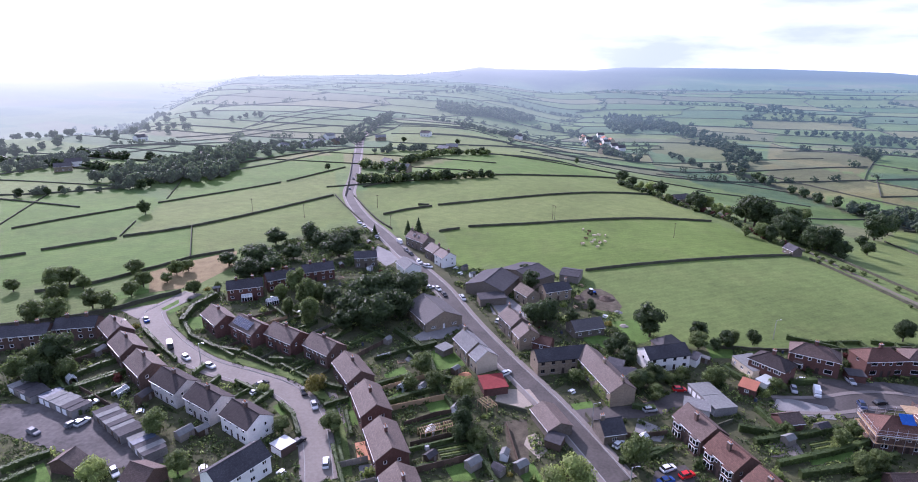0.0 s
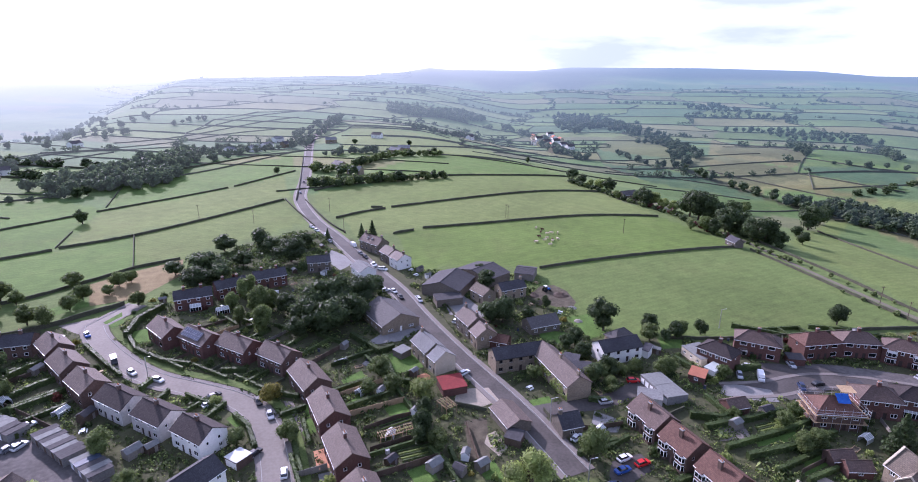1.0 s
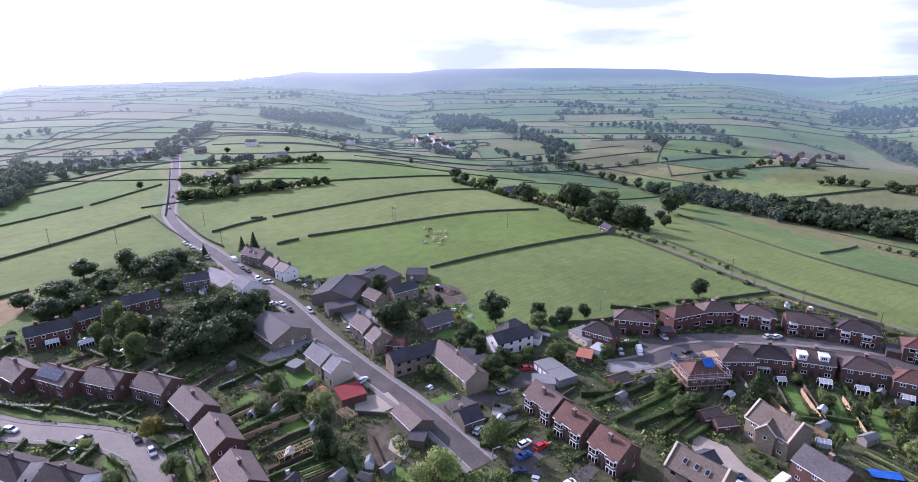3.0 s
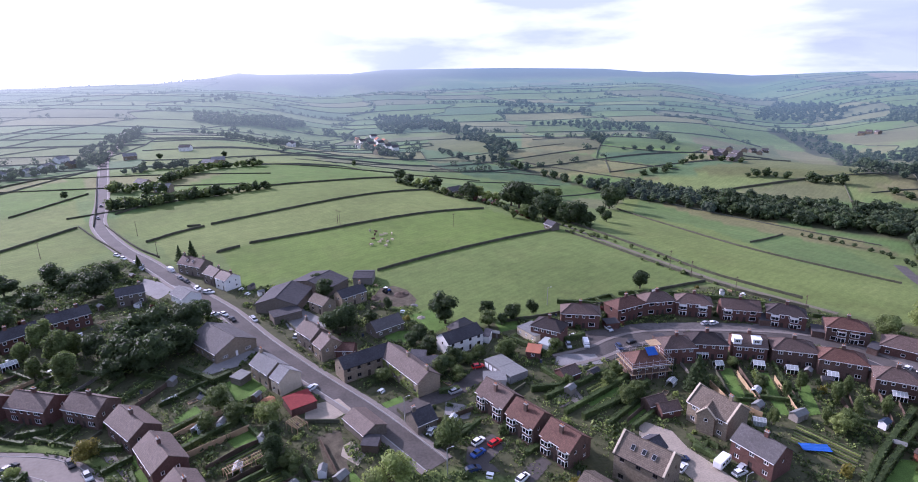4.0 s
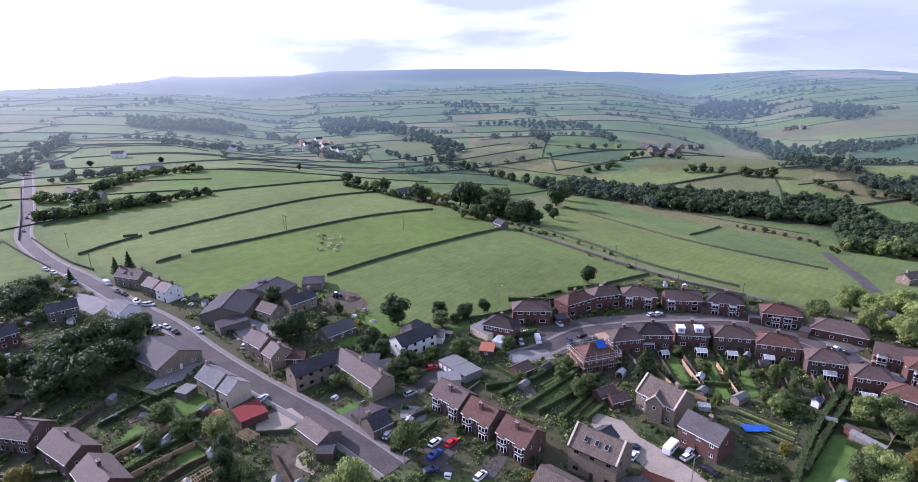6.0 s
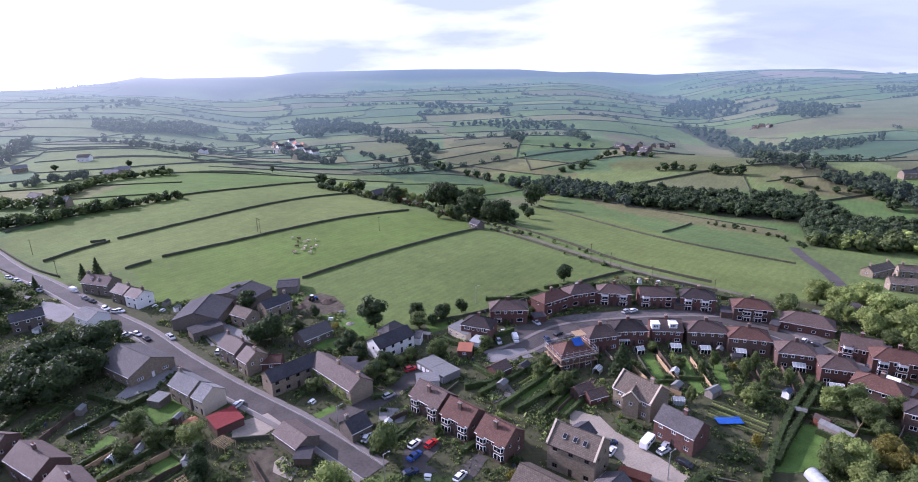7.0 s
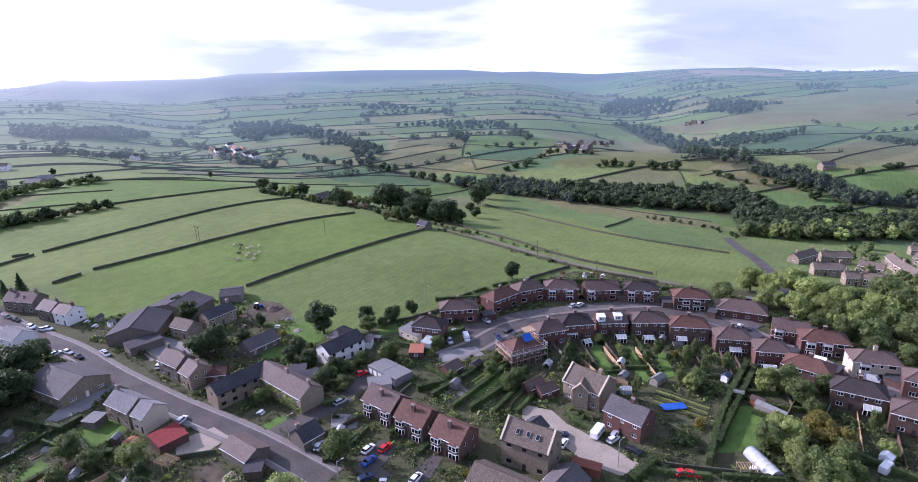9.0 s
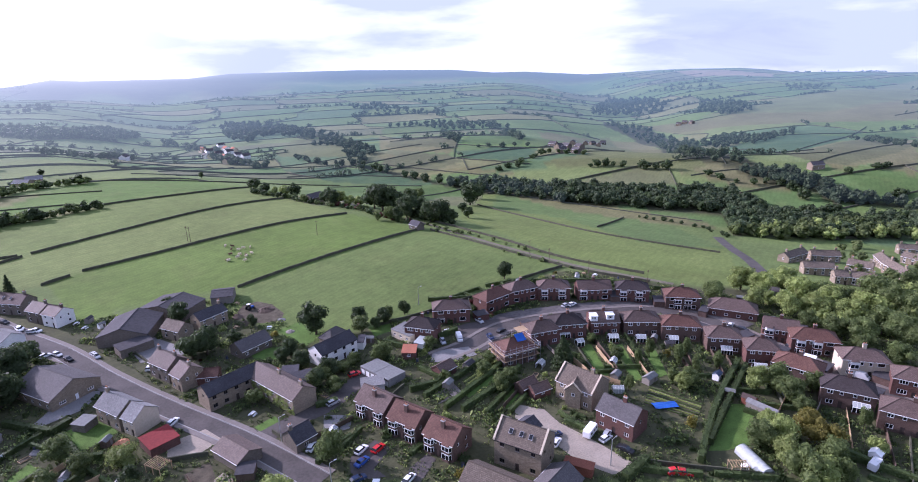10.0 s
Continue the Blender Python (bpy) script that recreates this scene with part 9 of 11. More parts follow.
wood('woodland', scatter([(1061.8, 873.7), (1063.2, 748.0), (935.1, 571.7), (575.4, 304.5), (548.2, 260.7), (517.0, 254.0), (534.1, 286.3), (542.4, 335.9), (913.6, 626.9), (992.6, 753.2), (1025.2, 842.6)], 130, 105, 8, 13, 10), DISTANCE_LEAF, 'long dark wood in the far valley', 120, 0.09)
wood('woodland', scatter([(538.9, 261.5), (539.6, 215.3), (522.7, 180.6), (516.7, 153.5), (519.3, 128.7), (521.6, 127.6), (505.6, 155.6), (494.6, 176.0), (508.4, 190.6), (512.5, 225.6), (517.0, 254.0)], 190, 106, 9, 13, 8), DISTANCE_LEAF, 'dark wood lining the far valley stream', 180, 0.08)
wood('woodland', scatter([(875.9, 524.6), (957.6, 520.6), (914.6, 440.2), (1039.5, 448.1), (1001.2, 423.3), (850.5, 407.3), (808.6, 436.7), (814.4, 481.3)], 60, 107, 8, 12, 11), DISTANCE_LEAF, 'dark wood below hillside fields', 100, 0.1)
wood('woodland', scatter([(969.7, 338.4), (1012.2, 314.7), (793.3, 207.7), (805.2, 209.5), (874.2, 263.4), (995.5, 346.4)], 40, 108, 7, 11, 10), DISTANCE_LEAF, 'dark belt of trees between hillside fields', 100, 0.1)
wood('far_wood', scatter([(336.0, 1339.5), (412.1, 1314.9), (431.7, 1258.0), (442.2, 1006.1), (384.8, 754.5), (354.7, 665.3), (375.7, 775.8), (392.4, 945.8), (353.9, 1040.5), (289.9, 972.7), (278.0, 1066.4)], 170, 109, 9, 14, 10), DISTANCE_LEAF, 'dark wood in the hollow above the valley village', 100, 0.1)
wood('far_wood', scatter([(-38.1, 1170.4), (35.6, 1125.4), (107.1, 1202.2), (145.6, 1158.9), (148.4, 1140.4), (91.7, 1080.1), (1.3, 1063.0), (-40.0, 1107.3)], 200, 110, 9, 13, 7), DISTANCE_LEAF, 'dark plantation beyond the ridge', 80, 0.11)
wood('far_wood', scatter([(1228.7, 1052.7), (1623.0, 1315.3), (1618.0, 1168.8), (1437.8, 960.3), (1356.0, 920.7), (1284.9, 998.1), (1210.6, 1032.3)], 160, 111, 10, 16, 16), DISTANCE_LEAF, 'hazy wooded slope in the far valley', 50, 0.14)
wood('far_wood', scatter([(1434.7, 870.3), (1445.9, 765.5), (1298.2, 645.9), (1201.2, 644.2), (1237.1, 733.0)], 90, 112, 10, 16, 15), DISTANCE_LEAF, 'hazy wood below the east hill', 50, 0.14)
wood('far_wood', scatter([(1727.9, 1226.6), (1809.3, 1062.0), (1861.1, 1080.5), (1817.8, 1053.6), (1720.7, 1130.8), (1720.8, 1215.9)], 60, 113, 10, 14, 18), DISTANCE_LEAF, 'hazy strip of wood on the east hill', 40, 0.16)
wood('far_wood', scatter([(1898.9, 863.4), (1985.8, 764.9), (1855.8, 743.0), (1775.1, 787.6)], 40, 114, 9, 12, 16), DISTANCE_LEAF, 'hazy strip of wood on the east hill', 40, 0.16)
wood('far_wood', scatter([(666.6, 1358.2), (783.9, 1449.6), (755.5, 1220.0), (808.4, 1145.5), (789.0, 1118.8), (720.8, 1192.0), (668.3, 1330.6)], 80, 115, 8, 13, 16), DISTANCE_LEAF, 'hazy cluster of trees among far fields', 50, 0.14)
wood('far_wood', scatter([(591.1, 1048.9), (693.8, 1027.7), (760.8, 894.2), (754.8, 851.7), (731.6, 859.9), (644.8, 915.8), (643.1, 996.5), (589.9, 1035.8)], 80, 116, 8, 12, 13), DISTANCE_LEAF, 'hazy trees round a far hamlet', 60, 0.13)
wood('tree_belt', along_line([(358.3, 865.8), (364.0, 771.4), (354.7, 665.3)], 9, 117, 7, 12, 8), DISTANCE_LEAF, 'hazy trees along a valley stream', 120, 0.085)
wood('tree_belt', along_line([(367.7, 759.7), (326.8, 669.5), (311.3, 615.8)], 7, 118, 8, 12, 8), DISTANCE_LEAF, 'hazy trees along a valley stream', 120, 0.085)
wood('tree_belt', along_line([(610.1, 866.8), (476.7, 656.1), (459.4, 620.4)], 10, 119, 7, 11, 5), DISTANCE_LEAF, 'hedge trees between valley fields', 120, 0.085)
wood('tree_belt', along_line([(687.6, 778.9), (549.1, 600.9)], 9, 120, 9, 13, 5), DISTANCE_LEAF, 'hedge trees between valley fields', 120, 0.085)
wood('tree_belt', along_line([(449.0, 567.9), (468.8, 539.8), (496.6, 526.9)], 16, 121, 5, 9, 4), DISTANCE_LEAF, 'hedge trees between valley fields', 120, 0.085)
wood('tree_belt', along_line([(390.7, 459.3), (412.1, 455.2), (440.1, 461.9), (473.0, 467.4), (492.5, 427.3)], 11, 122, 5, 9, 4), LEAF_DARK, 'hedge trees between valley fields', 120, 0.085)
wood('tree_belt', along_line([(455.1, 386.4), (468.3, 378.3), (475.1, 361.5)], 10, 123, 6, 10, 3), LEAF_DARK, 'hedge trees between valley fields', 120, 0.085)
wood('tree_belt', along_line([(478.8, 343.1), (486.4, 325.0)], 8, 124, 7, 11, 4), LEAF_DARK, 'hedge trees between valley fields', 120, 0.085)
wood('tree_belt', along_line([(497.8, 279.7), (492.1, 256.6), (496.1, 237.5), (509.7, 234.3)], 14, 125, 5, 9, 4), LEAF_DARK, 'hedge trees on a valley slope', 120, 0.085)
wood('tree_belt', along_line([(504.3, 211.8), (493.6, 193.0)], 9, 126, 7, 11, 4), LEAF_DARK, 'hedge trees on a valley slope', 120, 0.085)
wood('tree_belt', along_line([(175.8, 1106.1), (189.2, 1058.2), (213.7, 1004.5), (218.5, 932.7)], 9, 127, 7, 12, 8), DISTANCE_LEAF, 'trees along the valley road', 120, 0.085)
wood('tree_belt', along_line([(202.0, 850.3), (203.5, 769.5), (218.5, 721.6), (223.8, 704.3)], 8, 128, 8, 13, 8), DISTANCE_LEAF, 'trees round the valley village', 120, 0.085)
wood('tree_belt', along_line([(9.3, 858.9), (36.0, 810.2), (63.8, 796.4), (96.6, 871.7)], 10, 129, 6, 10, 5), DISTANCE_LEAF, 'trees round ridge-flank houses', 120, 0.085)
wood('tree_belt', along_line([(-38.0, 951.2), (-13.6, 915.9), (3.9, 883.0)], 10, 130, 5, 9, 5), DISTANCE_LEAF, 'trees along a ridge lane', 120, 0.085)
wood('tree_belt', along_line([(275.4, 750.0), (284.0, 692.0), (295.6, 647.7)], 12, 131, 6, 10, 5), DISTANCE_LEAF, 'trees beside the valley road', 120, 0.085)
wood('tree_belt', along_line([(-29.3, 1536.7), (16.4, 1587.9), (42.6, 1467.4)], 16, 132, 7, 11, 10), DISTANCE_LEAF, 'hazy trees on the far ridge', 120, 0.085)
wood('tree_belt', along_line([(-76.5, 444.5), (-57.3, 447.3), (-39.4, 457.3), (-10.9, 465.9)], 3.2, 133, 7, 11, 3), (LEAF_DARK, LEAF_OAK), 'tall dark hedge along a field wall', 150, 0.085)
wood('tree_belt', along_line([(-10.9, 465.9), (8.7, 472.9), (28.7, 477.1)], 4, 134, 4, 8, 2), (LEAF_DARK, LEAF_OAK), 'dark hedge along a field wall', 150, 0.085)
wood('tree_belt', along_line([(-84.4, 516.1), (-69.3, 503.2), (-47.8, 496.7)], 5, 135, 7, 11, 4), (LEAF_DARK, LEAF_OAK), 'dark trees round a ridge farm', 150, 0.085)
wood('tree_belt', along_line([(-51.3, 534.5), (-31.4, 578.1), (-1.7, 599.0), (29.6, 607.3)], 4.5, 136, 6, 10, 4), (LEAF_DARK, LEAF_OAK), 'dark trees round a ridge farm', 150, 0.085)
wood('tree_belt', along_line([(-88.0, 598.6), (-65.3, 617.6), (-27.3, 620.4)], 6, 137, 6, 10, 5), DISTANCE_LEAF, 'dark trees round a ridge farm', 150, 0.085)
wood('woodland', scatter([(-290.8, 441.9), (-273.2, 477.3), (-255.9, 513.8), (-253.2, 583.4), (-230.6, 620.5), (-206.9, 536.5), (-185.0, 463.4), (-208.5, 440.1), (-239.1, 436.9), (-243.6, 415.9), (-296.8, 448.7)], 130, 138, 9, 15, 8), DISTANCE_LEAF, 'dark tree belt across the western fields', 180, 0.08)
wood('woodland', scatter([(-238.7, 642.1), (-213.3, 688.7), (-156.2, 685.4), (-125.9, 758.6), (-114.5, 685.5), (-148.6, 649.2), (-182.7, 585.1), (-206.0, 536.8)], 60, 139, 6, 10, 9), DISTANCE_LEAF, 'trees along the ridge road', 150, 0.085)
wood('tree_belt', along_line([(-317.9, 384.7), (-304.0, 399.5), (-286.0, 404.0), (-267.3, 408.3), (-248.2, 420.2)], 11, 140, 4, 8, 4), DISTANCE_LEAF, 'hedge trees on a western field wall', 120, 0.085)
wood('tree_belt', along_line([(-380.4, 507.2), (-365.9, 533.6), (-351.4, 575.2)], 9, 141, 6, 11, 8), DISTANCE_LEAF, 'trees beside western farms', 120, 0.085)
wood('far_wood', scatter([(-502.7, 628.8), (-925.6, 1374.3), (-819.9, 1436.5), (-447.4, 937.8), (-413.7, 995.4), (-394.3, 945.0), (-376.5, 798.7), (-387.5, 685.0), (-395.4, 588.5), (-427.8, 557.8), (-447.7, 553.6)], 170, 142, 7, 12, 12), DISTANCE_LEAF, 'hazy woods on the western valley edge', 70, 0.12)
wood('tree_belt', along_line([(-347.2, 883.2), (-320.8, 925.0), (-306.8, 910.7)], 14, 143, 6, 10, 6), DISTANCE_LEAF, 'hazy trees on the western ridge', 120, 0.085)
wood('tree_belt', along_line([(-131.9, 848.8), (-120.8, 895.9), (-115.8, 969.1)], 10, 144, 7, 12, 7), DISTANCE_LEAF, 'trees round ridge-end houses', 120, 0.085)
wood('tree_belt', along_line([(1.6, 835.0), (39.2, 819.1), (73.9, 831.7), (97.2, 811.2)], 12, 145, 6, 10, 6), DISTANCE_LEAF, 'trees along a lane on the ridge flank', 120, 0.085)
wood('tree_belt', along_line([(-88.0, 1387.2), (9.3, 1444.0), (39.3, 1491.5)], 20, 146, 8, 12, 10), DISTANCE_LEAF, 'hazy far trees', 120, 0.085)
wood('woodland', scatter([(395.5, 143.4), (462.7, 109.8), (412.6, 89.6), (328.7, 69.3), (297.5, 85.7), (318.6, 113.8)], 14, 5, 5, 8, 7), LEAF_OAK, 'trees round stone terraces', 150, 0.06)
wood('woodland', scatter([(223.4, 98.2), (239.1, 82.6), (308, 69), (250.2, 49.6), (215, 58.2), (220.4, 75.1)], 60, 6, 7, 11, 5.5), (LEAF_OAK, LEAF_PALE, LEAF_PALE), 'leafy scrub wood behind the close', 200, 0.055)
wood('woodland', scatter([(-414.6, 510.4), (-388.4, 542.3), (-373.8, 573.2), (-339.9, 518.4), (-366.9, 488), (-384, 470.5)], 30, 8, 7, 10, 9), DISTANCE_LEAF, 'tree belt beside western farms', 230, 0.078)
wood('woodland', scatter([(-156, 772.8), (-126, 868.5), (-112.3, 982.3), (-104.4, 871.6), (-113.7, 780.6), (-128.6, 685.8)], 40, 9, 7, 11, 8), DISTANCE_LEAF, 'trees round ridge-end houses', 230, 0.078)
wood('tree_belt', along_line([(189.1, 217.6), (194, 191.9), (197.7, 168.3)], 9, 16, 1.5, 3, 1.5), LEAF_OAK, 'low bushes along a lane wall', 170, 0.085)
wood('tree_belt', along_line([(190.7, 293.4), (194.7, 261.5)], 6, 17, 2, 4, 1.5), LEAF_OAK, 'bushes along a lane wall', 170, 0.085)
wood('tree_belt', along_line([(361.8, 258.6), (370.3, 233.6), (370.3, 210.2), (354, 183.9)], 7, 18, 2.5, 5, 2), LEAF_DARK, 'bushes along a valley wall', 170, 0.085)

# ---- garden boundaries ----
plot(-118.7, 179.5, -45.1, 12.0, 8, 16, 9, 0)
plot(-107.8, 167.0, -44.8, 12.9, 8, 16, 9, 1)
plot(-95.8, 155.1, -43.0, 12.2, 8, 16, 9, 2)
plot(-82.1, 145.7, -34.1, 12.7, 8, 16, 9, 3)
plot(-68.8, 137.5, -33.8, 11.6, 8, 16, 9, 4)
plot(-55.5, 129.3, -35.8, 11.7, 8, 16, 9, 5)
plot(-86.6, 189.1, -46.9, 13.4, 8.2, 8, 18, 6)
plot(-72.6, 181.9, -37.9, 13.3, 8.2, 8, 18, 7)
plot(-58.1, 175.7, -34.9, 13.4, 8.2, 8, 18, 8)
plot(-43.5, 168.0, -38.1, 12.1, 8.2, 8, 18, 9)
plot(-31.5, 153.1, -59.7, 13.8, 8.2, 8, 18, 10)
plot(-23.7, 136.5, -68.1, 13.4, 8.2, 8, 18, 11)
plot(-17.3, 119.0, -69.3, 13.0, 8.2, 8, 18, 12)
plot(-11.4, 102.2, -69.5, 11.8, 8.2, 8, 18, 13)
plot(99.2, 158.4, -53.4, 11.0, 8.5, 0, 14, 14)
plot(116.3, 164.7, -31.2, 14.0, 8.5, 0, 14, 15)
plot(136.1, 163.3, 4.0, 14.0, 8.5, 0, 14, 16)
plot(150.7, 162.8, -13.6, 12.5, 8.5, 0, 14, 17)
plot(162.6, 155.5, -38.6, 13.0, 8.5, 0, 14, 18)
plot(175.8, 145.3, -35.4, 13.7, 8, 0, 14, 19)
plot(186.9, 134.1, -46.6, 13.0, 8.5, 0, 14, 20)
plot(195.7, 116.9, -46.3, 13.0, 8.5, 0, 14, 21)
plot(197.2, 79.2, -63.2, 11.0, 8, 0, 14, 22)
plot(196.4, 68.2, -55.2, 14.0, 8.5, 0, 14, 23)
plot(193.5, 52.8, -52.5, 13.0, 8.5, 0, 14, 24)
plot(191.8, 37.7, -68.1, 13.0, 8.5, 0, 14, 25)
plot(130.2, 129.8, -18.4, 11.0, 8.5, 24, 0, 26)
plot(141.5, 127.9, -29.4, 12.0, 8.5, 24, 0, 27)
plot(154.3, 122.2, -36.0, 10.2, 8.5, 24, 0, 28)
plot(163.7, 113.0, -38.7, 13.0, 8.5, 24, 0, 29)
plot(171.4, 102.0, -45.9, 13.0, 8.5, 24, 0, 30)
plot(174.7, 87.8, -47.4, 11.0, 8.5, 24, 0, 31)
plot(176.1, 75.5, -50.1, 10.0, 8.5, 24, 0, 32)
plot(173.4, 62.7, -76.8, 13.0, 8.5, 24, 0, 33)
plot(170.8, 48.5, -65.6, 13.0, 8.5, 24, 0, 34)
plot(170.3, 33.1, -72.1, 14.0, 8.5, 24, 0, 35)

# ---- roof details ----
solar_array(-74.8, 180.7, 6.55, -38, 33.4, 9, 2, 'dark blue solar panels on a tiled roof slope')
rooflight(79.1, 88.1, 9.13, -67, 37)
rooflight(80.2, 85.6, 9.13, -67, 37)
rooflight(81.1, 83.3, 9.13, -67, 37)
rooflight(-22.9, 286.4, 6.64, -48, 37)
rooflight(-20.4, 283.6, 6.64, -48, 37)
dormer(148.4, 121.3, 5.12, -36, 2.5, 3.0, 1.9)
dormer(153.7, 118.3, 5.08, -36, 2.7, 3.0, 1.9)
dormer(175.0, 60.8, 5.10, -77, 3.0, 3.0, 1.9)

# ---- garages and outbuildings ----
garage_row(-129.6, 148.4, -28.8, 1, 3.33, 5.8, 2.35, SHEET_PALE, UPVC, 'lock-up garage with felt or sheet roof beside a yard')
garage_row(-126.7, 146.4, -28.8, 1, 3.27, 5.4, 2.47, SHEET_GREY, WOOD_GREY, 'lock-up garage with felt or sheet roof beside a yard')
garage_row(-123.9, 145.2, -28.8, 1, 3.21, 5.8, 2.35, SHEET_GREY, UPVC, 'lock-up garage with felt or sheet roof beside a yard')
garage_row(-121.2, 143.5, -28.8, 1, 3.16, 5.4, 2.35, FELT_DARK, WOOD_GREY, 'lock-up garage with felt or sheet roof beside a yard')
garage_row(-117.2, 143.2, -27.2, 1, 2.83, 5.8, 2.35, SHEET_BLUE, UPVC, 'lock-up garage with felt or sheet roof beside a yard')
garage_row(-114.7, 141.5, -27.2, 1, 2.78, 5.2, 2.47, SHEET_PALE, UPVC, 'lock-up garage with felt or sheet roof beside a yard')
garage_row(-112.3, 140.6, -27.2, 1, 2.74, 5.6, 2.35, SHEET_PALE, WOOD_GREY, 'lock-up garage with felt or sheet roof beside a yard')
garage_row(-109.8, 139.4, -27.2, 1, 2.70, 5.8, 2.35, SHEET_PALE, UPVC, 'lock-up garage with felt or sheet roof beside a yard')
garage_row(-107.4, 137.8, -27.2, 1, 2.66, 5.2, 2.47, SHEET_GREY, UPVC, 'lock-up garage with felt or sheet roof beside a yard')
garage_row(-105.1, 136.9, -27.2, 1, 2.63, 5.6, 2.35, FELT_DARK, WOOD_GREY, 'lock-up garage with felt or sheet roof beside a yard')
garage_row(-96.9, 135.6, -37.9, 1, 2.31, 6, 2.35, FELT_DARK, WOOD_GREY, 'lock-up garage with felt or sheet roof beside a yard')
garage_row(-95.1, 133.8, -37.9, 1, 2.27, 5.6, 2.47, SHEET_PALE, WOOD_DARK, 'lock-up garage with felt or sheet roof beside a yard')
garage_row(-93.3, 132.8, -37.9, 1, 2.24, 6, 2.35, SHEET_GREY, WOOD_GREY, 'lock-up garage with felt or sheet roof beside a yard')
garage_row(-91.7, 131.2, -37.9, 1, 2.20, 5.6, 2.35, SHEET_PALE, WOOD_DARK, 'lock-up garage with felt or sheet roof beside a yard')
garage_row(-89.7, 129.9, -37.9, 1, 2.16, 6, 2.47, FELT_DARK, WOOD_GREY, 'lock-up garage with felt or sheet roof beside a yard')
garage_row(-88.3, 128.6, -37.9, 1, 2.13, 5.6, 2.35, SHEET_PALE, WOOD_DARK, 'lock-up garage with felt or sheet roof beside a yard')
garage_row(-86.5, 127.4, -37.9, 1, 2.09, 6, 2.35, SHEET_GREY, WOOD_GREY, 'lock-up garage with felt or sheet roof beside a yard')
garage_row(-84.9, 125.8, -37.9, 1, 2.05, 5.6, 2.47, FELT_DARK, WOOD_DARK, 'lock-up garage with felt or sheet roof beside a yard')
garage_row(-81.2, 124.3, -41.3, 1, 2.23, 6, 2.3, SHEET_PALE, UPVC, 'lock-up garage with felt or sheet roof beside a yard')
garage_row(-79.6, 122.5, -41.3, 1, 2.19, 5.5, 2.42, SHEET_BLUE, WOOD_GREY, 'lock-up garage with felt or sheet roof beside a yard')
garage_row(-78.0, 121.3, -41.3, 1, 2.15, 5.8, 2.3, FELT_DARK, UPVC, 'lock-up garage with felt or sheet roof beside a yard')
garage_row(-76.3, 120.0, -41.3, 1, 2.11, 6, 2.3, SHEET_PALE, WOOD_GREY, 'lock-up garage with felt or sheet roof beside a yard')
garage_row(-74.8, 118.3, -41.3, 1, 2.07, 5.5, 2.42, SHEET_GREY, UPVC, 'lock-up garage with felt or sheet roof beside a yard')
garage_row(-43.8, 121.5, -35.4, 1, 4.59, 4.6, 2.4, SHEET_WHITE, UPVC, 'single brick garage with white roof by the estate road', wall=BRICK_BROWN)
garage_row(74.5, 144.1, -78.1, 6, 2.25, 7, 2.6, SHEET_PALE, UPVC, 'white fronted garage with flat grey roof')
annex(68.3, 139.4, -23.3, 6.9, 5, 2.7, 2.5, RENDER_GREY, SLATE_PALE, 'flat-roofed garage with pale blue-grey roof', name='garage', category='garage', win=False)
house(-92.9, 114.0, 77.7, 4.3, 7, 2.6, 4.6, 'g', BRICK_BROWN, TILE_PINK, front='', back='', ends='', label='small brick outbuilding with pink tiled roof', chim=(), name='outbuilding', category='outbuilding')
house(-72.4, 109.1, -20.5, 6.9, 7, 3, 5.2, 'g', BRICK_BROWN, TILE_BROWN, front='low', back='low', ends='', label='brick bungalow with brown roof and skylight', chim=())
annex(11.0, 150.3, 13.0, 7.4, 7, 2.9, 2.5, BRICK_RED, SHEET_RED, 'low shed with bright red sheet roof', name='shed', category='shed', win=False)
annex(25.5, 124.1, -28.9, 4.2, 4, 2.6, 2.2, WOOD_DARK, SHEET_GREY, 'dark timber lean-to shed', name='shed', category='shed', win=False)
annex(-4.2, 172.3, -48.2, 4.3, 4.5, 2.5, 2.3, STONE_DARK, SHEET_PALE, 'small stone garage with pale roof', name='garage', category='garage', win=False)
annex(14.1, 214.5, 12.4, 11.0, 6, 3.4, 3, STONE_DARK, SHEET_GREY, 'stone lean-to against a barn', name='lean_to', win=False)
house(90.6, 133.2, 9.0, 6.2, 5, 2.4, 4, 'g', BRICK_RED, TILE_BROWN, front='', back='', ends='', label='brick garden garage with brown roof', chim=(), name='garage', category='garage')
house(104.4, 109.7, 0.6, 6.0, 4, 2.4, 3.8, 'g', BRICK_BROWN, TILE_BROWN, front='low', back='', ends='', label='brick outhouse with brown roof in a garden', chim=(), name='outhouse', category='outbuilding')
house(105.8, 105.7, -7.4, 5.9, 4, 2.4, 3.8, 'g', BRICK_RED, TILE_BROWN, front='low', back='', ends='', label='brick outhouse with brown roof in a garden', chim=(), name='outhouse', category='outbuilding')
annex(88.1, 149.8, -38.9, 4.7, 5, 3, 2.4, BRICK_RED, ORANGE_TILE, 'low brick extension with bright orange tiled roof', name='extension', category='outbuilding')
annex(94.5, 152.2, -59.8, 3.6, 5, 3, 2.8, RENDER_WHITE, POLY, 'white rendered flat extension', name='extension', category='outbuilding', win=False)
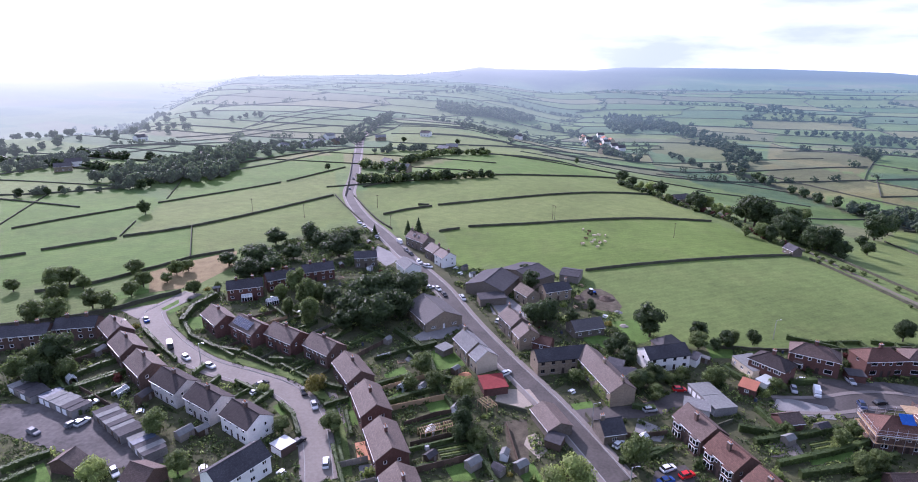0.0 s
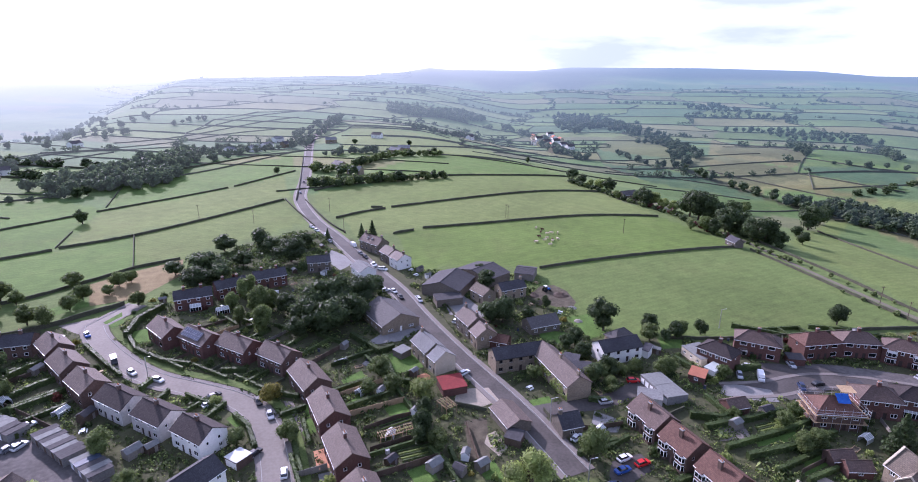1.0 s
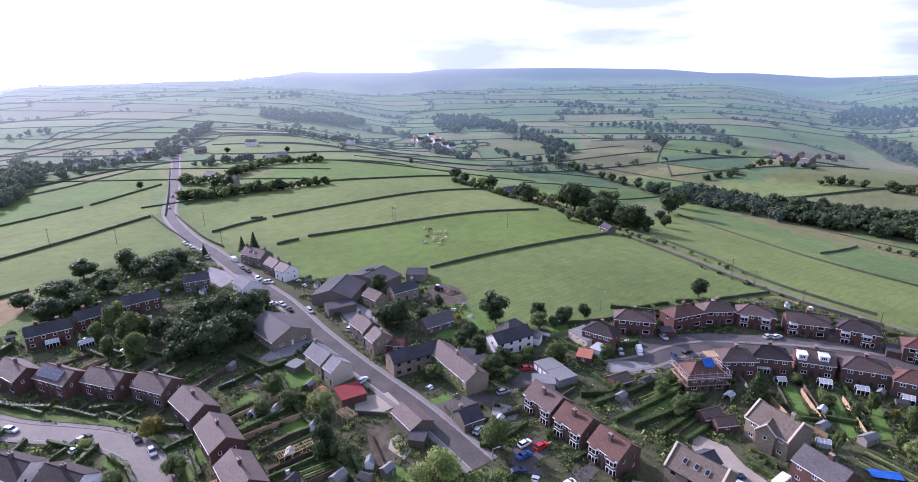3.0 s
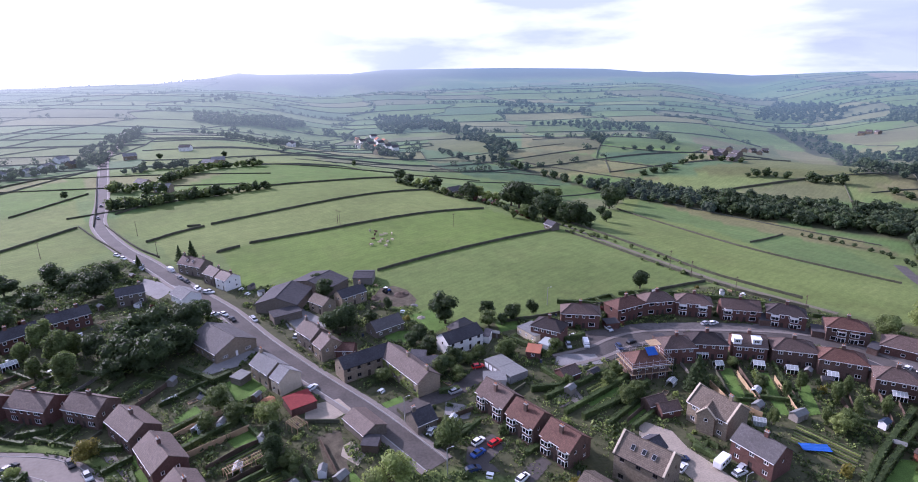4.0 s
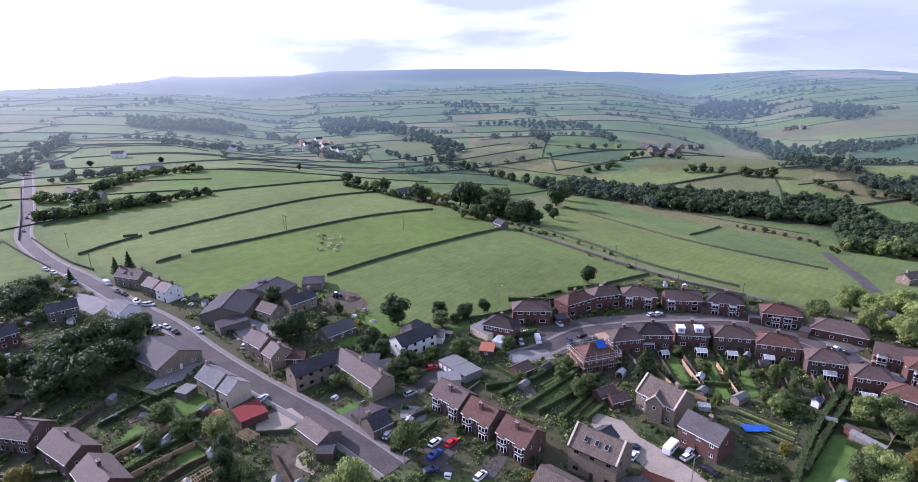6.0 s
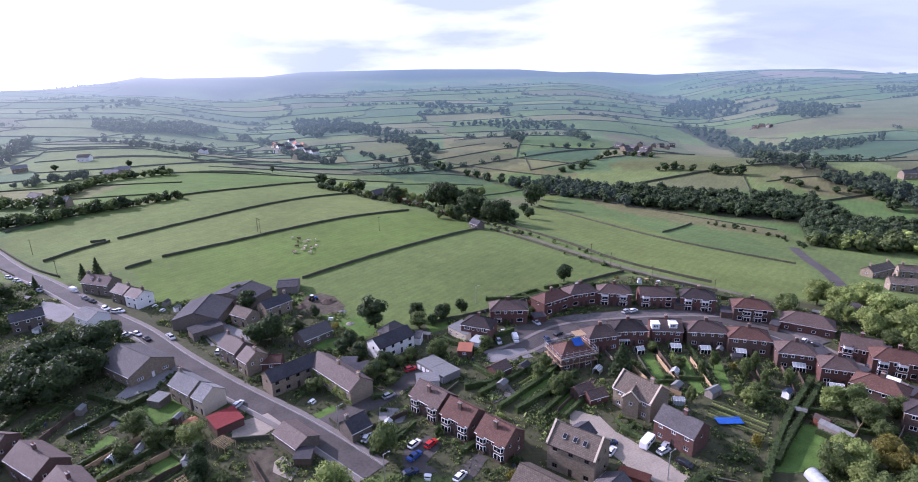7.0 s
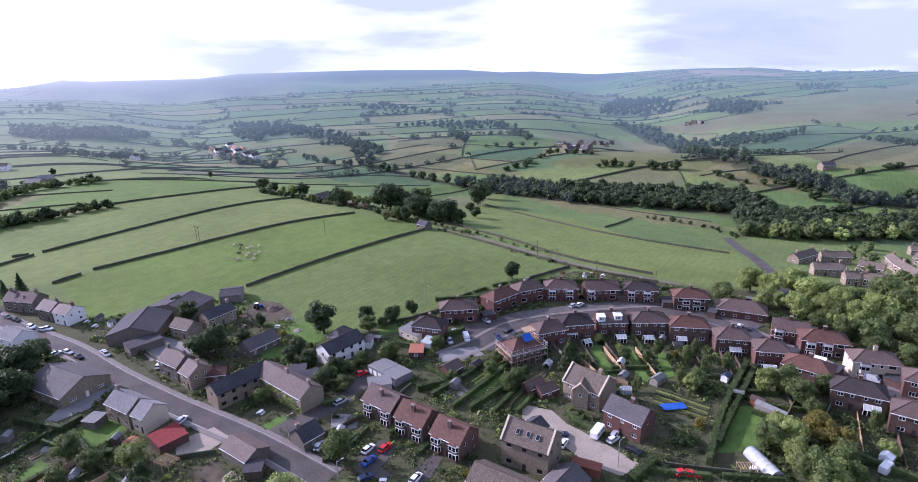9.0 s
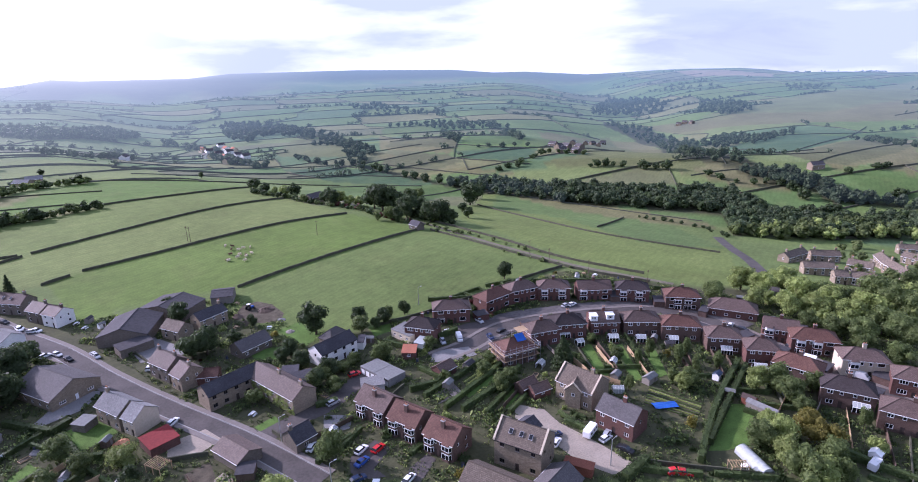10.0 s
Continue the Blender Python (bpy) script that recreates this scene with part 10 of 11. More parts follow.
annex(95.1, 162.4, -77.5, 9.7, 7, 3.2, 2.9, RENDER_CREAM, SHEET_PALE, 'flat-roofed pale extension of a house', name='extension', category='outbuilding')
annex(78.3, 166.0, -41.1, 2.3, 4, 3.6, 2.6, RENDER_WHITE, SLATE, 'white lean-to porch with dark roof', name='porch', category='porch')
annex(50.1, 159.5, -29.1, 5.0, 5, 4.2, 3.4, STONE_DARK, SLATE, 'stone rear wing with dark slate roof', name='extension', category='outbuilding', win=False)
annex(52.0, 153.4, -11.9, 6.0, 5.5, 4.4, 3.4, STONE_DARK, SLATE, 'stone rear wing with dark slate roof', name='extension', category='outbuilding')
house(110.6, 95.9, -151.6, 5.2, 4.4, 5.4, 7.6, 'g', STONE, SLATE_STONE, front='', back='', ends='gable', label='projecting stone gable wing of a manor house', chim=(), name='gable_wing', category='house', coping=True)
annex(89.7, 75.5, -61.1, 6.9, 2.6, 2.6, 2.5, RUST, RUST, 'rusty red steel container in a yard', name='container', category='container', win=False)
annex(125.3, 157.5, -13.5, 5.0, 4.1, 2.6, 2.4, BRICK_RED, SHEET_GREY, 'flat-roofed brick garage between houses', name='garage', category='garage', win=False)
annex(180.5, 137.9, -29.6, 4.3, 6, 2.7, 2.5, BRICK_BROWN, SHEET_GREY, 'flat-roofed brick garage beside a semi', name='garage', category='garage', win=False)
annex(190.1, 123.3, -46.7, 4.0, 6, 2.7, 2.5, BRICK_BROWN, SHEET_GREY, 'flat-roofed brick garage beside a semi', name='garage', category='garage', win=False)
annex(195.5, 106.5, -72.3, 3.0, 6, 2.7, 2.5, BRICK_BROWN, SHEET_GREY, 'flat-roofed brick garage beside a semi', name='garage', category='garage', win=False)
annex(198.4, 60.8, -84.3, 3.3, 6, 2.7, 2.5, BRICK_BROWN, SHEET_GREY, 'flat-roofed brick garage beside a semi', name='garage', category='garage', win=False)
annex(206.3, 76.1, -87.7, 2.5, 6, 2.7, 2.5, BRICK_BROWN, SHEET_GREY, 'flat-roofed brick garage beside a semi', name='garage', category='garage', win=False)
annex(192.1, 46.1, -87.5, 4.4, 6, 2.7, 2.5, BRICK_BROWN, SHEET_GREY, 'flat-roofed brick garage beside a semi', name='garage', category='garage', win=False)
annex(177.5, 109.6, -78.5, 4.0, 6, 2.7, 2.5, BRICK_BROWN, SHEET_GREY, 'flat-roofed brick garage beside a semi', name='garage', category='garage', win=False)
annex(179.3, 98.1, -85.4, 3.9, 6, 2.7, 2.5, BRICK_BROWN, SHEET_GREY, 'flat-roofed brick garage beside a semi', name='garage', category='garage', win=False)
annex(132.9, 138.9, -5.4, 3.5, 6, 2.7, 2.5, BRICK_BROWN, SHEET_GREY, 'flat-roofed brick garage beside a semi', name='garage', category='garage', win=False)
annex(185.4, 85.7, -104.1, 4.0, 6, 2.7, 2.5, BRICK_BROWN, SHEET_GREY, 'flat-roofed brick garage beside a semi', name='garage', category='garage', win=False)
annex(183.8, 72.2, -85.9, 3.2, 6, 2.7, 2.5, BRICK_BROWN, SHEET_GREY, 'flat-roofed brick garage beside a semi', name='garage', category='garage', win=False)
annex(183.5, 58.9, -88.2, 2.8, 6, 2.7, 2.5, BRICK_BROWN, SHEET_GREY, 'flat-roofed brick garage beside a semi', name='garage', category='garage', win=False)
annex(178.8, 44.0, -88.3, 3.1, 6, 2.7, 2.5, BRICK_BROWN, SHEET_GREY, 'flat-roofed brick garage beside a semi', name='garage', category='garage', win=False)
conservatory(171.5, 84.4, -47, 3.6, 3.0)
conservatory(168.8, 71.7, -50, 3.8, 3.2)
conservatory(149.5, 113.5, -36, 3.4, 3.0)
conservatory(156.6, 107.2, -39, 3.2, 2.6)
conservatory(137.9, 126.3, -29, 4.5, 2.6)
conservatory(168.5, 43.9, -66, 4.0, 3.2)
conservatory(164.7, 99.6, -46, 3.0, 2.6)
conservatory(174.0, 55.7, -77, 5.0, 3.0)
conservatory(169.3, 33.6, -72, 4.0, 3.0)
conservatory(137.7, 118.4, -20, 2.6, 2.4)
conservatory(-85.9, 214.4, 20, 4.0, 3.0)
conservatory(-70.7, 177.9, -38, 3.0, 2.6)
conservatory(-74.4, 210.5, 30, 4.5, 2.6)
scaffold(115.0, 127.0, -11, 12, 9, 7.0)
sheet_cover(115.5, 124.6, 8.1, -11, 31, 3.4, 3.0, TARP, 'tarpaulin', 'blue tarpaulin spread over an unfinished roof', 'tarpaulin')
sheet_cover(119.5, 128.6, 8.3, -11, 4, 4.0, 3.4, WOOD_PALE, 'roof_deck', 'pale new timber boarding on an unfinished roof', 'boarding')
sheet_cover(129.1, 78.6, 0.61, -30, 0, 7, 3, TARP, 'tarpaulin', 'bright blue tarpaulin over a garden frame', 'tarpaulin')
polytunnel(125.3, 51.2, -115, 9.5, 1.9)
car(105.7, 80.3, 20, (0.4, 0.41, 0.43), 'hatch', 'silver car parked on a gravel yard')
caravan(102.7, 83.3, 18)
tractor(57.4, 223.9, 20)
heap(62.5, 219.2, 3.8, 1.4, WOOD_DARK, 'heap of broken timber beside a field')
heap(53.0, 211.4, 3.5, 1.2, SOIL, 'heap of dark earth in a farmyard')
heap(51.0, 219.9, 3, 1.3, WOOD_DARK, 'heap of scrap timber in a farmyard')
heap(63.8, 206.0, 2.0, 0.7, CONCRETE, 'heap of pale rubble at the field edge')
heap(62.7, 193.7, 2, 0.7, WOOD_GREY, 'heap of old timber in rough grass')
heap(79.7, 157.0, 2, 1, WOOD_GREY, 'heap of timber beside a garden')
heap(-15.5, 167.7, 1.8, 0.8, CONCRETE, 'pale heap of rubble in a garden')
heap(2.8, 157.7, 2.4, 1, POT, 'heap of red bricks beside a cottage')

# ---- vehicles ----
car(-31.8, 116.1, 100, (0.7, 0.7, 0.7), 'hatch', 'white car parked on the estate road')
car(-40.5, 140.2, -67, (0.4, 0.41, 0.43), 'hatch', 'silver car parked on the estate road')
car(-45.4, 147.3, -64, (0.02, 0.02, 0.023), 'hatch', 'black car parked on the estate road')
car(-117.0, 194.9, -53, (0.03, 0.08, 0.3), 'saloon', 'blue car parked on the estate road')
car(-98.1, 174.4, -58, (0.02, 0.02, 0.023), 'van', 'black van parked on the estate road')
car(-89.2, 166.8, -41, (0.7, 0.7, 0.7), 'hatch', 'white car parked on the estate road')
car(-79.2, 161.7, -29, (0.7, 0.7, 0.7), 'hatch', 'white car parked on the estate road')
car(-103.3, 130.9, 64, (0.13, 0.135, 0.15), 'hatch', 'grey car parked in the garage court')
car(-101.2, 131.7, 68, (0.7, 0.7, 0.7), 'hatch', 'white car parked in the garage court')
car(-109.7, 140.7, 54, (0.7, 0.7, 0.7), 'hatch', 'white car parked in the garage court')
car(-107.2, 139.9, 54, (0.4, 0.41, 0.43), 'hatch', 'silver car parked in the garage court')
car(-104.5, 140.6, 51, (0.7, 0.7, 0.7), 'hatch', 'white car parked in the garage court')
car(-86.8, 128.7, 64, (0.02, 0.035, 0.09), 'hatch', 'dark blue car parked in the garage court')
car(-111.3, 127.3, -25, (0.13, 0.135, 0.15), 'hatch', 'grey car parked in the garage court')
car(-81.4, 112.3, -47, (0.7, 0.7, 0.7), 'hatch', 'white car parked in the garage court')
car(-59.1, 151.4, 45, (0.02, 0.02, 0.023), 'hatch', 'black car parked in the garage court')
car(-59.2, 147.1, 45, (0.7, 0.7, 0.7), 'hatch', 'white car parked in the garage court')
car(-40.7, 124.2, 57, (0.02, 0.02, 0.023), 'hatch', 'black car parked in the garage court')
car(2.5, 217.3, -74, (0.4, 0.41, 0.43), 'saloon', 'silver car parked beside the village street')
car(-31.2, 292.5, -62, (0.7, 0.7, 0.7), 'van', 'white van parked beside the village street')
car(-26.5, 279.3, -63, (0.13, 0.135, 0.15), 'hatch', 'grey car parked beside the village street')
car(-23.6, 273.3, -59, (0.02, 0.02, 0.023), 'hatch', 'black car parked beside the village street')
car(-18.7, 262.4, -62, (0.7, 0.7, 0.7), 'hatch', 'white car parked beside the village street')
car(-13.5, 255.5, -53, (0.7, 0.7, 0.7), 'hatch', 'white car parked beside the village street')
car(-8.3, 227.5, -61, (0.7, 0.7, 0.7), 'hatch', 'white car parked beside the village street')
car(-5.4, 221.1, -67, (0.02, 0.02, 0.023), 'hatch', 'black car parked beside the village street')
car(15.9, 196.5, 61, (0.7, 0.7, 0.7), 'hatch', 'white car parked beside the village street')
car(-55.3, 322.9, -54, (0.7, 0.7, 0.7), 'hatch', 'white car parked beside the village street')
car(-48.5, 312.9, -61, (0.7, 0.7, 0.7), 'hatch', 'white car parked beside the village street')
car(-44.7, 301.2, -62, (0.4, 0.41, 0.43), 'hatch', 'silver car parked beside the village street')
car(-59.3, 330.4, -54, (0.7, 0.7, 0.7), 'hatch', 'white car parked beside the village street')
car(15.6, 158.6, 42, (0.7, 0.7, 0.7), 'hatch', 'white car parked beside the village street')
car(-82.1, 423.1, -71, (0.13, 0.135, 0.15), 'hatch', 'grey car parked beside the village street')
car(-86.1, 460.8, -74, (0.02, 0.02, 0.023), 'hatch', 'black car parked beside the village street')
car(-45.8, 306.7, 73, (0.7, 0.7, 0.7), 'hatch', 'white car parked beside the village street')
car(42.1, 123.9, 43, (0.7, 0.7, 0.7), 'hatch', 'white car parked beside the village street')
car(51.7, 114.9, 23, (0.7, 0.7, 0.7), 'hatch', 'white car parked on a tarmac forecourt')
car(55.4, 112.7, 20, (0.5, 0.02, 0.02), 'hatch', 'red car parked on a tarmac forecourt')
car(49.8, 110.7, 20, (0.03, 0.08, 0.3), 'saloon', 'blue car parked on a tarmac forecourt')
car(46.1, 105.7, 1, (0.02, 0.035, 0.09), 'hatch', 'dark blue car parked on a tarmac forecourt')
car(55.7, 98.2, 24, (0.7, 0.7, 0.7), 'hatch', 'white car parked on a tarmac forecourt')
car(92.9, 86.1, 23, (0.7, 0.7, 0.7), 'hatch', 'white car parked near stone houses')
car(94.9, 88.5, -7, (0.02, 0.035, 0.09), 'hatch', 'dark blue car parked near stone houses')
car(104.2, 79.3, 4, (0.7, 0.7, 0.7), 'hatch', 'white car parked near stone houses')
car(104.7, 73.3, -79, (0.02, 0.02, 0.023), 'saloon', 'black car parked near stone houses')
car(55.1, 139.3, 9, (0.4, 0.41, 0.43), 'hatch', 'silver car parked near stone houses')
car(17.5, 214.5, 67, (0.4, 0.41, 0.43), 'hatch', 'silver car parked near stone houses')
car(67.4, 150.0, -0, (0.5, 0.02, 0.02), 'hatch', 'red car parked near stone houses')
car(108.2, 148.6, -115, (0.7, 0.7, 0.7), 'van', 'white van parked on the residential close')
car(108.4, 155.5, -12, (0.7, 0.7, 0.7), 'hatch', 'white car parked on the residential close')
car(102.3, 150.4, -112, (0.4, 0.41, 0.43), 'hatch', 'silver car parked on the residential close')
car(123.0, 155.5, -95, (0.4, 0.41, 0.43), 'hatch', 'silver car parked on the residential close')
car(123.9, 143.9, 13, (0.02, 0.02, 0.023), 'hatch', 'black car parked on the residential close')
car(117.7, 142.5, -105, (0.02, 0.035, 0.09), 'hatch', 'dark blue car parked on the residential close')
car(159.4, 145.2, 8, (0.4, 0.41, 0.43), 'hatch', 'silver car parked on the residential close')
car(162.1, 144.2, 1, (0.7, 0.7, 0.7), 'hatch', 'white car parked on the residential close')
car(193.2, 94.6, 13, (0.7, 0.7, 0.7), 'hatch', 'white car parked on the residential close')
car(193.3, 90.1, -85, (0.02, 0.02, 0.023), 'hatch', 'black car parked on the residential close')
car(188.9, 51.0, -87, (0.4, 0.41, 0.43), 'van', 'silver van parked on the residential close')
car(181.0, 84.5, -9, (0.03, 0.08, 0.3), 'hatch', 'blue car parked on the residential close')
car(107.2, 61.1, -23, (0.5, 0.02, 0.02), 'hatch', 'red car parked on the residential close')
car(108.5, 59.4, -51, (0.5, 0.02, 0.02), 'hatch', 'red car parked on the residential close')
car(200.2, 124.4, -98, (0.03, 0.08, 0.3), 'hatch', 'blue car parked on the residential close')
car(191.8, 72.7, -122, (0.02, 0.02, 0.023), 'hatch', 'black car parked on the residential close')
car(146.3, 32.8, -1, (0.7, 0.7, 0.7), 'van', 'white van parked on the residential close')
car(2.1, 218.8, -74, (0.4, 0.41, 0.43), 'saloon', 'silver car parked on the village street')
car(-11.9, 229.0, 20, (0.7, 0.7, 0.7), 'hatch', 'white car parked on the village street')
car(-18.9, 261.4, -69, (0.7, 0.7, 0.7), 'hatch', 'white car parked on the village street')
car(-14.9, 255.6, -29, (0.7, 0.7, 0.7), 'hatch', 'white car parked on the village street')

# ---- sheds and glasshouses ----
shed(-10.1, 149.3, 64, 2.4, 2, 1.9, UPVC, SHEET_PALE, 'small white garden store with pale roof')
shed(0.1, 138.2, 57, 2.8, 2.2, 2, UPVC, SHEET_PALE, 'white garden shed with pale roof')
shed(-6.3, 117.8, 48, 2.8, 2.2, 2, WOOD_DARK, SHEET_GREY, 'dark timber shed in a garden')
shed(4.2, 115.4, 41, 3.6, 2.6, 2.1, WOOD_GREY, SHEET_PALE, 'garden shed with pale felt roof')
shed(-24.2, 179.0, 63, 2.6, 2, 1.9, WOOD_GREY, SHEET_PALE, 'garden shed with pale felt roof')
shed(-71.1, 126.4, 55, 4, 3, 2.1, WOOD_GREY, SHEET_PALE, 'pale garden shed beside a hedge')
shed(-67.1, 127.8, 51, 3, 2.4, 2, WOOD_DARK, SHEET_PALE, 'garden shed with pale roof')
shed(12.2, 118.8, 71, 2.4, 2, 2, UPVC, SHEET_PALE, 'small white shed in a garden')
shed(15.8, 114.4, 35, 3, 2.5, 2.2, STONE_DARK, SHEET_PALE, 'small stone store with pale roof')
shed(-90.6, 143.2, 75, 4, 3, 2.2, WOOD_DARK, SHEET_GREY, 'dark garden shed behind houses')
shed(-119.3, 169.7, 78, 4, 2.4, 2.1, WOOD_GREY, SHEET_PALE, 'long pale garden shed')
greenhouse(-15.5, 150.6, 51, 5, 2.2)
greenhouse(-98.9, 146.0, 70, 4, 2.4)
greenhouse(-6.8, 128.5, 78, 3, 2)
shed(130.4, 97.0, 15, 3, 2.4, 2, WOOD_GREY, SHEET_PALE, 'garden shed with pale roof')
shed(137.1, 89.5, 3, 4.5, 2.6, 2, WOOD_GREY, SHEET_PALE, 'long garden shed with pale roof')
shed(147.5, 60.4, -89, 8, 2.6, 2.2, WOOD_GREY, SHEET_PALE, 'long pale-roofed garden shed beside trees')
shed(148.9, 64.8, -85, 3.5, 2.6, 2.2, RUST, TILE_BROWN, 'brown timber garden shed')
shed(149.8, 33.9, 1, 3, 2.6, 2.2, UPVC, UPVC, 'white garden store beside a hedge')
shed(86.7, 125.5, 25, 3, 2.4, 2, WOOD_GREY, SHEET_PALE, 'pale timber shed in a garden')
shed(98.7, 130.8, 18, 3.5, 2.4, 2, WOOD_GREY, SHEET_GREY, 'grey timber shed in a garden')
shed(154.6, 77.7, 7, 2.6, 2, 2, UPVC, SHEET_BLUE, 'small white and blue garden shed')

# ---- poles, lamps, cattle ----
pole(123.3, 309.4, 9)
pole(59.7, 345.5, 9)
pole(60.5, 342.4, 9)
pole(-53.6, 368.5, 9)
pole(-95.6, 342.1, 9)
pole(-132.3, 355.2, 9)
pole(196.7, 205.4, 8)
pole(193.7, 188.4, 8)
pole(195.5, 164.6, 8)
pole(203.9, 138.5, 8)
pole(-38.9, 318.1, 9)
pole(-82.9, 163.6, 7.5, 'slender grey steel street lamp post', 'street_lamp', SCAFFOLD, False)
pole(-116.9, 180.1, 7.5, 'slender grey steel street lamp post', 'street_lamp', SCAFFOLD, False)
pole(36.9, 131.7, 7.5, 'slender grey steel street lamp post', 'street_lamp', SCAFFOLD, False)
pole(97.4, 72.2, 7.5, 'slender grey steel street lamp post', 'street_lamp', SCAFFOLD, False)
pole(114.0, 184.4, 7.5, 'slender grey steel street lamp post', 'street_lamp', SCAFFOLD, False)
pole(39.9, 106.8, 7.5, 'slender grey steel street lamp post', 'street_lamp', SCAFFOLD, False)
tagged(cow(71.8, 302.8, 189, COW_BROWN), 'brown cow standing on short pasture grass', 'cow', 'cattle')
tagged(cow(81.0, 297.5, 297, COW_PALE), 'cream cow standing on short pasture grass', 'cow', 'cattle')
tagged(cow(73.8, 320.2, 240, COW_PALE), 'cream cow standing on short pasture grass', 'cow', 'cattle')
tagged(cow(74.6, 311.4, 240, COW_BROWN), 'brown cow standing on short pasture grass', 'cow', 'cattle')
tagged(cow(75.6, 299.4, 203, COW_PALE), 'cream cow standing on short pasture grass', 'cow', 'cattle')
tagged(cow(80.3, 309.7, 325, COW_PALE), 'cream cow standing on short pasture grass', 'cow', 'cattle')
tagged(cow(67.9, 293.4, 199, COW_BROWN), 'brown cow standing on short pasture grass', 'cow', 'cattle')
tagged(cow(77.2, 294.0, 32, COW_PALE), 'cream cow standing on short pasture grass', 'cow', 'cattle')
tagged(cow(67.7, 292.5, 21, COW_PALE), 'cream cow standing on short pasture grass', 'cow', 'cattle')
tagged(cow(76.8, 317.0, 137, COW_BROWN), 'brown cow standing on short pasture grass', 'cow', 'cattle')
tagged(cow(73.4, 295.5, 198, COW_PALE), 'cream cow standing on short pasture grass', 'cow', 'cattle')
tagged(cow(74.8, 287.7, 202, COW_PALE), 'cream cow standing on short pasture grass', 'cow', 'cattle')
tagged(cow(77.8, 296.7, 68, COW_BROWN), 'brown cow standing on short pasture grass', 'cow', 'cattle')
tagged(cow(83.9, 308.7, 69, COW_PALE), 'cream cow standing on short pasture grass', 'cow', 'cattle')
tagged(cow(77.4, 308.1, 344, COW_PALE), 'cream cow standing on short pasture grass', 'cow', 'cattle')

# ---- hedges ----
hedge([(168.7, 78.5), (150.8, 73.2), (138.7, 69.2), (125.9, 64), (115.2, 59.2)], 1.6, 2.4, LEAF_HEDGE)
hedge([(167.9, 75.6), (147.6, 69.3), (136.3, 66), (123.5, 61.6)], 1.5, 2.2, LEAF_HEDGE)
hedge([(95.7, 66.7), (100.1, 67.1), (105.3, 67.6)], 2.4, 2.4, LEAF_HEDGE)
hedge([(101.6, 91.3), (102.8, 87), (103, 85.2)], 1.4, 1.4, LEAF_HEDGE)
hedge([(85.1, 113.2), (96.3, 116.2), (103.8, 118.8)], 1.2, 1.5, LEAF_HEDGE)
hedge([(92.4, 103.7), (102.4, 107.2)], 1.2, 1.5, LEAF_HEDGE)
hedge([(85.6, 140.2), (88.1, 129), (82.4, 127.1)], 1.3, 1.6, LEAF_HEDGE)
hedge([(-102.5, 192.5), (-104, 205.8), (-99.6, 217.6)], 2.2, 2.6, LEAF_HEDGE)
hedge([(-104.5, 196.7), (-94.7, 182.4), (-82.9, 173.9), (-72.8, 170.8)], 1.5, 1.6, LEAF_HEDGE)
hedge([(-61.4, 165.9), (-53.6, 165.3)], 1.5, 1.8, LEAF_HEDGE)
hedge([(-80.9, 162.2), (-82.3, 156.7)], 1.4, 1.6, LEAF_HEDGE)
hedge([(-73.4, 155.1), (-75.1, 148.5)], 1.4, 1.6, LEAF_HEDGE)
hedge([(-58, 139.5), (-54.6, 147.1)], 1.4, 1.7, LEAF_HEDGE)
hedge([(-50.5, 141.1), (-45.3, 135.5), (-41.2, 126.4)], 1.4, 1.7, LEAF_HEDGE)
hedge([(-46.4, 152.1), (-38.9, 150.6), (-34.2, 149)], 1.4, 1.6, LEAF_HEDGE)
hedge([(-34.3, 137.3), (-31.4, 126.9), (-27.6, 115.5)], 1.2, 1.4, LEAF_HEDGE)
hedge([(-31.1, 137.6), (-27.6, 127.1)], 1.2, 1.2, LEAF_HEDGE)
hedge([(-108.4, 112.3), (-104.4, 116.5), (-101, 118.7)], 1.6, 1.8, LEAF_HEDGE)
hedge([(-105.1, 107.9), (-100.7, 113.1)], 1.6, 1.6, LEAF_HEDGE)
hedge([(-27, 166.7), (-17.9, 172.8), (-14.1, 175)], 1.2, 1.6, LEAF_HEDGE)
hedge([(-23.2, 139.8), (-13.7, 145.3), (-6.1, 149.2)], 1.3, 1.8, LEAF_HEDGE)
hedge([(8.4, 122.4), (10.1, 113.6)], 1.3, 1.6, LEAF_HEDGE)
hedge([(40.6, 117.1), (46, 120.5), (52.3, 121.7)], 1.4, 1.6, LEAF_HEDGE)
hedge([(47.6, 118.5), (55.8, 123.1)], 1.2, 1.4, LEAF_HEDGE)
hedge([(50.5, 141), (56.8, 139.6)], 1.6, 1.6, LEAF_HEDGE)
hedge([(86.5, 162.7), (92, 148.3)], 1.5, 1.8, LEAF_HEDGE)
hedge([(102.6, 153.9), (111.8, 155)], 1.8, 2, LEAF_HEDGE)
hedge([(-9.8, 170.4), (-6.3, 155.5), (-1.7, 153.9)], 1.6, 2, LEAF_HEDGE)
hedge([(101.3, 67.1), (104.8, 63.1), (111.3, 56.4)], 1.5, 1.6, LEAF_HEDGE)
hedge([(113.8, 54.9), (124.2, 45)], 1.3, 1.4, LEAF_HEDGE)
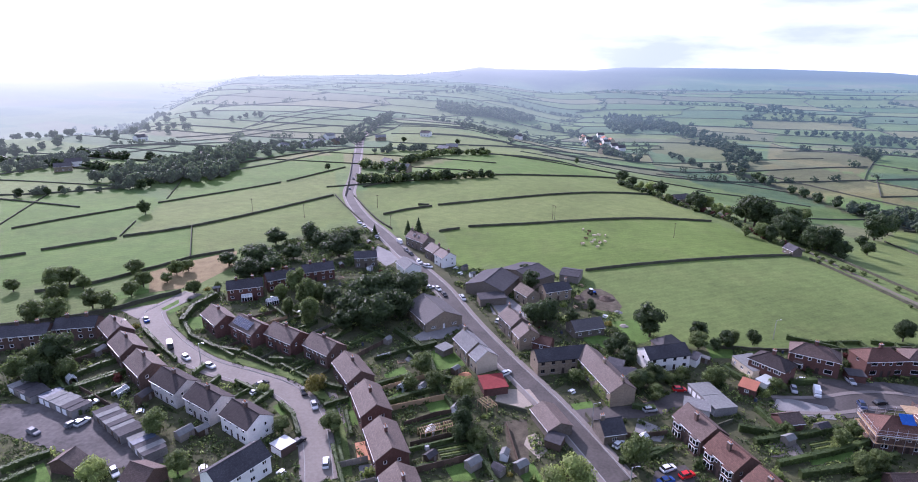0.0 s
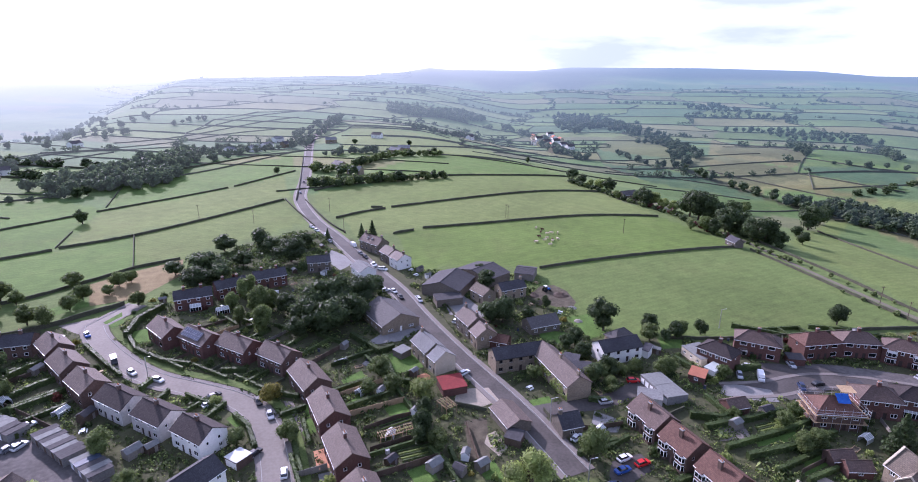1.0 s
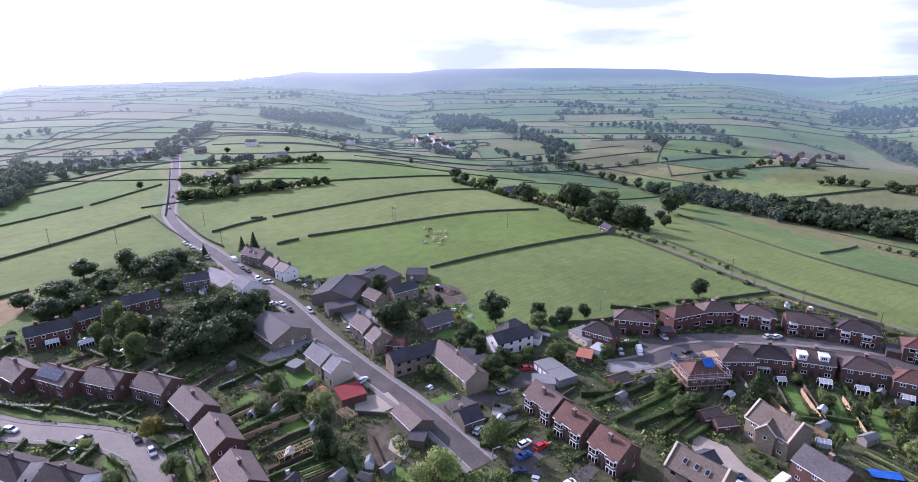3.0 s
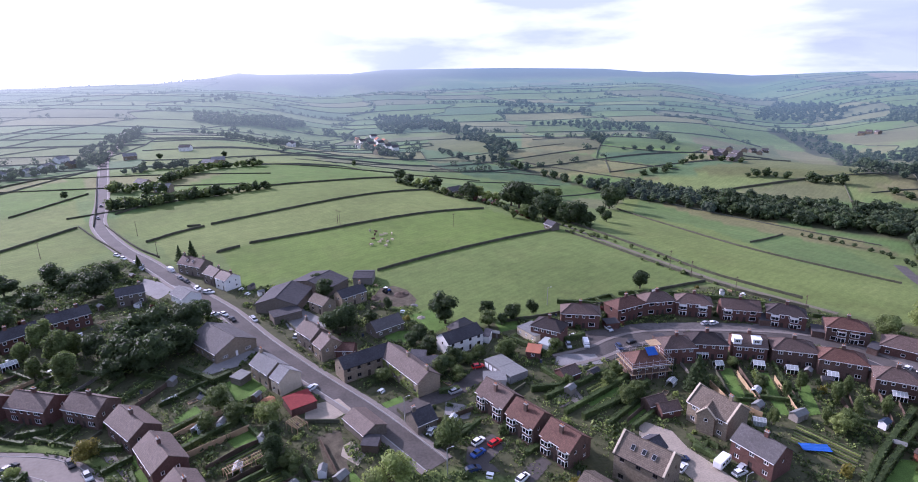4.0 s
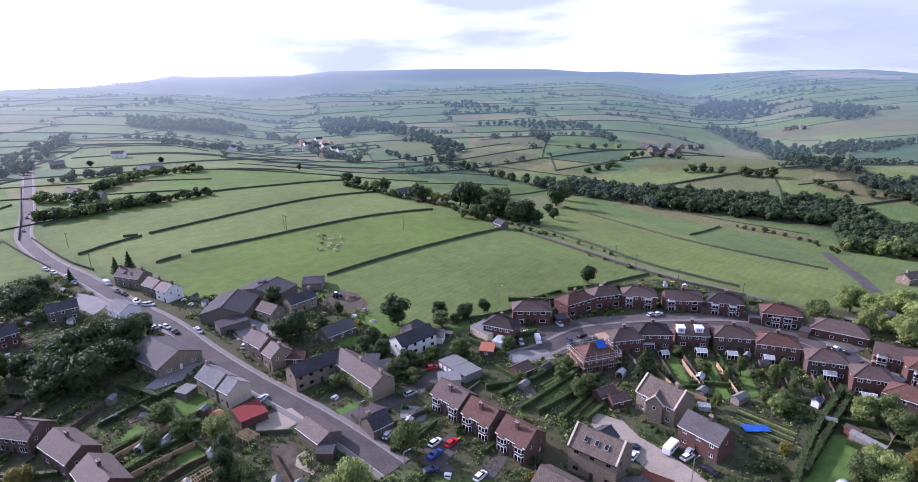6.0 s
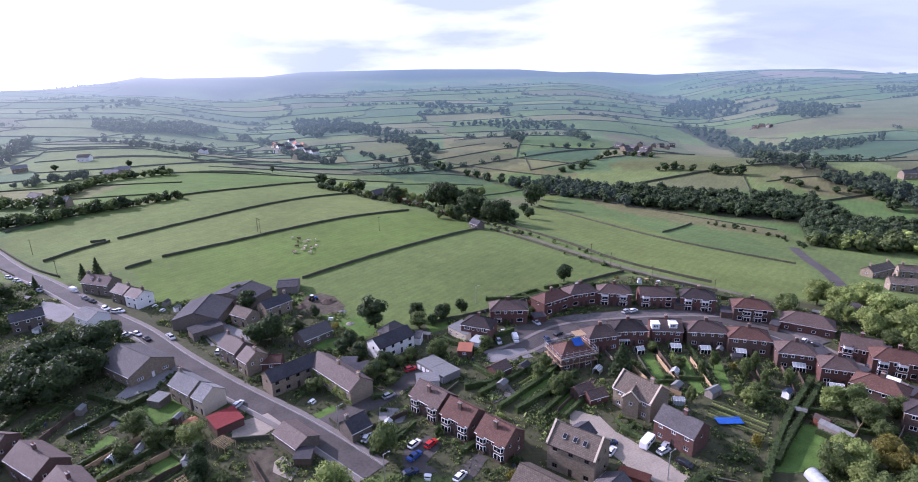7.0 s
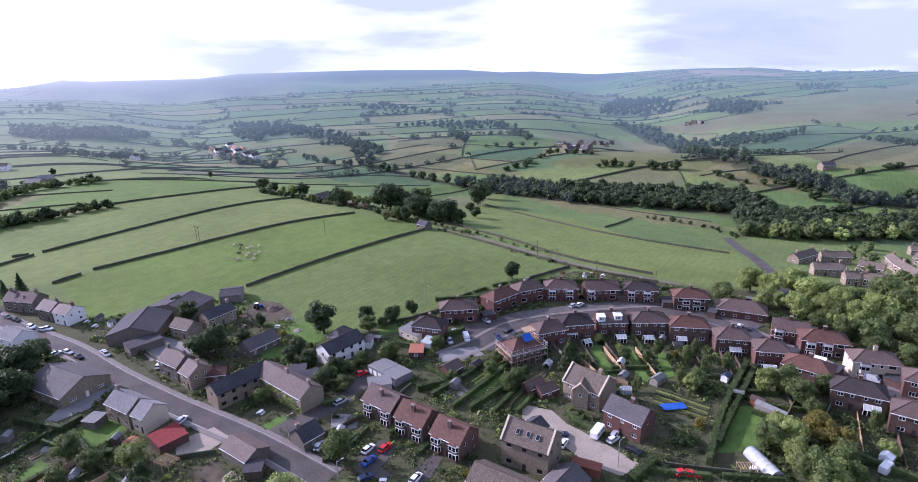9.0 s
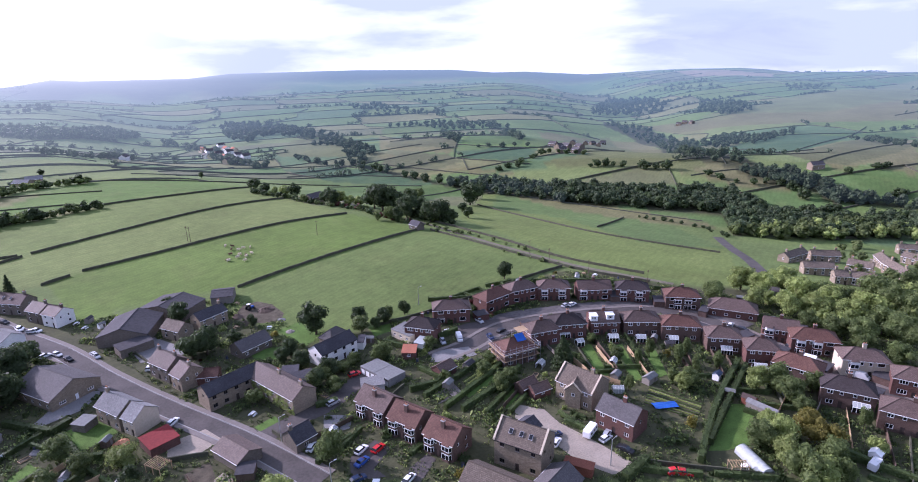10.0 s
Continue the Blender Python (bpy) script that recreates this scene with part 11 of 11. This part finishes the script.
hedge([(145.9, 39.7), (146.4, 32.4), (147.8, 25)], 1.6, 2, LEAF_HEDGE)
fence([(127.9, 112.1), (125.2, 102.4), (128.1, 93.5)], 1.9, WOOD_PALE, 'pale new timber garden fence')
fence([(140.3, 113.3), (131.3, 95.9)], 1.6, WOOD_PALE, 'pale new timber garden fence')
fence([(148.6, 106.6), (138.3, 90.3)], 1.6, WOOD_PALE, 'pale new timber garden fence')
fence([(-14.1, 131.6), (-5.6, 136.3), (2.6, 138.6)], 1.5, WOOD_DARK, 'close-boarded timber garden fence')
fence([(-11.8, 123), (-2.9, 126.7), (3.3, 128)], 1.5, WOOD_DARK, 'close-boarded timber garden fence')
fence([(-24, 152.1), (-16.3, 155.6)], 1.5, WOOD_DARK, 'close-boarded timber garden fence')
fence([(39, 128.4), (48, 127.3), (56.2, 128.6)], 1.5, WOOD_DARK, 'close-boarded timber garden fence')
fence([(92.7, 106.6), (109.6, 113.5)], 1.5, WOOD_DARK, 'close-boarded timber garden fence')
fence([(84.8, 112.9), (104.6, 117.5)], 1.5, WOOD_DARK, 'close-boarded timber garden fence')
fence([(13.6, 132), (15.7, 113.4)], 1.5, WOOD_DARK, 'close-boarded timber garden fence')
fence([(-116.8, 150.8), (-97.4, 138.8)], 1.5, WOOD_DARK, 'close-boarded timber garden fence')
fence([(-90, 138.9), (-86.7, 154.6)], 1.5, WOOD_DARK, 'close-boarded timber garden fence')
stone_wall([(10.3, 142.4), (20, 138.2)], hgt=1.2, wid=0.45, label='low stone garden wall beside the street', name='garden_wall', group='garden walls')
stone_wall([(36.3, 137), (39.7, 124.4)], hgt=1.2, wid=0.45, label='low stone garden wall beside the street', name='garden_wall', group='garden walls')
stone_wall([(62.6, 127.9), (76.4, 134.5)], hgt=1.2, wid=0.45, label='low stone garden wall beside the street', name='garden_wall', group='garden walls')
stone_wall([(103, 69.2), (124.5, 45)], hgt=1.4, wid=0.45, label='low stone garden wall beside the street', name='garden_wall', group='garden walls')
stone_wall([(8.7, 232.6), (16.9, 198.5), (23.3, 177.1)], hgt=1.1, wid=0.45, label='low stone garden wall beside the street', name='garden_wall', group='garden walls')

# ---- outlying houses ----
house(310.2, 124.1, -6.9, 16.9, 6, 4.2, 6.2, 'g', STONE, SLATE_STONE, label='stone terrace with grey-brown roof in the valley', front='row', back='row', ends='gable', group='valley terraces', chim=(-0.8, 0.8))
house(328.6, 116.0, -46.6, 14.2, 6, 4.2, 6.2, 'g', STONE, SLATE_STONE, label='stone terrace with grey-brown roof in the valley', front='row', back='row', ends='gable', group='valley terraces', chim=(-0.8, 0.8))
house(290.4, 104.5, -48.3, 13.3, 6, 4.2, 6.2, 'g', STONE, SLATE_STONE, label='stone terrace with grey-brown roof in the valley', front='row', back='row', ends='gable', group='valley terraces', chim=(-0.8, 0.8))
house(314.8, 94.5, -80.9, 10.5, 6, 4.2, 6.2, 'g', STONE, SLATE_STONE, label='stone terrace with grey-brown roof in the valley', front='row', back='row', ends='gable', group='valley terraces', chim=(-0.8, 0.8))
house(282.3, 91.8, -50.4, 5.6, 6, 4.2, 6.2, 'g', STONE, SLATE_STONE, label='stone terrace with grey-brown roof in the valley', front='row', back='row', ends='gable', group='valley terraces', chim=(-0.8, 0.8))
house(286.7, 84.1, -75.0, 9.4, 6, 4.2, 6.2, 'g', STONE, SLATE_STONE, label='stone terrace with grey-brown roof in the valley', front='row', back='row', ends='gable', group='valley terraces', chim=(-0.8, 0.8))
house(340.9, 91.3, -145.5, 19.1, 6, 4.2, 6.2, 'g', STONE, SLATE_STONE, label='stone terrace with grey-brown roof in the valley', front='row', back='row', ends='gable', group='valley terraces', chim=(-0.8, 0.8))
house(323.9, 81.6, -134.4, 15.5, 6, 4.2, 6.2, 'g', STONE, SLATE_STONE, label='stone terrace with grey-brown roof in the valley', front='row', back='row', ends='gable', group='valley terraces', chim=(-0.8, 0.8))
house(410.5, 100.9, -54.5, 10.7, 6, 4.2, 6.2, 'g', STONE, SLATE_STONE, label='stone terrace with grey-brown roof in the valley', front='row', back='row', ends='gable', group='valley terraces', chim=(-0.8, 0.8))
house(375.5, 89.8, -97.5, 7.9, 6, 4.2, 6.2, 'g', STONE, SLATE_STONE, label='stone terrace with grey-brown roof in the valley', front='row', back='row', ends='gable', group='valley terraces', chim=(-0.8, 0.8))
house(276.6, 75.9, -86.5, 8.1, 6, 4.2, 6.2, 'g', STONE, SLATE_STONE, label='stone terrace with grey-brown roof in the valley', front='row', back='row', ends='gable', group='valley terraces', chim=(-0.8, 0.8))
house(210.6, 965.2, -80.2, 11.0, 9, 5, 8, 'g', RENDER_CREAM, ORANGE_TILE, label='small white village house in the valley', group='valley village', front='low', back='', ends='', chim=())
house(213.3, 936.3, 7.8, 11.0, 9, 5, 8, 'g', RENDER_WHITE, SLATE_GREY, label='small white village house in the valley', group='valley village', front='low', back='', ends='', chim=())
house(225.5, 950.1, -81.4, 11.0, 9, 5, 8, 'g', RENDER_WHITE, SLATE_GREY, label='small white village house in the valley', group='valley village', front='low', back='', ends='', chim=())
house(214.5, 887.0, 16.5, 11.0, 9, 5, 8, 'g', RENDER_CREAM, SLATE_GREY, label='small white village house in the valley', group='valley village', front='low', back='', ends='', chim=())
house(207.4, 828.4, -86.1, 11.0, 9, 5, 8, 'g', RENDER_WHITE, ORANGE_TILE, label='small white village house in the valley', group='valley village', front='low', back='', ends='', chim=())
house(230.8, 890.9, 11.2, 11.0, 9, 5, 8, 'g', RENDER_WHITE, SLATE_GREY, label='small white village house in the valley', group='valley village', front='low', back='', ends='', chim=())
house(206.7, 786.3, -81.9, 11.0, 9, 5, 8, 'g', RENDER_CREAM, SLATE_GREY, label='small white village house in the valley', group='valley village', front='low', back='', ends='', chim=())
house(227.4, 834.3, 18.0, 11.0, 9, 5, 8, 'g', RENDER_WHITE, SLATE_GREY, label='small white village house in the valley', group='valley village', front='low', back='', ends='', chim=())
house(238.9, 936.9, -82.5, 11.0, 9, 5, 8, 'g', RENDER_WHITE, ORANGE_TILE, label='small white village house in the valley', group='valley village', front='low', back='', ends='', chim=())
house(200.1, 862.1, 29.5, 11.0, 9, 5, 8, 'g', RENDER_CREAM, SLATE_GREY, label='small white village house in the valley', group='valley village', front='low', back='', ends='', chim=())
house(211.2, 765.1, -79.4, 11.0, 9, 5, 8, 'g', RENDER_WHITE, SLATE_GREY, label='small white village house in the valley', group='valley village', front='low', back='', ends='', chim=())
house(243.1, 982.5, 4.8, 11.0, 9, 5, 8, 'g', RENDER_WHITE, SLATE_GREY, label='small white village house in the valley', group='valley village', front='low', back='', ends='', chim=())
house(242.6, 908.6, -84.6, 11.0, 9, 5, 8, 'g', RENDER_CREAM, ORANGE_TILE, label='small white village house in the valley', group='valley village', front='low', back='', ends='', chim=())
house(229.9, 807.2, 17.0, 11.0, 9, 5, 8, 'g', RENDER_WHITE, SLATE_GREY, label='small white village house in the valley', group='valley village', front='low', back='', ends='', chim=())
house(194.9, 880.5, -86.7, 11.0, 9, 5, 8, 'g', RENDER_WHITE, SLATE_GREY, label='small white village house in the valley', group='valley village', front='low', back='', ends='', chim=())
house(197.2, 772.9, 36.7, 11.0, 9, 5, 8, 'g', RENDER_CREAM, SLATE_GREY, label='small white village house in the valley', group='valley village', front='low', back='', ends='', chim=())
house(526.9, 511.0, -79.4, 10.0, 8, 4.5, 7, 'g', STONE_DARK, SLATE_GREY, label='small stone hamlet house among trees', group='hamlet', front='low', back='', ends='', chim=())
house(508.1, 482.8, 6.8, 10.0, 8, 4.5, 7, 'g', STONE, SLATE_GREY, label='small stone hamlet house among trees', group='hamlet', front='low', back='', ends='', chim=())
house(523.1, 484.5, -90.2, 10.0, 8, 4.5, 7, 'g', STONE_DARK, SLATE_GREY, label='small stone hamlet house among trees', group='hamlet', front='low', back='', ends='', chim=())
house(635.5, 576.9, 36.5, 10.0, 8, 4.5, 7, 'g', STONE, SLATE_GREY, label='small stone hamlet house among trees', group='hamlet', front='low', back='', ends='', chim=())
house(533.4, 472.9, -98.0, 10.0, 8, 4.5, 7, 'g', STONE_DARK, SLATE_GREY, label='small stone hamlet house among trees', group='hamlet', front='low', back='', ends='', chim=())
house(729.7, 633.9, 38.1, 10.0, 8, 4.5, 7, 'g', STONE, SLATE_GREY, label='small stone hamlet house among trees', group='hamlet', front='low', back='', ends='', chim=())
house(815.7, 692.7, -9.0, 10.0, 8, 4.5, 7, 'g', STONE_DARK, SLATE_GREY, label='small stone hamlet house among trees', group='hamlet', front='low', back='', ends='', chim=())
house(768.2, 639.0, 36.4, 10.0, 8, 4.5, 7, 'g', STONE, SLATE_GREY, label='small stone hamlet house among trees', group='hamlet', front='low', back='', ends='', chim=())
house(862.9, 707.4, -39.2, 10.0, 8, 4.5, 7, 'g', STONE_DARK, SLATE_GREY, label='small stone hamlet house among trees', group='hamlet', front='low', back='', ends='', chim=())
house(488.2, 459.2, -14.4, 10.0, 8, 4.5, 7, 'g', STONE, SLATE_GREY, label='small stone hamlet house among trees', group='hamlet', front='low', back='', ends='', chim=())
house(494.7, 442.7, -87.5, 10.0, 8, 4.5, 7, 'g', STONE_DARK, SLATE_GREY, label='small stone hamlet house among trees', group='hamlet', front='low', back='', ends='', chim=())
house(1114.5, 698.7, -67.9, 10.0, 8, 4.5, 7, 'g', STONE, SLATE_GREY, label='small stone hamlet house among trees', group='hamlet', front='low', back='', ends='', chim=())
house(1113.8, 682.1, -108.4, 10.0, 8, 4.5, 7, 'g', STONE_DARK, SLATE_GREY, label='small stone hamlet house among trees', group='hamlet', front='low', back='', ends='', chim=())
house(1100.0, 702.8, -67.8, 10.0, 8, 4.5, 7, 'g', STONE, SLATE_GREY, label='small stone hamlet house among trees', group='hamlet', front='low', back='', ends='', chim=())
house(165.5, 413.5, 18.6, 13.0, 8, 4.5, 7, 'g', STONE, SLATE_GREY, label='stone cottage among lane-side trees', front='low', back='', ends='', chim=())
house(179.5, 288.5, -82.8, 8.0, 5.5, 3.2, 5.2, 'g', STONE_DARK, SLATE, label='stone cottage at the lane bend', front='low', back='', ends='', chim=())
house(-64.4, 522.5, -48.9, 13.0, 8, 4.5, 7, 'g', STONE, SLATE_GREY, label='stone farmhouse on the ridge', front='low', back='', ends='', chim=())
house(-48.1, 496.2, -27.4, 13.0, 7, 4.5, 7, 'g', STONE, SLATE_PALE, label='pale-roofed farm building on the ridge', front='low', back='', ends='', chim=())
house(-15.1, 615.5, -32.9, 13.0, 9, 4.5, 7, 'g', STONE, SLATE_PALE, label='pale-roofed ridge farm building', front='low', back='', ends='', chim=())
house(-173.0, 649.1, 63.6, 13.0, 10, 4.5, 7, 'g', RENDER_WHITE, SLATE_PALE, label='white farm shed among trees', front='low', back='', ends='', chim=())
house(-165.9, 678.2, 68.5, 13.0, 10, 4.5, 7, 'g', RENDER_WHITE, SLATE_PALE, label='white farm shed among trees', front='low', back='', ends='', chim=())
house(-194.1, 638.4, 50.7, 13.0, 9, 4.5, 7, 'g', RENDER_WHITE, SLATE_PALE, label='white farm shed among trees', front='low', back='', ends='', chim=())
house(-165.2, 733.4, 54.2, 13.0, 9, 4.5, 7, 'g', RENDER_WHITE, SLATE_PALE, label='white farm shed among trees', front='low', back='', ends='', chim=())
house(-145.0, 685.7, 61.8, 13.0, 8, 4.5, 7, 'g', STONE, SLATE_GREY, label='stone house at the ridge end', front='low', back='', ends='', chim=())
house(-96.3, 709.8, 12.8, 13.0, 8, 4.5, 7, 'g', STONE, SLATE_PALE, label='pale-roofed house at the ridge end', front='low', back='', ends='', chim=())
house(567.8, 220.0, -26.1, 13.0, 7, 4.5, 7, 'g', STONE, SLATE_GREY, label='white farm building on the far slope', front='low', back='', ends='', chim=())
house(-6.9, 631.6, -3.1, 13.0, 8, 4.5, 7, 'g', STONE, SLATE_PALE, label='pale-roofed ridge farm building', front='low', back='', ends='', chim=())
house(-374.5, 674.2, 66.6, 13.0, 9, 4.5, 7, 'g', RENDER_WHITE, SLATE_GREY, label='white farmhouse in the western valley', front='low', back='', ends='', chim=())
house(-347.1, 510.1, 31.4, 13.0, 9, 4.5, 7, 'g', RENDER_WHITE, SLATE_GREY, label='white farmhouse in the western valley', front='low', back='', ends='', chim=())
house(-341.7, 487.6, 30.3, 13.0, 9, 4.5, 7, 'g', STONE, SLATE_GREY, label='stone farmhouse in the western valley', front='low', back='', ends='', chim=())
house(-41.8, 739.7, -24.5, 13.0, 8, 4.5, 7, 'g', RENDER_WHITE, SLATE_GREY, label='white house beside a lane', front='low', back='', ends='', chim=())
house(84.4, 802.6, 62.4, 13.0, 8, 4.5, 7, 'g', RENDER_WHITE, SLATE_GREY, label='white house beside a lane', front='low', back='', ends='', chim=())

# ---- garden growth ----
WEST_GARDENS = [(-110.5, 104.4), (-177.9, 185.8), (-131.9, 201.6), (-115.1, 219.1), (-96.8, 243.2), (-64.8, 268.1), (-47.1, 308.6), (-23.2, 260.6), (2.1, 198.7), (15.6, 167.7), (29.6, 136.4), (37.7, 105.7)]
EAST_GARDENS = [(28.4, 112.7), (12.8, 194.6), (-13.8, 274.2), (3.2, 256.8), (28, 239.9), (57.6, 247.1), (64.8, 196.3), (78.9, 175.4), (120.7, 175.1), (190.7, 176.8), (212.4, 136.9), (226.6, 99.8), (245, 53.4), (143.7, 22.3)]
garden_shrubs(WEST_GARDENS, 135, 1)
garden_shrubs(EAST_GARDENS, 155, 2)
garden_sheds(WEST_GARDENS, 14, 3)
garden_sheds(EAST_GARDENS, 22, 4)
garden_furniture(WEST_GARDENS, 45, 5)
garden_furniture(EAST_GARDENS, 45, 6)
undergrowth('undergrowth', [(-101.1, 243.9), (-103.7, 270.8), (-85.5, 303.2), (-59.6, 327.6), (-46.8, 306.4), (-41.5, 268.8), (-59.7, 244.8)], 1.4, 13, [LEAF_HEDGE, LEAF_DARK, LEAF_OAK], 'rank bushes and weeds among trees', 0.7, 2.6)
undergrowth('undergrowth', WEST_GARDENS, 1.0, 11, [LEAF_HEDGE, LEAF_DARK, LEAF_PALE, VERGE], 'rank grass, weeds and low plants in gardens')
undergrowth('undergrowth', EAST_GARDENS, 1.0, 12, [LEAF_HEDGE, LEAF_DARK, LEAF_PALE, VERGE], 'rank grass, weeds and low plants in gardens')

# ---- far woods ----

# ---- ivy ----
ivy(45.0, 153.0, -75.0, 23.1, 8.0, 4.6, 'bright green ivy covering a stone house wall')

# ---- more garden things ----
hedge([(78, 125.4), (91.8, 127.9), (104, 131.4)], 1.6, 1.8, LEAF_HEDGE)
hedge([(79.4, 116.8), (99, 122.3), (109, 126)], 1.4, 1.7, LEAF_HEDGE)
hedge([(82.7, 112.9), (98.3, 115.8), (111.4, 120.1)], 1.6, 2, LEAF_HEDGE)
hedge([(86.8, 107.3), (104, 114.1)], 1.3, 1.6, LEAF_HEDGE)
hedge([(76.4, 130.9), (84.5, 128.7), (94, 132.4)], 1.6, 2.2, LEAF_HEDGE)
hedge([(62.6, 127.6), (61.8, 122.9), (61.5, 116.5)], 1.2, 1.4, LEAF_HEDGE)
hedge([(60.7, 105.8), (65.1, 107.1)], 1.6, 1.4, LEAF_HEDGE)
hedge([(101.8, 89.3), (106.5, 91.5), (107, 88.6)], 1.3, 1, LEAF_HEDGE)
hedge([(103.7, 95.5), (103.2, 90.6)], 1.2, 1, LEAF_HEDGE)
hedge([(-22.4, 187.3), (-12, 174.1), (-7.1, 177.2)], 1.8, 2.2, LEAF_HEDGE)
hedge([(-24.7, 150.8), (-14.6, 156.7)], 1.3, 1.6, LEAF_HEDGE)
hedge([(3.2, 122.1), (8.7, 113.4)], 1.3, 1.8, LEAF_HEDGE)
hedge([(-11, 113.5), (-5.5, 115.7)], 1.2, 1.5, LEAF_HEDGE)
hedge([(-51.1, 170.3), (-42, 164.6), (-34.5, 155.7)], 1.4, 1.6, LEAF_HEDGE)
hedge([(-113.8, 187), (-100.9, 173.9), (-91.8, 165.3)], 1.2, 1.4, LEAF_HEDGE)
hedge([(-119, 154.2), (-114.3, 161.4), (-109.9, 165.2)], 1.4, 1.8, LEAF_HEDGE)
hedge([(-113.9, 147.7), (-106.5, 154.4), (-103.1, 159.7)], 1.4, 1.8, LEAF_HEDGE)
hedge([(-106.3, 142.5), (-99.4, 149.8)], 1.3, 1.6, LEAF_HEDGE)
hedge([(-127.6, 164.7), (-123, 172.7), (-119.6, 177)], 1.4, 2, LEAF_HEDGE)
crop_rows((-10.3, 133.8), (1.8, 139.4), (3.4, 132.6), (-7.6, 127.4), 5)
crop_rows((-5.1, 122.7), (3.2, 125.1), (4.6, 120.5), (-3.4, 118.3), 5)
crop_rows((134.9, 87.8), (138.7, 72.9), (129.9, 69.2), (125.7, 83.2), 7)
crop_rows((92.6, 125.9), (110.7, 130.3), (109.5, 125.3), (90.9, 120.8), 6)
laundry(-24.3, 168.1, 30)
laundry(-20.5, 227.8, 10)
laundry(-40.4, 198.0, 20)
pergola(8.8, 139.7, -60, 5, 3.4)
pergola(-6.8, 127.5, 20, 6, 2.6)
pergola(-0.6, 130.1, 20, 5, 2.4)
pergola(119.4, 52.1, -40, 4, 2.4)
patch('patio', [(-26.2, 124.3), (-22.8, 125.6), (-20.5, 118.1), (-24.1, 117)], 0.09, POT, 'red paved front terrace of a house')
patch('patio', [(-23.8, 115.7), (-20, 116.6), (-18, 110.3), (-22.1, 110.2)], 0.09, CONCRETE, 'paved front terrace of a house')
patch('patio', [(21.3, 129), (23.4, 121.9), (20.7, 118.5), (17.6, 124.1), (18.8, 127.7)], 0.09, GRAVEL, 'pale paved yard behind a workshop')
patch('patio', [(-38.4, 147.8), (-35.6, 147.3), (-30.1, 133.5), (-31.5, 130.9)], 0.09, PAVING, 'paved path beside the estate road')
patch('driveway', [(50.7, 135.9), (57.1, 130.7), (53.8, 125.7), (46.5, 126.8)], 0.09, CONCRETE, 'concrete drive behind a fence')
patch('driveway', [(58.1, 101.8), (64.6, 103.7), (65.1, 100.5), (57.8, 96.1), (54.5, 98.7)], 0.09, ASPHALT, 'tarmac drive in front of semis')
patch('patio', [(82, 126.7), (89.4, 126.3), (88.6, 120.7), (79.5, 120)], 0.09, PAVING, 'paved yard behind semis')
patch('driveway', [(96.1, 147.4), (107.6, 142.4), (106.3, 135.9), (94.6, 138.3), (91.2, 142)], 0.095, CONCRETE, 'concrete drive off the close')
